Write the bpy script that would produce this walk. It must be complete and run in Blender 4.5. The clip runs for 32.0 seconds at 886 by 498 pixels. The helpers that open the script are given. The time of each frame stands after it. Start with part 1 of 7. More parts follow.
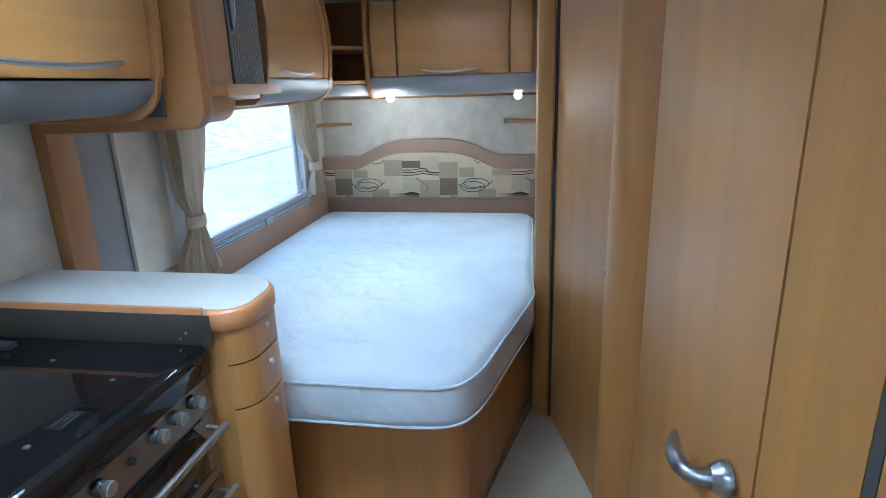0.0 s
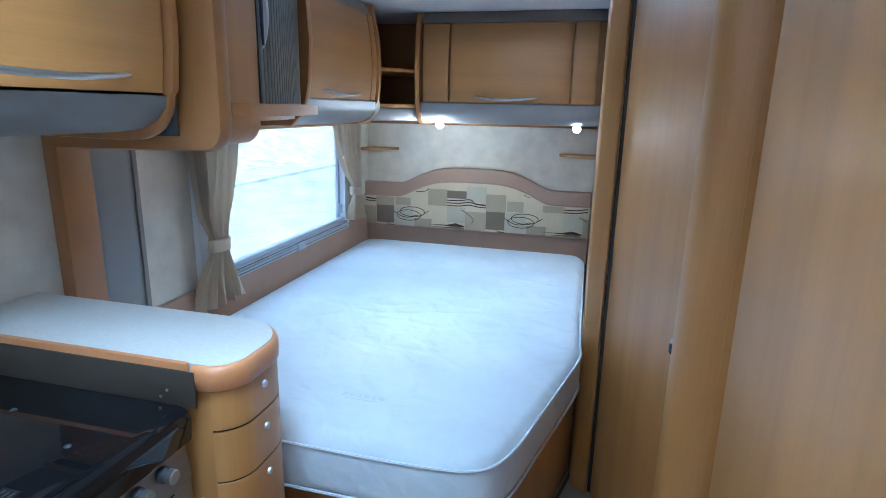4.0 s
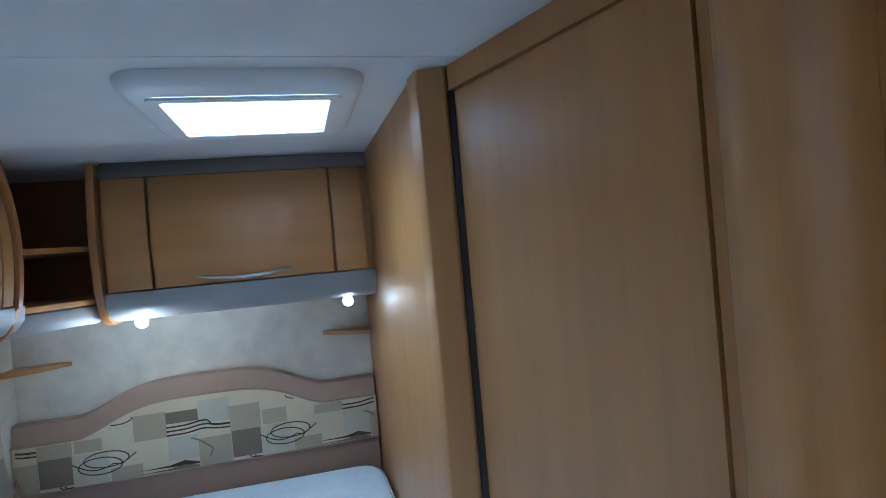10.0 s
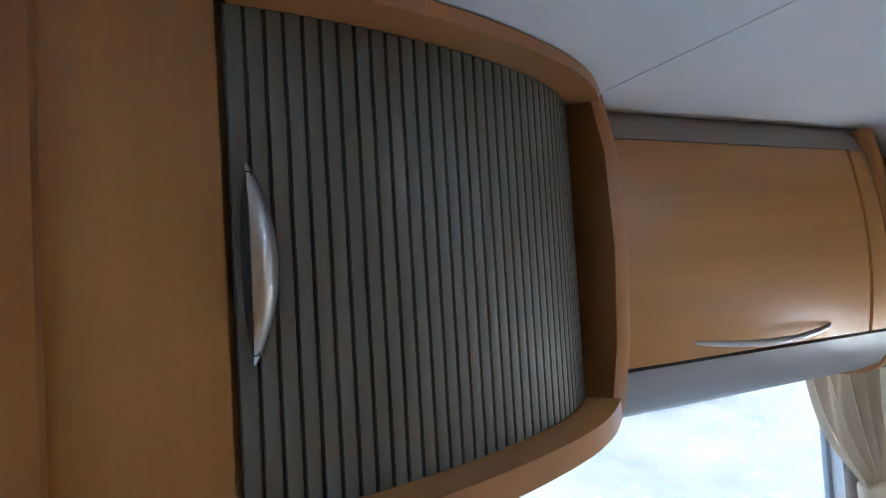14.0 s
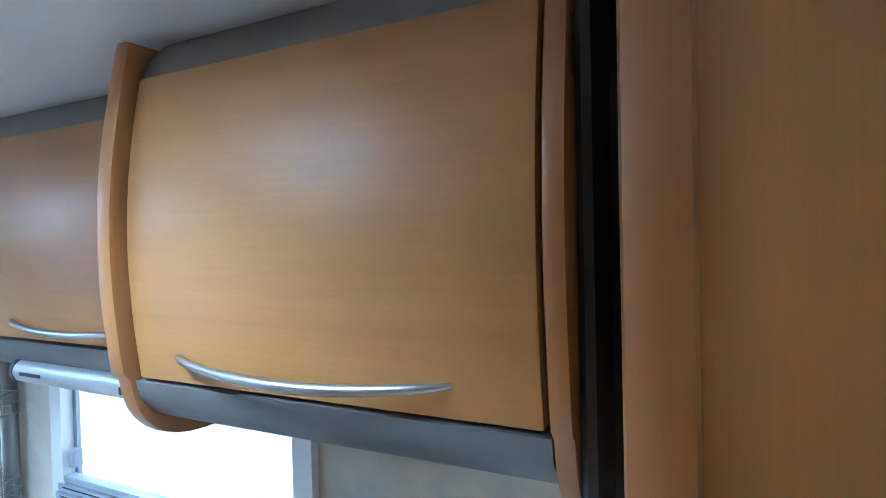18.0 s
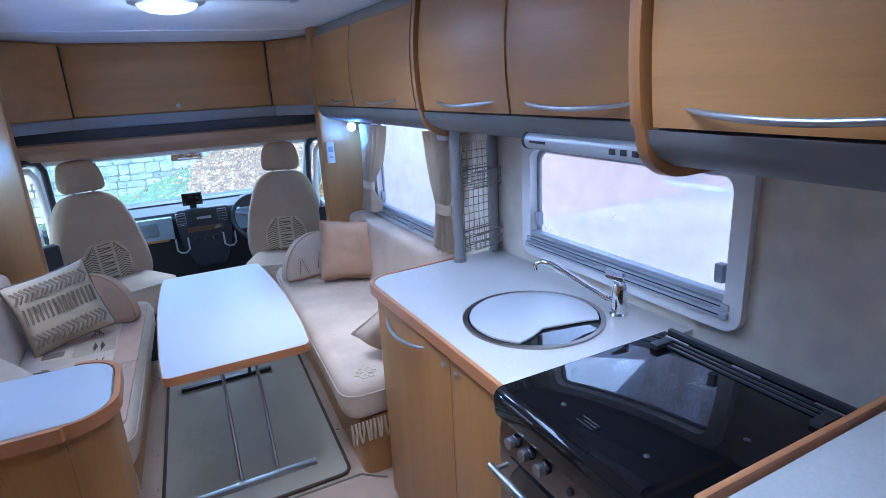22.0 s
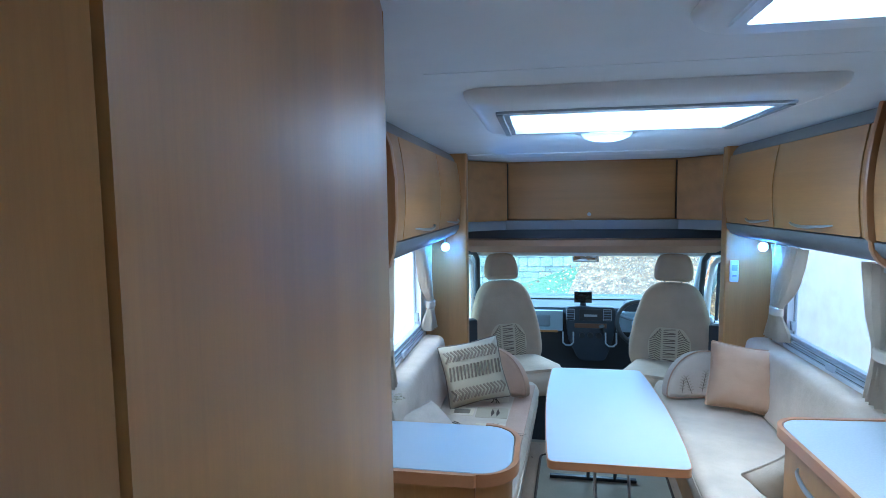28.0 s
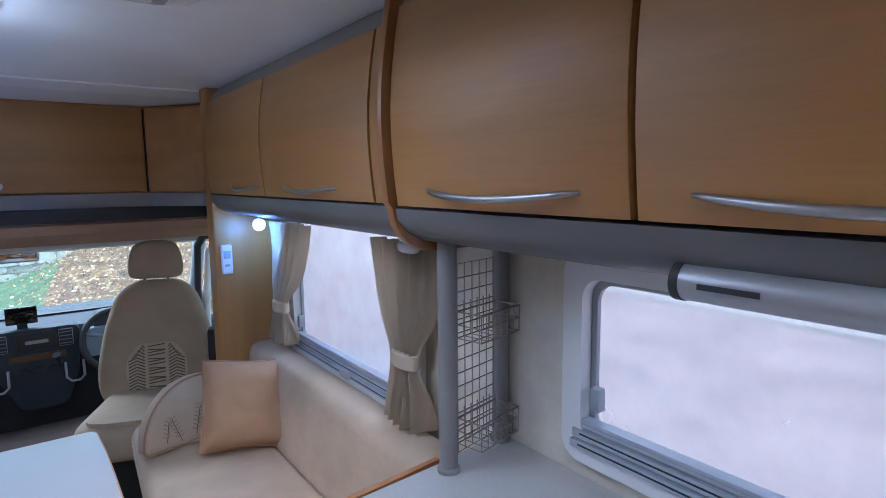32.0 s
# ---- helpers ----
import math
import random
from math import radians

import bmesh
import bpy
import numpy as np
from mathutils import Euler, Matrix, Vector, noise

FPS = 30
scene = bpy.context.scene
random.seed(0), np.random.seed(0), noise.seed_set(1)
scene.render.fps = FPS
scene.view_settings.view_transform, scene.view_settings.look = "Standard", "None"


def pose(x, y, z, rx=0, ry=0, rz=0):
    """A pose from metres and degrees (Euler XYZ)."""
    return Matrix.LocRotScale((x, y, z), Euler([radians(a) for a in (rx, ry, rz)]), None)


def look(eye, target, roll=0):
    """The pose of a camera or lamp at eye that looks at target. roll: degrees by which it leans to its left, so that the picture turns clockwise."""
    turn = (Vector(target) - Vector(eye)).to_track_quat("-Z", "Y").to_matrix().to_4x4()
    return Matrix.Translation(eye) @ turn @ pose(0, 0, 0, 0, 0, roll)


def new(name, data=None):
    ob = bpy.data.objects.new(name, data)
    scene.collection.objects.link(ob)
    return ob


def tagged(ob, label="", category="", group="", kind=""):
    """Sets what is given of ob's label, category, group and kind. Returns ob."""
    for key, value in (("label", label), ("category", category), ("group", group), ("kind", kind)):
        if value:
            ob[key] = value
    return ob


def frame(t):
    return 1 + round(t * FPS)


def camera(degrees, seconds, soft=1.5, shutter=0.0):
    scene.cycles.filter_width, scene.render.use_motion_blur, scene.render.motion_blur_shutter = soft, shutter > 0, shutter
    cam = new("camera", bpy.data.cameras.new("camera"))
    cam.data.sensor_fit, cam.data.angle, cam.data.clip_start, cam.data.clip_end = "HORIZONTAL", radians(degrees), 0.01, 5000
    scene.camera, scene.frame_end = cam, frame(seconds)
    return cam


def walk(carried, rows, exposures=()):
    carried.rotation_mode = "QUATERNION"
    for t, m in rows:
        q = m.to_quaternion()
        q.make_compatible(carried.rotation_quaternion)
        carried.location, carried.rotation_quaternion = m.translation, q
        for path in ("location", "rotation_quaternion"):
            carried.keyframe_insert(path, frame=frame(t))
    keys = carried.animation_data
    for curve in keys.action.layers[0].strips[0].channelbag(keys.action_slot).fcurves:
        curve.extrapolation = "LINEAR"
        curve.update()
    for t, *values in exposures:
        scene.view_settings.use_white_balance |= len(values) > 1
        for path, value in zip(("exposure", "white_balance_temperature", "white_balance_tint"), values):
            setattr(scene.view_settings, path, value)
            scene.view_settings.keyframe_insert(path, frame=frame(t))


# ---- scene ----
# World: metres, z up, +y runs forward to the cab, +x is the kitchen side.
cam = camera(76.4, 32.0, 0.8)
PATH = [
    (0, -0.293, 3.541, 1.463, 73.64, 1.79, 189.08),
    (0.5, -0.301, 3.549, 1.436, 71.10, 0.65, 187.84),
    (1, -0.308, 3.549, 1.411, 68.64, -1.01, 186.57),
    (1.5, -0.305, 3.548, 1.397, 66.84, -2.37, 185.86),
    (2, -0.300, 3.545, 1.397, 67.11, -2.51, 185.12),
    (2.5, -0.288, 3.542, 1.431, 70.73, -1.96, 185.16),
    (3, -0.274, 3.523, 1.468, 75.32, -2.02, 188.95),
    (3.5, -0.286, 3.431, 1.479, 75.99, -1.89, 193.52),
    (5.5, -0.152, 2.884, 1.461, 74.99, -0.43, 195.81),
    (6, -0.116, 2.701, 1.460, 74.04, -0.14, 196.44),
    (6.5, -0.108, 2.485, 1.473, 72.27, 0.66, 193.96),
    (7, -0.132, 2.333, 1.429, 70.54, 2.60, 185.56),
    (7.5, -0.198, 2.162, 1.408, 67.88, 5.63, 169.81),
    (8, -0.169, 2.185, 1.375, 65.70, 6.77, 153.19),
    (8.5, -0.133, 2.370, 1.392, 65.56, 7.69, 147.35),
    (9, -0.102, 2.512, 1.442, 73.33, 7.19, 151.90),
    (9.5, -0.039, 2.543, 1.523, 84.07, 5.92, 158.21),
    (10, -0.026, 2.508, 1.581, 89.30, 5.03, 165.55),
    (10.5, -0.001, 2.466, 1.592, 88.92, 3.13, 173.63),
    (11, 0.009, 2.465, 1.598, 88.81, 2.37, 181.77),
    (11.5, 0.024, 2.384, 1.597, 89.09, 3.23, 190.45),
    (12, 0.023, 2.270, 1.595, 89.54, 3.91, 200.03),
    (12.5, 0.082, 2.171, 1.606, 89.30, 5.15, 211.15),
    (13, 0.111, 2.136, 1.636, 88.34, 4.33, 227.91),
    (13.5, 0.076, 2.075, 1.660, 89.05, 3.11, 239.51),
    (14, 0.034, 2.022, 1.686, 92.16, 3.41, 246.29),
    (14.5, 0.013, 2.028, 1.678, 91.85, 3.01, 250.51),
    (15, 0.019, 2.082, 1.710, 89.87, 2.60, 257.85),
    (15.5, 0.107, 2.065, 1.690, 89.86, 4.23, 274.45),
    (17.5, 0.171, 2.257, 1.650, 89.35, 1.88, 281.33),
    (18, 0.139, 2.115, 1.670, 88.88, 1.36, 296.50),
    (18.5, 0.044, 2.092, 1.701, 87.70, 1.53, 305.59),
    (19, 0.003, 2.168, 1.713, 87.64, 1.73, 309.36),
    (19.5, -0.048, 2.188, 1.697, 86.22, 1.07, 314.35),
    (20, -0.113, 2.147, 1.673, 83.12, 1.52, 321.45),
    (20.5, -0.149, 2.135, 1.624, 79.94, 1.99, 326.96),
    (21, -0.158, 2.158, 1.622, 78.62, 3.81, 326.95),
    (21.5, -0.138, 2.196, 1.603, 77.15, 3.99, 326.95),
    (22, -0.182, 2.067, 1.594, 73.46, 2.97, 332.40),
    (22.5, -0.228, 1.973, 1.586, 71.49, 0.28, 335.35),
    (23, -0.245, 1.926, 1.551, 66.23, 1.05, 336.70),
    (23.5, -0.205, 1.939, 1.499, 60.81, 1.25, 334.30),
    (24, -0.191, 1.952, 1.459, 56.38, 0.30, 333.37),
    (24.5, -0.215, 1.953, 1.467, 55.43, -0.56, 336.61),
    (25, -0.268, 1.970, 1.488, 57.10, -0.75, 344.68),
    (25.5, -0.292, 1.996, 1.504, 60.96, -0.40, 355.52),
    (26, -0.311, 1.969, 1.574, 66.84, 0.74, 364.92),
    (26.5, -0.346, 1.945, 1.641, 73.78, 1.37, 372.22),
    (28.5, -0.280, 2.038, 1.638, 85.93, 1.57, 366.25),
    (29, -0.231, 2.189, 1.629, 84.00, 1.78, 359.18),
    (29.5, -0.239, 2.339, 1.621, 82.18, 0.96, 353.83),
    (30, -0.228, 2.402, 1.628, 81.91, 0.66, 351.50),
    (30.5, -0.188, 2.515, 1.590, 82.45, 0.59, 348.18),
    (31, -0.045, 2.701, 1.568, 83.12, 0.62, 342.43),
    (31.5, 0.046, 2.860, 1.583, 82.78, 0.94, 333.86),
    (32, 0.133, 3.009, 1.552, 82.82, 0.62, 323.55),
]
walk(cam, [(t, pose(*p)) for t, *p in PATH], [
    (0, 3.1, 5050, 0), (3, 3.15, 4900, 0), (6, 2.76, 4640, -1), (8, 2.15, 4650, -2), (9, 2.45, 4650, -1), (11, 2.55, 4650, -2), (12, 2.45, 4750, -2), (13, 2.65, 5150, 3), (15, 3.35, 5350, 3), (18, 3.35, 4750, -3),
    (19, 2.85, 4900, 4), (20, 2.5, 4750, 8), (22, 2.45, 4750, 17), (24, 2.68, 4950, 5), (26, 2.72, 4850, 1), (28.5, 2.58, 4420, -2), (30, 2.34, 4400, -3), (31, 2.02, 4720, 8), (32, 1.98, 5500, 17)])

# ---- daylight and lamps ----
world = bpy.data.worlds.new("overcast_sky")
scene.world = world
world.use_nodes = True
wn = world.node_tree.nodes
sky = wn.new("ShaderNodeTexSky")
sky.sky_type, sky.sun_disc = "NISHITA", False
sky.sun_elevation, sky.sun_rotation = radians(61), radians(217)
sky.air_density, sky.dust_density, sky.ozone_density = 1.0, 8.0, 0.3
wn["Background"].inputs["Strength"].default_value = 0.11
world.node_tree.links.new(sky.outputs["Color"], wn["Background"].inputs["Color"])


def lamp(name, kind, m, energy, color=(1, 1, 1), **more):
    data = bpy.data.lights.new(name, kind)
    data.energy, data.color = energy, color
    for key, value in more.items():
        if key == "size":
            data.size = value
        elif key == "size_y":
            data.shape, data.size_y = "RECTANGLE", value
        elif key == "angle":
            data.angle = value
        elif key == "radius":
            data.shadow_soft_size = value
        elif key == "cone":
            data.spot_size, data.spot_blend = radians(value), 0.8
    ob = new(name, data)
    ob.matrix_world = m
    return ob


lamp("sun", "SUN", look((-3, -2, 9), (0, 2, 0)), 0.65, (1, 0.97, 0.93), angle=radians(40))
# sky in front of the windscreen
lamp("windscreen_daylight", "AREA", look((0.08, 8.3, 2.1), (0.08, 6.5, 0.8)), 30, (0.78, 0.91, 1.0), size=2.4, size_y=1.2)


# sky above the side windows
for side, y, wide, watts in ((1, 1.0, 1.1, 2.2), (1, 4.9, 0.95, 3), (-1, 4.9, 0.95, 1.9)):
    lamp("window_daylight", "AREA", look((side * 1.95, y, 2.05), (side * 0.35, y, 0.62)), watts, (0.84, 0.93, 1.0), size=wide, size_y=0.8)


# ---- building helpers ----
ORIGIN = {}


def thing(name, at, label="", category="", group="", kind=""):
    ob = new(name)
    ob.empty_display_size = 0.1
    ob.location = at
    ORIGIN[ob.name] = Vector(at)
    return tagged(ob, label, category, group, kind)


def link(name, bm, material, parent=None, label="", smooth=False):
    me = bpy.data.meshes.new(name)
    at = ORIGIN.get(parent.name, Vector()) if parent else Vector()
    if at.length:
        bmesh.ops.translate(bm, verts=bm.verts, vec=-at)
    bmesh.ops.recalc_face_normals(bm, faces=bm.faces)
    if smooth:
        for f in bm.faces:
            f.smooth = True
        for e in bm.edges:
            if len(e.link_faces) == 2 and e.calc_face_angle(0) > 0.7:
                e.smooth = False
    bm.to_mesh(me)
    bm.free()
    me.materials.append(material)
    ob = new(name, me)
    ob.parent = parent
    ORIGIN[ob.name] = at
    if label:
        ob["label"] = label
    return ob


def part(name, bm, material, parent, label="", smooth=True):
    return link(name, bm, material, parent, label, smooth)


def solid(name, bm, material, label="", category="", group="", kind="", smooth=True):
    """A thing of one mesh."""
    return tagged(link(name, bm, material, None, "", smooth), label, category, group, kind)


def box(x0, x1, y0, y1, z0, z1, bev=0.004, seg=2):
    bm = bmesh.new()
    bmesh.ops.create_cube(bm, size=1)
    for v in bm.verts:
        v.co = ((x0 + x1) / 2 + v.co.x * (x1 - x0), (y0 + y1) / 2 + v.co.y * (y1 - y0), (z0 + z1) / 2 + v.co.z * (z1 - z0))
    if bev:
        bmesh.ops.bevel(bm, geom=bm.edges[:], offset=min(bev, 0.45 * min(abs(x1 - x0), abs(y1 - y0), abs(z1 - z0))), segments=seg, affect="EDGES", profile=0.6)
    return bm


def put(axis, p, q, a):
    return {"x": (a, p, q), "y": (p, a, q), "z": (p, q, a)}[axis]


def prism(outline, axis, a, b, bev=0.0):
    """A flat outline of points in the two other axes, drawn out from a to b."""
    bm = bmesh.new()
    lo = [bm.verts.new(put(axis, p, q, a)) for p, q in outline]
    hi = [bm.verts.new(put(axis, p, q, b)) for p, q in outline]
    n = len(outline)
    rims = [bm.faces.new(lo), bm.faces.new(hi[::-1])]
    for i in range(n):
        bm.faces.new((lo[i], lo[(i + 1) % n], hi[(i + 1) % n], hi[i]))
    bmesh.ops.recalc_face_normals(bm, faces=bm.faces)
    if bev:
        bmesh.ops.bevel(bm, geom=[e for f in rims for e in f.edges], offset=bev, segments=2, affect="EDGES", profile=0.6)
    return bm


def band(line, axis, a, b, thick):
    """An open curve of points, given a thickness to one side, drawn out from a to b."""
    pts = [Vector(p) for p in line]
    back = []
    for i, p in enumerate(pts):
        d = (pts[min(i + 1, len(pts) - 1)] - pts[max(i - 1, 0)]).normalized()
        back.append(p + Vector((-d.y, d.x)) * thick)
    return prism([tuple(p) for p in pts] + [tuple(p) for p in back[::-1]], axis, a, b)


def tube(points, r, seg=10, closed=False, radii=None):
    bm = bmesh.new()
    pts = [Vector(p) for p in points]
    n = len(pts)
    rings = []
    side = None
    for i, p in enumerate(pts):
        d = (pts[(i + 1) % n] - pts[i - 1]) if closed else (pts[min(i + 1, n - 1)] - pts[max(i - 1, 0)])
        d.normalize()
        if side is None:
            side = d.orthogonal().normalized()
        side = (side - d * side.dot(d)).normalized()
        up = d.cross(side)
        rr = radii[i] if radii else r
        rings.append([bm.verts.new(p + side * rr * math.cos(6.2832 * k / seg) + up * rr * math.sin(6.2832 * k / seg)) for k in range(seg)])
    for i in range(n if closed else n - 1):
        a, b = rings[i], rings[(i + 1) % n]
        for k in range(seg):
            bm.faces.new((a[k], a[(k + 1) % seg], b[(k + 1) % seg], b[k]))
    if not closed:
        bm.faces.new(rings[0])
        bm.faces.new(rings[-1])
    return bm


def lathe(profile, at=(0, 0, 0), axis="z", seg=28):
    """Turns (radius, height) points about an axis."""
    bm = bmesh.new()
    rings = []
    for r, h in profile:
        ring = []
        for k in range(seg):
            c, s = r * math.cos(6.2832 * k / seg), r * math.sin(6.2832 * k / seg)
            p = {"z": (c, s, h), "y": (c, h, s), "x": (h, c, s)}[axis]
            ring.append(bm.verts.new(Vector(at) + Vector(p)))
        rings.append(ring)
    for a, b in zip(rings, rings[1:]):
        for k in range(seg):
            bm.faces.new((a[k], a[(k + 1) % seg], b[(k + 1) % seg], b[k]))
    bm.faces.new(rings[0])
    bm.faces.new(rings[-1])
    return bm


def cushion(size, at, power=(6, 6, 6), turn=(0, 0, 0), cuts=9, lump=0.0, pinch=0.0):
    """A stuffed block with rounded edges; pinch draws the middle of the sides in, as of a scatter cushion."""
    bm = bmesh.new()
    bmesh.ops.create_cube(bm, size=2)
    bmesh.ops.subdivide_edges(bm, edges=bm.edges[:], cuts=cuts, use_grid_fill=True)
    m = pose(*at, *turn)
    for v in bm.verts:
        p = v.co.copy()
        n = (abs(p.x) ** power[0] + abs(p.y) ** power[1] + abs(p.z) ** power[2])
        p = p / n ** (1 / max(power))
        if pinch:
            edge = max(abs(p.x), abs(p.z))
            p.y *= max(0.06, 1 - edge ** 4)
            p.x *= 1 - pinch * (1 - p.z * p.z)
            p.z *= 1 - pinch * (1 - p.x * p.x)
        q = Vector((p.x * size[0] / 2, p.y * size[1] / 2, p.z * size[2] / 2))
        if lump:
            q += v.co.normalized() * lump * noise.noise((Vector(at) + q) * 7)
        v.co = m @ q
    return bm


def pillow(size, at, turn, seed=0, n=18):
    """A soft square cushion with thin edges, drawn-in sides and creases."""
    a, b, c = size[0] / 2, size[1] / 2, size[2] / 2
    m = pose(*at, *turn)
    bm = bmesh.new()
    sides = []
    for face in (-1, 1):
        rows = []
        for j in range(n + 1):
            row = []
            for i in range(n + 1):
                u, v = 2 * i / n - 1, 2 * j / n - 1
                puff = ((1 - u ** 4) * (1 - v ** 4)) ** 0.6
                x = a * u * (1 - 0.07 * (1 - v * v) * abs(u) ** 3)
                z = c * v * (1 - 0.07 * (1 - u * u) * abs(v) ** 3)
                crease = noise.noise((u * 2.2 + seed, v * 2.2, face * 3.0)) * 0.012 + noise.noise((u * 5 + seed, v * 5, face * 7.0)) * 0.005
                y = face * (b * puff + crease * puff + 0.0015)
                row.append(bm.verts.new(m @ Vector((x, y, z))))
            rows.append(row)
        for p, q in zip(rows, rows[1:]):
            for i in range(n):
                bm.faces.new((p[i], p[i + 1], q[i + 1], q[i]))
        sides.append(rows)
    A, B = sides
    rim = lambda r: r[0] + [w[-1] for w in r[1:]] + r[-1][-2::-1] + [w[0] for w in r[-2:0:-1]]
    ra, rb = rim(A), rim(B)
    for i in range(len(ra)):
        k = (i + 1) % len(ra)
        bm.faces.new((ra[i], ra[k], rb[k], rb[i]))
    bmesh.ops.recalc_face_normals(bm, faces=bm.faces)
    return bm


def join(*many):
    out = many[0]
    for bm in many[1:]:
        me = bpy.data.meshes.new("joined")
        bm.to_mesh(me)
        bm.free()
        out.from_mesh(me)
        bpy.data.meshes.remove(me)
    return out


def arc(cx, cy, r, a0, a1, n=10, ry=None):
    return [(cx + r * math.cos(radians(a0 + (a1 - a0) * i / n)), cy + (ry or r) * math.sin(radians(a0 + (a1 - a0) * i / n))) for i in range(n + 1)]


def rounded(x0, x1, y0, y1, r, n=6):
    return arc(x1 - r, y1 - r, r, 0, 90, n) + arc(x0 + r, y1 - r, r, 90, 180, n) + arc(x0 + r, y0 + r, r, 180, 270, n) + arc(x1 - r, y0 + r, r, 270, 360, n)


def ring(outer, inner, axis, a, b):
    """A frame between two outlines with the same number of points."""
    bm = bmesh.new()
    n = len(outer)
    rows = [[bm.verts.new(put(axis, p, q, h)) for p, q in line] for line, h in ((outer, a), (inner, a), (inner, b), (outer, b))]
    for k in range(4):
        s, t = rows[k], rows[(k + 1) % 4]
        for i in range(n):
            bm.faces.new((s[i], s[(i + 1) % n], t[(i + 1) % n], t[i]))
    return bm


def loft(levels, axis="z"):
    """A closed moulding through a row of outlines, each given with its height, back to the first."""
    bm = bmesh.new()
    rows = [[bm.verts.new(put(axis, p, q, h)) for p, q in line] for line, h in levels]
    n = len(rows[0])
    for s, t in zip(rows, rows[1:] + rows[:1]):
        for i in range(n):
            bm.faces.new((s[i], s[(i + 1) % n], t[(i + 1) % n], t[i]))
    bmesh.ops.recalc_face_normals(bm, faces=bm.faces)
    return bm


def moulding(path, profile):
    """A rounded edge: a profile of (offset, height) drawn along path(offset), closed at its ends."""
    bm = bmesh.new()
    rows = [[bm.verts.new((x, y, z)) for x, y in path(off)] for off, z in profile]
    for a, b in zip(rows, rows[1:] + rows[:1]):
        for i in range(len(a) - 1):
            bm.faces.new((a[i], a[i + 1], b[i + 1], b[i]))
    bm.faces.new([r[0] for r in rows])
    bm.faces.new([r[-1] for r in rows][::-1])
    bmesh.ops.recalc_face_normals(bm, faces=bm.faces)
    return bm


# ---- materials ----
class Nodes:
    def __init__(self, name):
        self.mat = bpy.data.materials.new(name)
        self.mat.use_nodes = True
        self.tree = self.mat.node_tree
        self.bsdf = self.tree.nodes["Principled BSDF"]
        self.out = self.tree.nodes["Material Output"]
        self.place = self.tree.nodes.new("ShaderNodeNewGeometry").outputs["Position"]

    def node(self, kind, **inputs):
        n = self.tree.nodes.new(kind)
        for key, value in inputs.items():
            self.set(n.inputs[key.replace("_", " ")], value)
        return n

    def set(self, socket, value):
        if isinstance(value, bpy.types.NodeSocket):
            self.tree.links.new(value, socket)
        else:
            socket.default_value = value

    def noise(self, scale, stretch=(1, 1, 1), detail=4.0, rough=0.55, at=None):
        m = self.node("ShaderNodeMapping", Vector=at or self.place)
        m.inputs["Scale"].default_value = stretch
        n = self.node("ShaderNodeTexNoise", Vector=m.outputs[0], Scale=scale, Detail=detail, Roughness=rough)
        return n.outputs["Fac"]

    def ramp(self, fac, *stops):
        r = self.node("ShaderNodeValToRGB", Fac=fac)
        els = r.color_ramp.elements
        while len(els) < len(stops):
            els.new(0.5)
        for e, (pos, c) in zip(els, stops):
            e.position, e.color = pos, (*c, 1)
        return r.outputs[0]

    def mix(self, fac, a, b, blend="MIX"):
        n = self.tree.nodes.new("ShaderNodeMix")
        n.data_type, n.blend_type = "RGBA", blend
        self.set(n.inputs["Factor"], fac)
        self.set(n.inputs[6], a if isinstance(a, bpy.types.NodeSocket) else (*a, 1))
        self.set(n.inputs[7], b if isinstance(b, bpy.types.NodeSocket) else (*b, 1))
        return n.outputs[2]

    def bump(self, height, strength, distance=0.002):
        b = self.node("ShaderNodeBump", Height=height, Strength=strength, Distance=distance)
        self.set(self.bsdf.inputs["Normal"], b.outputs[0])

    def finish(self, color, rough, metal=0.0, coat=0.0, spec=0.5):
        self.set(self.bsdf.inputs["Base Color"], color if isinstance(color, bpy.types.NodeSocket) else (*color, 1))
        self.set(self.bsdf.inputs["Roughness"], rough)
        self.bsdf.inputs["Metallic"].default_value = metal
        self.bsdf.inputs["Coat Weight"].default_value = coat
        self.bsdf.inputs["Coat Roughness"].default_value = 0.36
        self.bsdf.inputs["Specular IOR Level"].default_value = spec
        return self.mat


def tint(c, k):
    return tuple(min(1, v * k) for v in c)


def wood(name, color, grain="z", rough=0.43, contrast=0.2, coat=0.27):
    n = Nodes(name)
    s = {"x": (0.35, 9, 9), "y": (9, 0.35, 9), "z": (9, 9, 0.35)}[grain]
    broad = n.noise(1.1, s, 3)
    fine = n.noise(22, s, 6, 0.75)
    c = n.ramp(broad, (0.25, tint(color, 1 - contrast)), (0.5, color), (0.78, tint(color, 1 + contrast)))
    c = n.mix(n.ramp(fine, (0.35, (0, 0, 0)), (0.7, (1, 1, 1))), c, n.mix(0.22, c, tint(color, 0.55)))
    n.bump(fine, 0.06, 0.001)
    r = n.node("ShaderNodeMapRange", Value=n.noise(5), To_Min=rough - 0.06, To_Max=rough + 0.1)
    return n.finish(c, r.outputs[0], coat=coat)


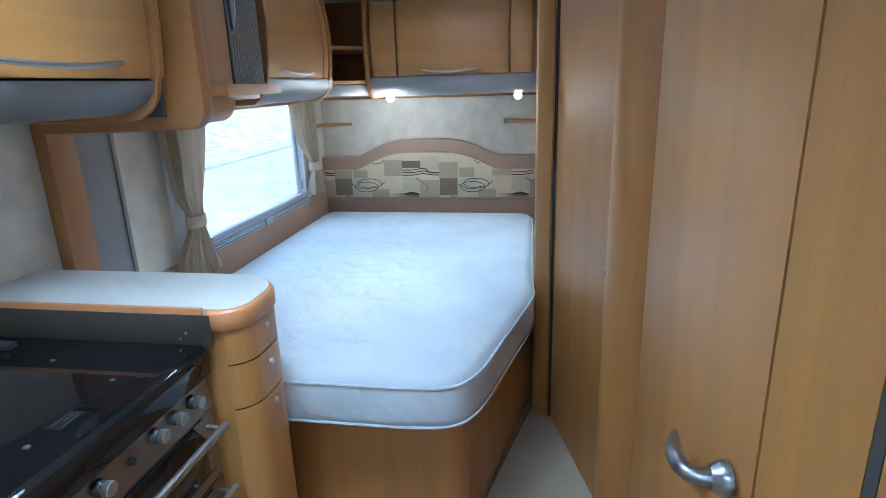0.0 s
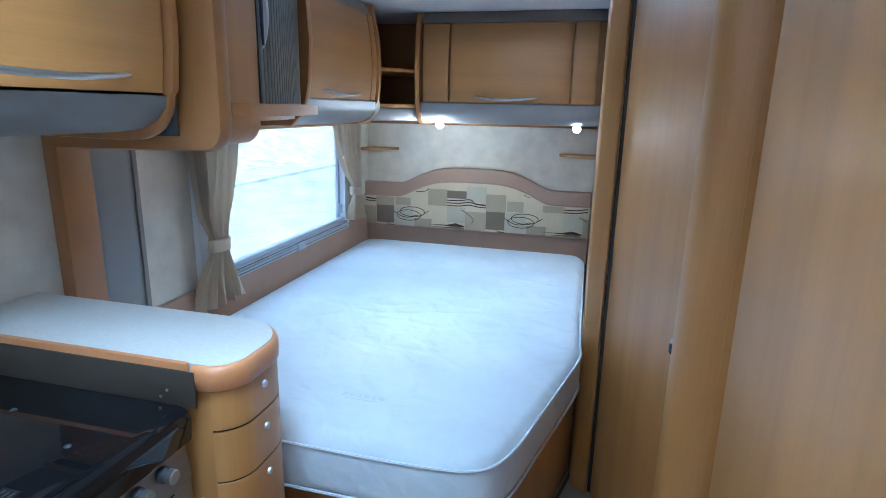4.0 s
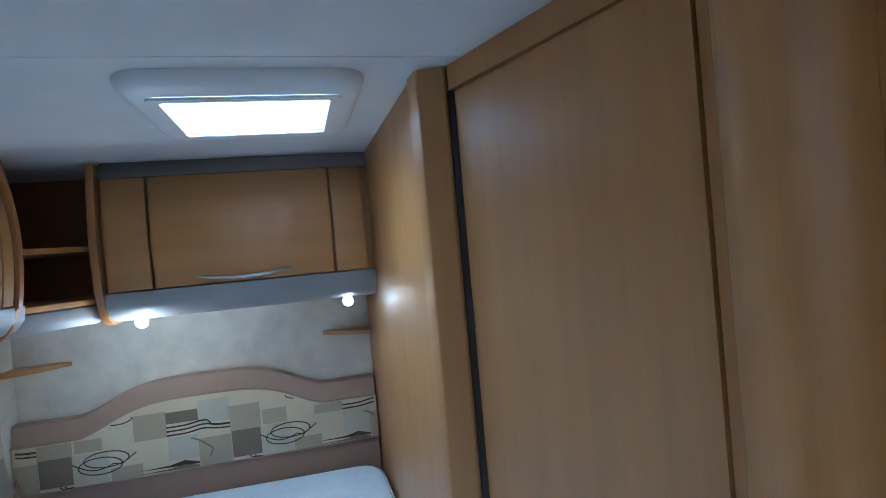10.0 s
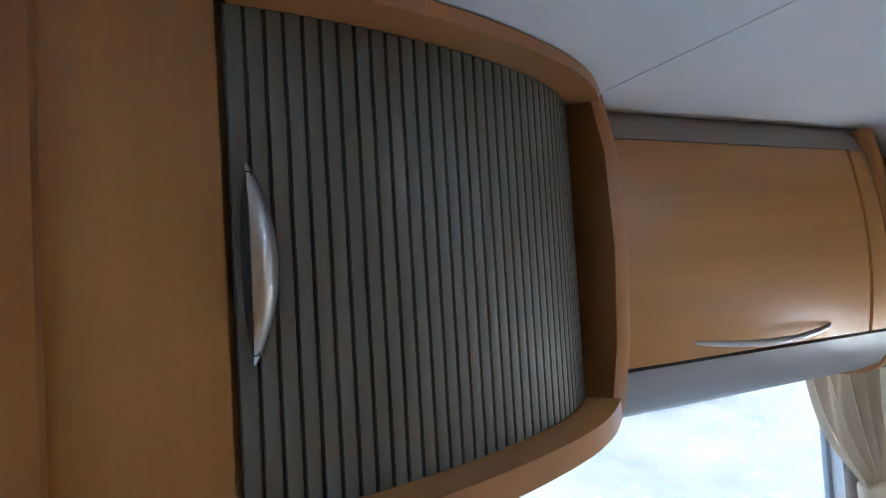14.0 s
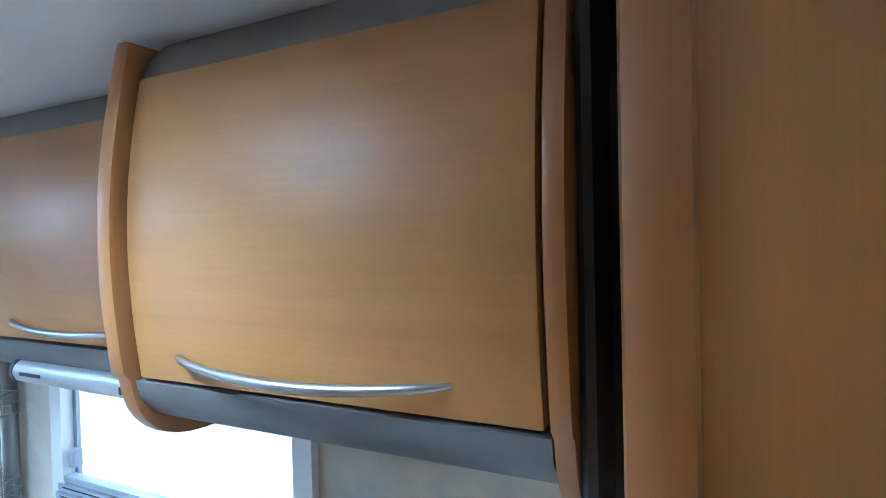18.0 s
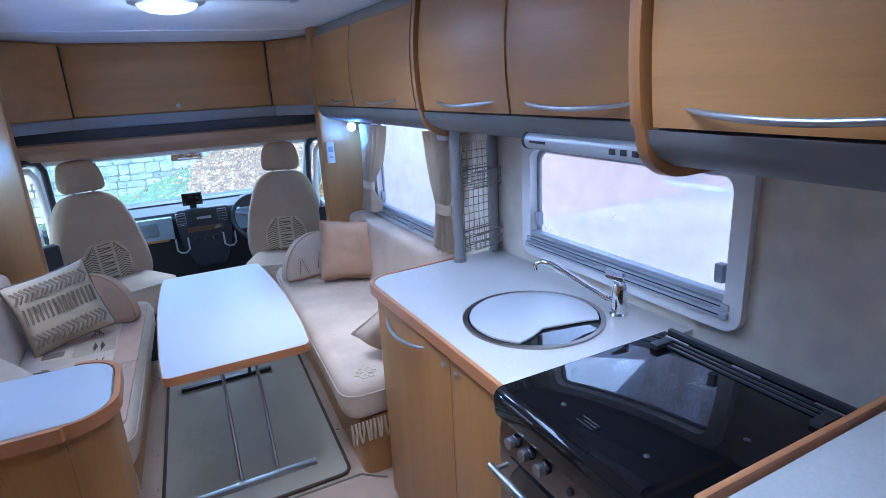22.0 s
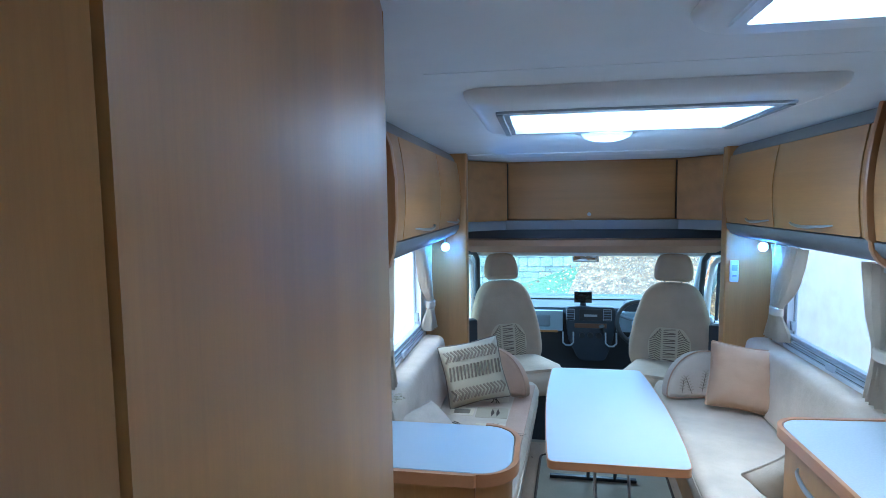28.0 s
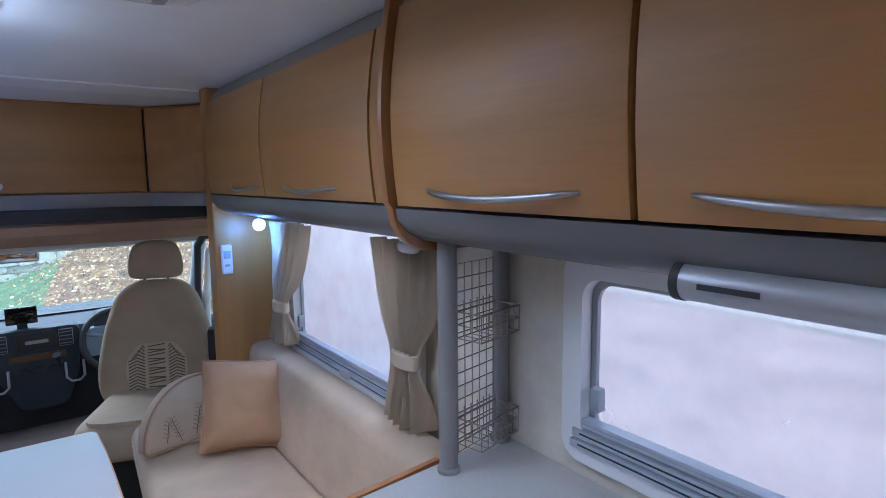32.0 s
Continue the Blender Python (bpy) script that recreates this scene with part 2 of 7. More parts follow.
def plain(name, color, rough=0.5, metal=0.0, vary=0.08, scale=6.0, grain=120.0, bump=0.05, coat=0.0, stretch=(1, 1, 1), spec=0.5, rvar=0.06):
    n = Nodes(name)
    c = n.ramp(n.noise(scale, stretch), (0.3, tint(color, 1 - vary)), (0.7, tint(color, 1 + vary)))
    if bump:
        n.bump(n.noise(grain, stretch), bump, 0.001)
    r = n.node("ShaderNodeMapRange", Value=n.noise(scale * 2.3), To_Min=max(0.02, rough - rvar), To_Max=min(1, rough + rvar))
    return n.finish(c, r.outputs[0], metal, coat, spec)


def fabric(name, color, vary=0.1, weave=420.0, bump=0.35, blotch=3.0):
    n = Nodes(name)
    c = n.ramp(n.noise(blotch, detail=5), (0.3, tint(color, 1 - vary)), (0.7, tint(color, 1 + vary)))
    f = n.noise(weave, detail=2)
    c = n.mix(n.ramp(f, (0.3, (0, 0, 0)), (0.7, (1, 1, 1))), n.mix(0.18, c, tint(color, 0.6)), c)
    crease = n.node("ShaderNodeBump", Height=n.noise(9, detail=5, rough=0.6), Strength=0.35, Distance=0.016)
    b = n.node("ShaderNodeBump", Height=f, Strength=bump, Distance=0.0015, Normal=crease.outputs[0])
    n.set(n.bsdf.inputs["Normal"], b.outputs[0])
    n.bsdf.inputs["Sheen Weight"].default_value = 0.04
    return n.finish(c, 0.92, spec=0.2)


def glowing(name, color, strength):
    n = Nodes(name)
    n.bsdf.inputs["Emission Color"].default_value = (*color, 1)
    n.bsdf.inputs["Emission Strength"].default_value = strength
    return n.finish(color, 0.4)


def pane_material(name, haze, color=(0.9, 0.95, 1.0), dirt=(0.76, 0.77, 0.81)):
    """Acrylic: clear, with a film of dirt that scatters daylight."""
    n = Nodes(name)
    clear = n.node("ShaderNodeBsdfTransparent")
    clear.inputs[0].default_value = (*color, 1)
    film = n.node("ShaderNodeBsdfTranslucent")
    film.inputs[0].default_value = (*dirt, 1)
    f = n.node("ShaderNodeMapRange", Value=n.noise(9, detail=6), To_Min=max(0, haze * 0.7), To_Max=haze * 1.3)
    a = n.node("ShaderNodeMixShader", Fac=f.outputs[0])
    n.tree.links.new(clear.outputs[0], a.inputs[1])
    n.tree.links.new(film.outputs[0], a.inputs[2])
    gloss = n.node("ShaderNodeBsdfGlossy", Roughness=0.03)
    lw = n.node("ShaderNodeLayerWeight", Blend=0.5)
    p5 = n.node("ShaderNodeMath")
    p5.operation = "POWER"
    n.tree.links.new(lw.outputs["Facing"], p5.inputs[0])
    p5.inputs[1].default_value = 4.0
    sheen = n.node("ShaderNodeMapRange", Value=p5.outputs[0], To_Min=0.03, To_Max=0.45)
    b = n.node("ShaderNodeMixShader", Fac=sheen.outputs[0])
    n.tree.links.new(a.outputs[0], b.inputs[1])
    n.tree.links.new(gloss.outputs[0], b.inputs[2])
    n.tree.links.new(b.outputs[0], n.out.inputs["Surface"])
    return n.mat


BEECH = (0.42, 0.203, 0.056)
wood_z = wood("beech_upright_grain", BEECH, "z")
wood_y = wood("beech_level_grain", BEECH, "y")
wood_x = wood("beech_cross_grain", BEECH, "x")
wood_edge = wood("beech_lipping", (0.355, 0.155, 0.044), "z", 0.36, 0.1, 0.25)
lipping = wood("peach_lipping", (0.52, 0.225, 0.085), "y", 0.4, 0.06)
# near-black that paints the shade inside gaps and joints
gap_shade = plain("shadow_gap_strip", (0.03, 0.022, 0.016), 0.6)
wall_lining = plain("mottled_wall_lining", (0.66, 0.615, 0.52), 0.7, vary=0.13, scale=9, grain=60, bump=0.12)
ceiling_lining = plain("ceiling_lining", (0.74, 0.75, 0.76), 0.75, vary=0.03, grain=90, bump=0.1)
taupe = plain("taupe_vinyl", (0.36, 0.235, 0.165), 0.6, vary=0.06, grain=200, bump=0.15)
grey_trim = plain("grey_locker_trim", (0.25, 0.243, 0.24), 0.42, vary=0.04)
pelmet_grey = plain("dark_grey_pelmet", (0.155, 0.15, 0.147), 0.48, vary=0.05)
seal_grey = plain("dark_seal", (0.062, 0.060, 0.056), 0.5, vary=0.06)
fascia_grey = plain("grey_brown_fascia", (0.24, 0.22, 0.20), 0.5, vary=0.05)
silver = plain("satin_metal", (0.48, 0.48, 0.48), 0.36, 1.0, vary=0.015, bump=0)
handle_metal = plain("satin_handle_metal", (0.33, 0.335, 0.35), 0.32, 1.0, vary=0.02, bump=0)
chrome = plain("chrome", (0.82, 0.83, 0.85), 0.07, 1.0, vary=0.02, bump=0)
steel = plain("brushed_steel", (0.34, 0.305, 0.275), 0.36, 1.0, vary=0.06, stretch=(1, 1, 12), bump=0.03)
white_plastic = plain("white_plastic", (0.78, 0.79, 0.80), 0.45, vary=0.03)
hood_silver = plain("silver_paint", (0.46, 0.47, 0.49), 0.38, 0.6, vary=0.02, bump=0)
grey_plastic = plain("grey_plastic", (0.36, 0.39, 0.43), 0.45, vary=0.05)
dark_plastic = plain("dark_plastic", (0.028, 0.03, 0.034), 0.5, vary=0.1)
black_glass = plain("black_glass", (0.005, 0.005, 0.006), 0.03, vary=0.05, bump=0, spec=0.62, rvar=0.012)
worktop_mat = plain("speckled_worktop", (0.56, 0.55, 0.525), 0.46, vary=0.05, bump=0.02, rvar=0.02, scale=140, grain=300)
table_mat = plain("pale_table_laminate", (0.50, 0.525, 0.55), 0.38, vary=0.006, bump=0, rvar=0.008)
cn = Nodes("beige_carpet")
pile = cn.noise(260, detail=2)
ccol = cn.ramp(cn.noise(1.6, detail=6, rough=0.65), (0.3, (0.40, 0.28, 0.185)), (0.7, (0.53, 0.395, 0.275)))
ccol = cn.mix(cn.ramp(pile, (0.3, (0, 0, 0)), (0.7, (1, 1, 1))), cn.mix(0.3, ccol, (0.24, 0.17, 0.11)), ccol)
ccol = cn.mix(cn.ramp(cn.noise(34, detail=2), (0.715, (0, 0, 0)), (0.74, (1, 1, 1))), ccol, (0.12, 0.08, 0.05))
ccol = cn.mix(cn.ramp(cn.noise(3.3, detail=7, rough=0.7), (0.56, (0, 0, 0)), (0.72, (0.45, 0.45, 0.45))), ccol, (0.24, 0.19, 0.15))
cn.bump(pile, 0.6, 0.002)
carpet = cn.finish(ccol, 0.95, spec=0.15)
step_carpet = fabric("grey_beige_carpet", (0.42, 0.36, 0.27), 0.10, 300, 0.6)
rug_mat = fabric("taupe_carpet", (0.34, 0.295, 0.215), 0.08, 300, 0.6)
suede = fabric("cream_suede", (0.55, 0.44, 0.325), 0.14, 500, 0.2, 4)
seat_suede = fabric("beige_seat_suede", (0.50, 0.385, 0.265), 0.12, 500, 0.2, 4)
suede_tan = fabric("tan_suede", (0.46, 0.29, 0.18), 0.08, 500, 0.2, 5)
pale_fabric = fabric("pale_woven_fabric", (0.61, 0.505, 0.345), 0.08)
brown_fabric = fabric("brown_woven_fabric", (0.075, 0.05, 0.032), 0.08)
sand_fabric = fabric("sand_woven_fabric", (0.41, 0.335, 0.225), 0.06)
umber_fabric = fabric("umber_woven_fabric", (0.18, 0.132, 0.088), 0.08)
grey_fabric = fabric("taupe_woven_fabric", (0.20, 0.155, 0.11), 0.06)
curtain_mat = fabric("oatmeal_curtain", (0.68, 0.575, 0.44), 0.08, 300, 0.3)
ct = curtain_mat.node_tree
thin = ct.nodes.new("ShaderNodeBsdfTranslucent")
thin.inputs[0].default_value = (0.62, 0.55, 0.45, 1)
veil = ct.nodes.new("ShaderNodeMixShader")
veil.inputs[0].default_value = 0.16
ct.links.new(ct.nodes["Principled BSDF"].outputs[0], veil.inputs[1])
ct.links.new(thin.outputs[0], veil.inputs[2])
ct.links.new(veil.outputs[0], ct.nodes["Material Output"].inputs["Surface"])
qn = Nodes("white_quilted_ticking")
warp = qn.node("ShaderNodeTexNoise", Vector=qn.place, Scale=6.0, Detail=3.0)
sway = qn.node("ShaderNodeVectorMath", Vector=warp.outputs["Color"])
sway.operation = "SCALE"
sway.inputs["Scale"].default_value = 0.16
drift = qn.node("ShaderNodeVectorMath")
qn.set(drift.inputs[0], qn.place)
qn.set(drift.inputs[1], sway.outputs[0])
quilt = qn.node("ShaderNodeTexVoronoi", Vector=drift.outputs[0], Scale=7.0)
quilt.feature = "DISTANCE_TO_EDGE"
seam = qn.node("ShaderNodeMapRange", Value=quilt.outputs["Distance"], From_Max=0.26)
seam.interpolation_type = "SMOOTHSTEP"
ticking = qn.node("ShaderNodeMath", Value=qn.noise(34, detail=4))
ticking.operation = "MULTIPLY"
ticking.inputs[1].default_value = 0.5
puff = qn.node("ShaderNodeMath")
qn.set(puff.inputs[0], seam.outputs[0])
qn.set(puff.inputs[1], ticking.outputs[0])
qn.bump(puff.outputs[0], 0.32, 0.008)
mattress_mat = qn.finish(qn.ramp(qn.noise(4, detail=6), (0.3, (0.52, 0.57, 0.63)), (0.7, (0.61, 0.66, 0.71))), 0.9, spec=0.2)
window_pane = pane_material("dirty_acrylic", 0.09)
bed_pane = pane_material("tinted_acrylic", 0.15, (0.74, 0.81, 0.88), (0.60, 0.64, 0.68))
hazy_pane = pane_material("hazy_acrylic", 0.34)
misty_pane = pane_material("misted_acrylic", 0.5, (0.80, 0.86, 0.92), (0.66, 0.69, 0.74))
windscreen_pane = pane_material("windscreen_glass", 0.035, (0.74, 0.87, 0.86))
spot_glow = glowing("lamp_glow", (1.0, 0.97, 0.92), 8)
blue_glow = glowing("cool_lamp_glow", (0.40, 0.66, 1.0), 3)
rail_grey = plain("blue_grey_blind_rail", (0.42, 0.46, 0.52), 0.35, vary=0.03, bump=0)
splash_brown = plain("dark_brown_plate", (0.06, 0.048, 0.036), 0.35, vary=0.1, bump=0, spec=0.3)


# ---- shell of the vehicle ----
WX, CEIL = 1.07, 1.95


def cells(axis, a, b, p0, p1, q0, q1, holes):
    """A slab from a to b along an axis with rectangular holes (p0, p1, q0, q1) through it."""
    ps = sorted({p0, p1, *[v for h in holes for v in h[:2]]})
    qs = sorted({q0, q1, *[v for h in holes for v in h[2:]]})
    out = []
    for s, e in zip(ps, ps[1:]):
        run = None
        for u, w in zip(qs, qs[1:]):
            inside = any(h[0] <= s and e <= h[1] and h[2] <= u and w <= h[3] for h in holes)
            if inside:
                if run:
                    out.append((s, e, *run))
                run = None
            else:
                run = (run[0], w) if run else (u, w)
        if run:
            out.append((s, e, *run))
    bm = join(*[prism([(s, u), (e, u), (e, w), (s, w)], axis, a, b) for s, e, u, w in out])
    bmesh.ops.remove_doubles(bm, verts=bm.verts, dist=0.0001)
    return bm


BED_WIN = (0.40, 1.60, 0.82, 1.40)
KIT_WIN = (2.93, 3.77, 0.985, 1.35)
SOFA_WIN = (4.42, 5.38, 0.83, 1.40)
solid("wall_offside", cells("x", WX, WX + 0.04, -0.04, 5.72, -0.2, CEIL, [BED_WIN, KIT_WIN, SOFA_WIN]), wall_lining, "mottled cream wall lining with three windows", "wall", kind="structure", smooth=False)
solid("wall_nearside", cells("x", -WX - 0.04, -WX, -0.04, 5.72, -0.2, CEIL, [SOFA_WIN]), wall_lining, "mottled cream wall lining with one window", "wall", kind="structure", smooth=False)
solid("wall_rear", prism([(-WX - 0.04, -0.2), (WX + 0.04, -0.2), (WX + 0.04, CEIL), (-WX - 0.04, CEIL)], "y", -0.08, -0.04), wall_lining, "mottled cream rear wall lining", "wall", kind="structure", smooth=False)
solid("wall_rear_inner", prism([(-WX, 0), (WX, 0), (WX, CEIL), (-WX, CEIL)], "y", -0.036, 0.0), wall_lining, "mottled cream lining above the headboard", "wall", kind="structure", smooth=False)
REAR_SKY = (-0.145, 0.245, 0.905, 1.28)
MID_SKY = (-0.02, 0.39, 2.58, 2.99)
FRONT_SKY = (-0.45, 0.385, 3.70, 4.29)
solid("ceiling", cells("z", CEIL, CEIL + 0.05, -WX - 0.04, WX + 0.04, -0.08, 5.6, [REAR_SKY, MID_SKY, FRONT_SKY]), ceiling_lining, "smooth white ceiling lining with three rooflights", "ceiling", kind="structure", smooth=False)
solid("ceiling_front", prism([(5.6, CEIL), (6.45, 1.925), (6.45, 2.0), (5.6, CEIL + 0.05)], "x", -WX - 0.04, WX + 0.04), ceiling_lining, "sloping ceiling above the cab", "ceiling", kind="structure", smooth=False)
for y in (1.42, 3.36):
    solid("ceiling_trim", box(-0.6, 0.72, y, y + 0.008, CEIL - 0.0012, CEIL, 0.0004), ceiling_lining, "thin white joint strip across the ceiling", "trim", kind="structure")
solid("floor", prism([(-WX, -0.04), (WX, -0.04), (WX, 5.75), (-WX, 5.75)], "z", -0.04, 0.0), carpet, "beige carpeted floor with small specks of dirt", "floor", kind="structure", smooth=False)


def rooflight(hole, name, big, share):
    x0, x1, y0, y1 = hole
    t = thing(name, ((x0 + x1) / 2, (y0 + y1) / 2, CEIL), "white plastic framed rooflight with a clear dome", "rooflight", kind="structure")
    m, near, far = (0.085, 0.15, 0.085) if big else (0.05, 0.085, 0.085)
    drop = 0.042 if big else 0.030
    wide = 0.055 if big else 0.03
    levels = [(rounded(x0, x1, y0, y1, 0.012), CEIL - 0.001)]
    for k in range(8):
        a = math.pi / 2 * k / 7
        g = wide * (1 - math.cos(a))
        levels.append((rounded(x0 - m + g, x1 + m - g, y0 - near + g, y1 + far - g, 0.07), CEIL - 0.001 - drop * math.sin(a)))
    levels.append((rounded(x0, x1, y0, y1, 0.012), CEIL - 0.001 - drop))
    part("frame", loft(levels), white_plastic, t)
    part("liner", ring(rounded(x0, x1, y0, y1, 0.012), rounded(x0 + 0.012, x1 - 0.012, y0 + 0.012, y1 - 0.012, 0.008), "z", CEIL - 0.026, CEIL + 0.10), white_plastic, t)
    part("blind_track", ring(rounded(x0 + 0.0, x1 - 0.0, y0, y1, 0.012), rounded(x0 + 0.022, x1 - 0.022, y0 + 0.022, y1 - 0.022, 0.008), "z", CEIL - 0.050 if big else CEIL - 0.038, CEIL - 0.0435 if big else CEIL - 0.0315), rail_grey if big else white_plastic, t)
    if big:
        for ya, yb, m2 in ((y0 + 0.004, y0 + 0.030, white_plastic), (y0 + 0.031, y0 + 0.052, rail_grey), (y1 - 0.052, y1 - 0.031, rail_grey), (y1 - 0.030, y1 - 0.004, white_plastic)):
            part("blind_cassette", box(x0 + 0.022, x1 - 0.022, ya, yb, CEIL - 0.0505, CEIL - 0.030, 0.003), m2, t)
        for xa, xb in ((x0 + 0.022, x0 + 0.040), (x1 - 0.040, x1 - 0.022)):
            part("inner_track", box(xa, xb, y0 + 0.053, y1 - 0.053, CEIL - 0.0495, CEIL - 0.034, 0.002), rail_grey, t)
        for xa, xb in ((x0 + 0.001, x0 + 0.021), (x1 - 0.021, x1 - 0.001)):
            part("side_track", box(xa, xb, y0 + 0.022, y1 - 0.022, CEIL - 0.054, CEIL - 0.0505, 0.001), grey_plastic, t)
    dome = part("dome_pane", prism(rounded(x0 + 0.005, x1 - 0.005, y0 + 0.005, y1 - 0.005, 0.02), "z", CEIL + 0.085, CEIL + 0.09), window_pane, t)
    dome.visible_shadow = False
    if big:
        part("handle", tube([(x0 + 0.1, y0 + 0.05, CEIL + 0.04), (x1 - 0.1, y0 + 0.05, CEIL + 0.04)], 0.007), white_plastic, t)
    else:
        part("catch", lathe([(0.035, 0), (0.035, 0.012), (0.022, 0.02), (0.001, 0.02)], ((x0 + x1) / 2, y1 - 0.05, CEIL + 0.03)), white_plastic, t)
    lamp(name + "_daylight", "AREA", pose((x0 + x1) / 2, (y0 + y1) / 2, CEIL + (0.23 if big else 0.28), 0, 0, 0), (1.7 if big else 2.0) * share * SKY_W * (x1 - x0) * (y1 - y0), (0.82, 0.92, 1.0), size=1.25 * (x1 - x0), size_y=1.25 * (y1 - y0))
    return t


SKY_W = 13
rooflight(REAR_SKY, "rooflight_1", False, 0.75)
rooflight(MID_SKY, "rooflight_2", False, 1.0)
rooflight(FRONT_SKY, "rooflight_3", True, 0.34)
lathe_vent = lathe([(0.045, 0), (0.045, -0.006), (0.03, -0.01), (0.001, -0.01)], (0.06, 0.77, CEIL))
solid("ceiling_vent", lathe_vent, white_plastic, "small round white vent on the ceiling", "vent")


def window(name, hole, side, material, label):
    """side: +1 for the kitchen side, -1 for the other."""
    y0, y1, z0, z1 = hole
    w = WX * side
    t = thing(name, (w, (y0 + y1) / 2, z0), label, "window", kind="structure")
    s = lambda d: w - side * d
    mid = (y0 + y1) / 2 - 0.05
    part("window_frame", ring(rounded(y0 - 0.045, y1 + 0.045, z0 - 0.045, z1 + 0.045, 0.05), rounded(y0 + 0.006, y1 - 0.006, z0 + 0.006, z1 - 0.006, 0.045), "x", s(-0.01), s(0.022)), white_plastic, t)
    part("pane_frame", ring(rounded(y0 + 0.004, y1 - 0.004, z0 + 0.004, z1 - 0.004, 0.045), rounded(y0 + 0.02, y1 - 0.02, z0 + 0.02, z1 - 0.02, 0.04), "x", s(-0.022), s(-0.012)), grey_plastic, t)
    pane = part("pane", prism(rounded(y0 + 0.004, y1 - 0.004, z0 + 0.004, z1 - 0.004, 0.045), "x", s(-0.032), s(-0.026)), material, t, "hazy acrylic pane")
    pane.visible_shadow = False
    for k in range(3):
        z = z0 + 0.006 + k * 0.0215
        d = 0.034 - 0.007 * k
        part("blind_rail", box(min(s(-0.01), s(d)), max(s(-0.01), s(d)), y0 - 0.012, y1 + 0.012, z - 0.016, z + 0.002, 0.003), rail_grey, t)
        part("rail_groove", box(min(s(0.01), s(d + 0.0006)), max(s(0.01), s(d + 0.0006)), y0 + 0.01, y1 - 0.01, z - 0.008, z - 0.004, 0.0005), dark_plastic if k < 2 else grey_plastic, t)
    part("blind_catch", box(min(s(0.03), s(0.046)), max(s(0.03), s(0.046)), mid - 0.035, mid + 0.035, z0 - 0.010, z0 + 0.022, 0.003), rail_grey, t)
    for y in (y0 + 0.035, y1 - 0.035):
        part("stay_latch", box(min(s(-0.01), s(0.014)), max(s(-0.01), s(0.014)), y - 0.012, y + 0.012, z0 + 0.075, z0 + 0.125, 0.003), grey_plastic, t)
    return t


window("window_1", BED_WIN, 1, bed_pane, "wide bed window with grey blind rails")
window("window_2", KIT_WIN, 1, hazy_pane, "kitchen window with rounded white frame and raised blind rail")
window("window_3", SOFA_WIN, 1, misty_pane, "misted side window above the sofa")
window("window_4", SOFA_WIN, -1, misty_pane, "misted side window above the sofa")


# ---- washroom side: partition, post, panels and the washroom door ----
solid("bed_partition", box(-0.345, -0.30, 0.0, 1.275, 0.0, CEIL, 0.002), wood_z, "beech-veneered partition beside the bed", "partition", kind="structure")
solid("partition_post", prism(list([(-0.292, 1.28), (-0.297, 1.335), (-0.302, 1.342), (-0.350, 1.368), (-0.357, 1.365), (-0.350, 1.28)]), "z", 0.0, CEIL - 0.002), wood_z, "beech end post of the bed partition", "trim", kind="structure")
solid("partition_head", prism([(-0.360, 1.37), (-0.528, 1.945), (-0.56, 1.94), (-0.43, 1.36)], "z", CEIL - 0.052, CEIL - 0.001), wood_z, "beech head rail above the wardrobe door", "trim", kind="structure")
# the gap's shade, put in as a dark strip
solid("shadow_strip", prism([(-0.360, 1.362), (-0.37, 1.30), (-0.44, 1.372), (-0.382, 1.372)], "z", 0.07, CEIL - 0.052), gap_shade, "dark strip for the shade in the gap beside the wardrobe door", "trim", kind="structure")
ward = thing("wardrobe_door", (-0.48, 1.6, 0.1), "tall beech sliding door beside the bed with a small silver catch", "door")
part("door_leaf", prism([(-0.3715, 1.3735), (-0.521, 1.908), (-0.541, 1.904), (-0.3915, 1.368)], "z", 0.070, CEIL - 0.055), wood_z, ward)
part("edge_strip", prism([(-0.5125, 1.9095), (-0.5150, 1.9190), (-0.540, 1.9130), (-0.5375, 1.905)], "z", 0.070, CEIL - 0.055, 0.003), wood_z, ward, "raised beech edge moulding")
part("edge_panel", prism([(-0.5200, 1.9225), (-0.5265, 1.9440), (-0.550, 1.938), (-0.545, 1.914)], "z", 0.070, CEIL - 0.055, 0.001), wood_z, ward)
catch = part("catch_plate", cushion((0.032, 0.008, 0.048), (-0.5120, 1.878, 0.90), (3, 3, 3), (0, 0, 102.4), 5), silver, ward, "chrome catch")
part("catch_recess", cushion((0.018, 0.008, 0.028), (-0.5085, 1.878, 0.896), (3, 3, 3), (0, 0, 102.4), 4), dark_plastic, catch)
COLUMN = [(-0.536, 1.948), (-0.510, 1.955), (-0.494, 1.978), (-0.489, 2.010), (-0.496, 2.05), (-0.520, 2.080), (-0.548, 2.092)]
solid("corner_column", prism(COLUMN + [(-0.60, 2.092), (-0.60, 1.945)], "z", 0.0, CEIL), wood_z, "rounded full-height beech corner column", "column", kind="structure")
JAMB = [(-0.575, 2.0945), (-0.636, 2.099), (-0.641, 2.120), (-0.622, 2.155), (-0.590, 2.195), (-0.567, 2.228), (-0.552, 2.2545)]
solid("door_jamb", band(JAMB, "z", 0.0, CEIL, 0.03), wood_z, "beech jamb of the washroom door", "jamb", kind="structure")
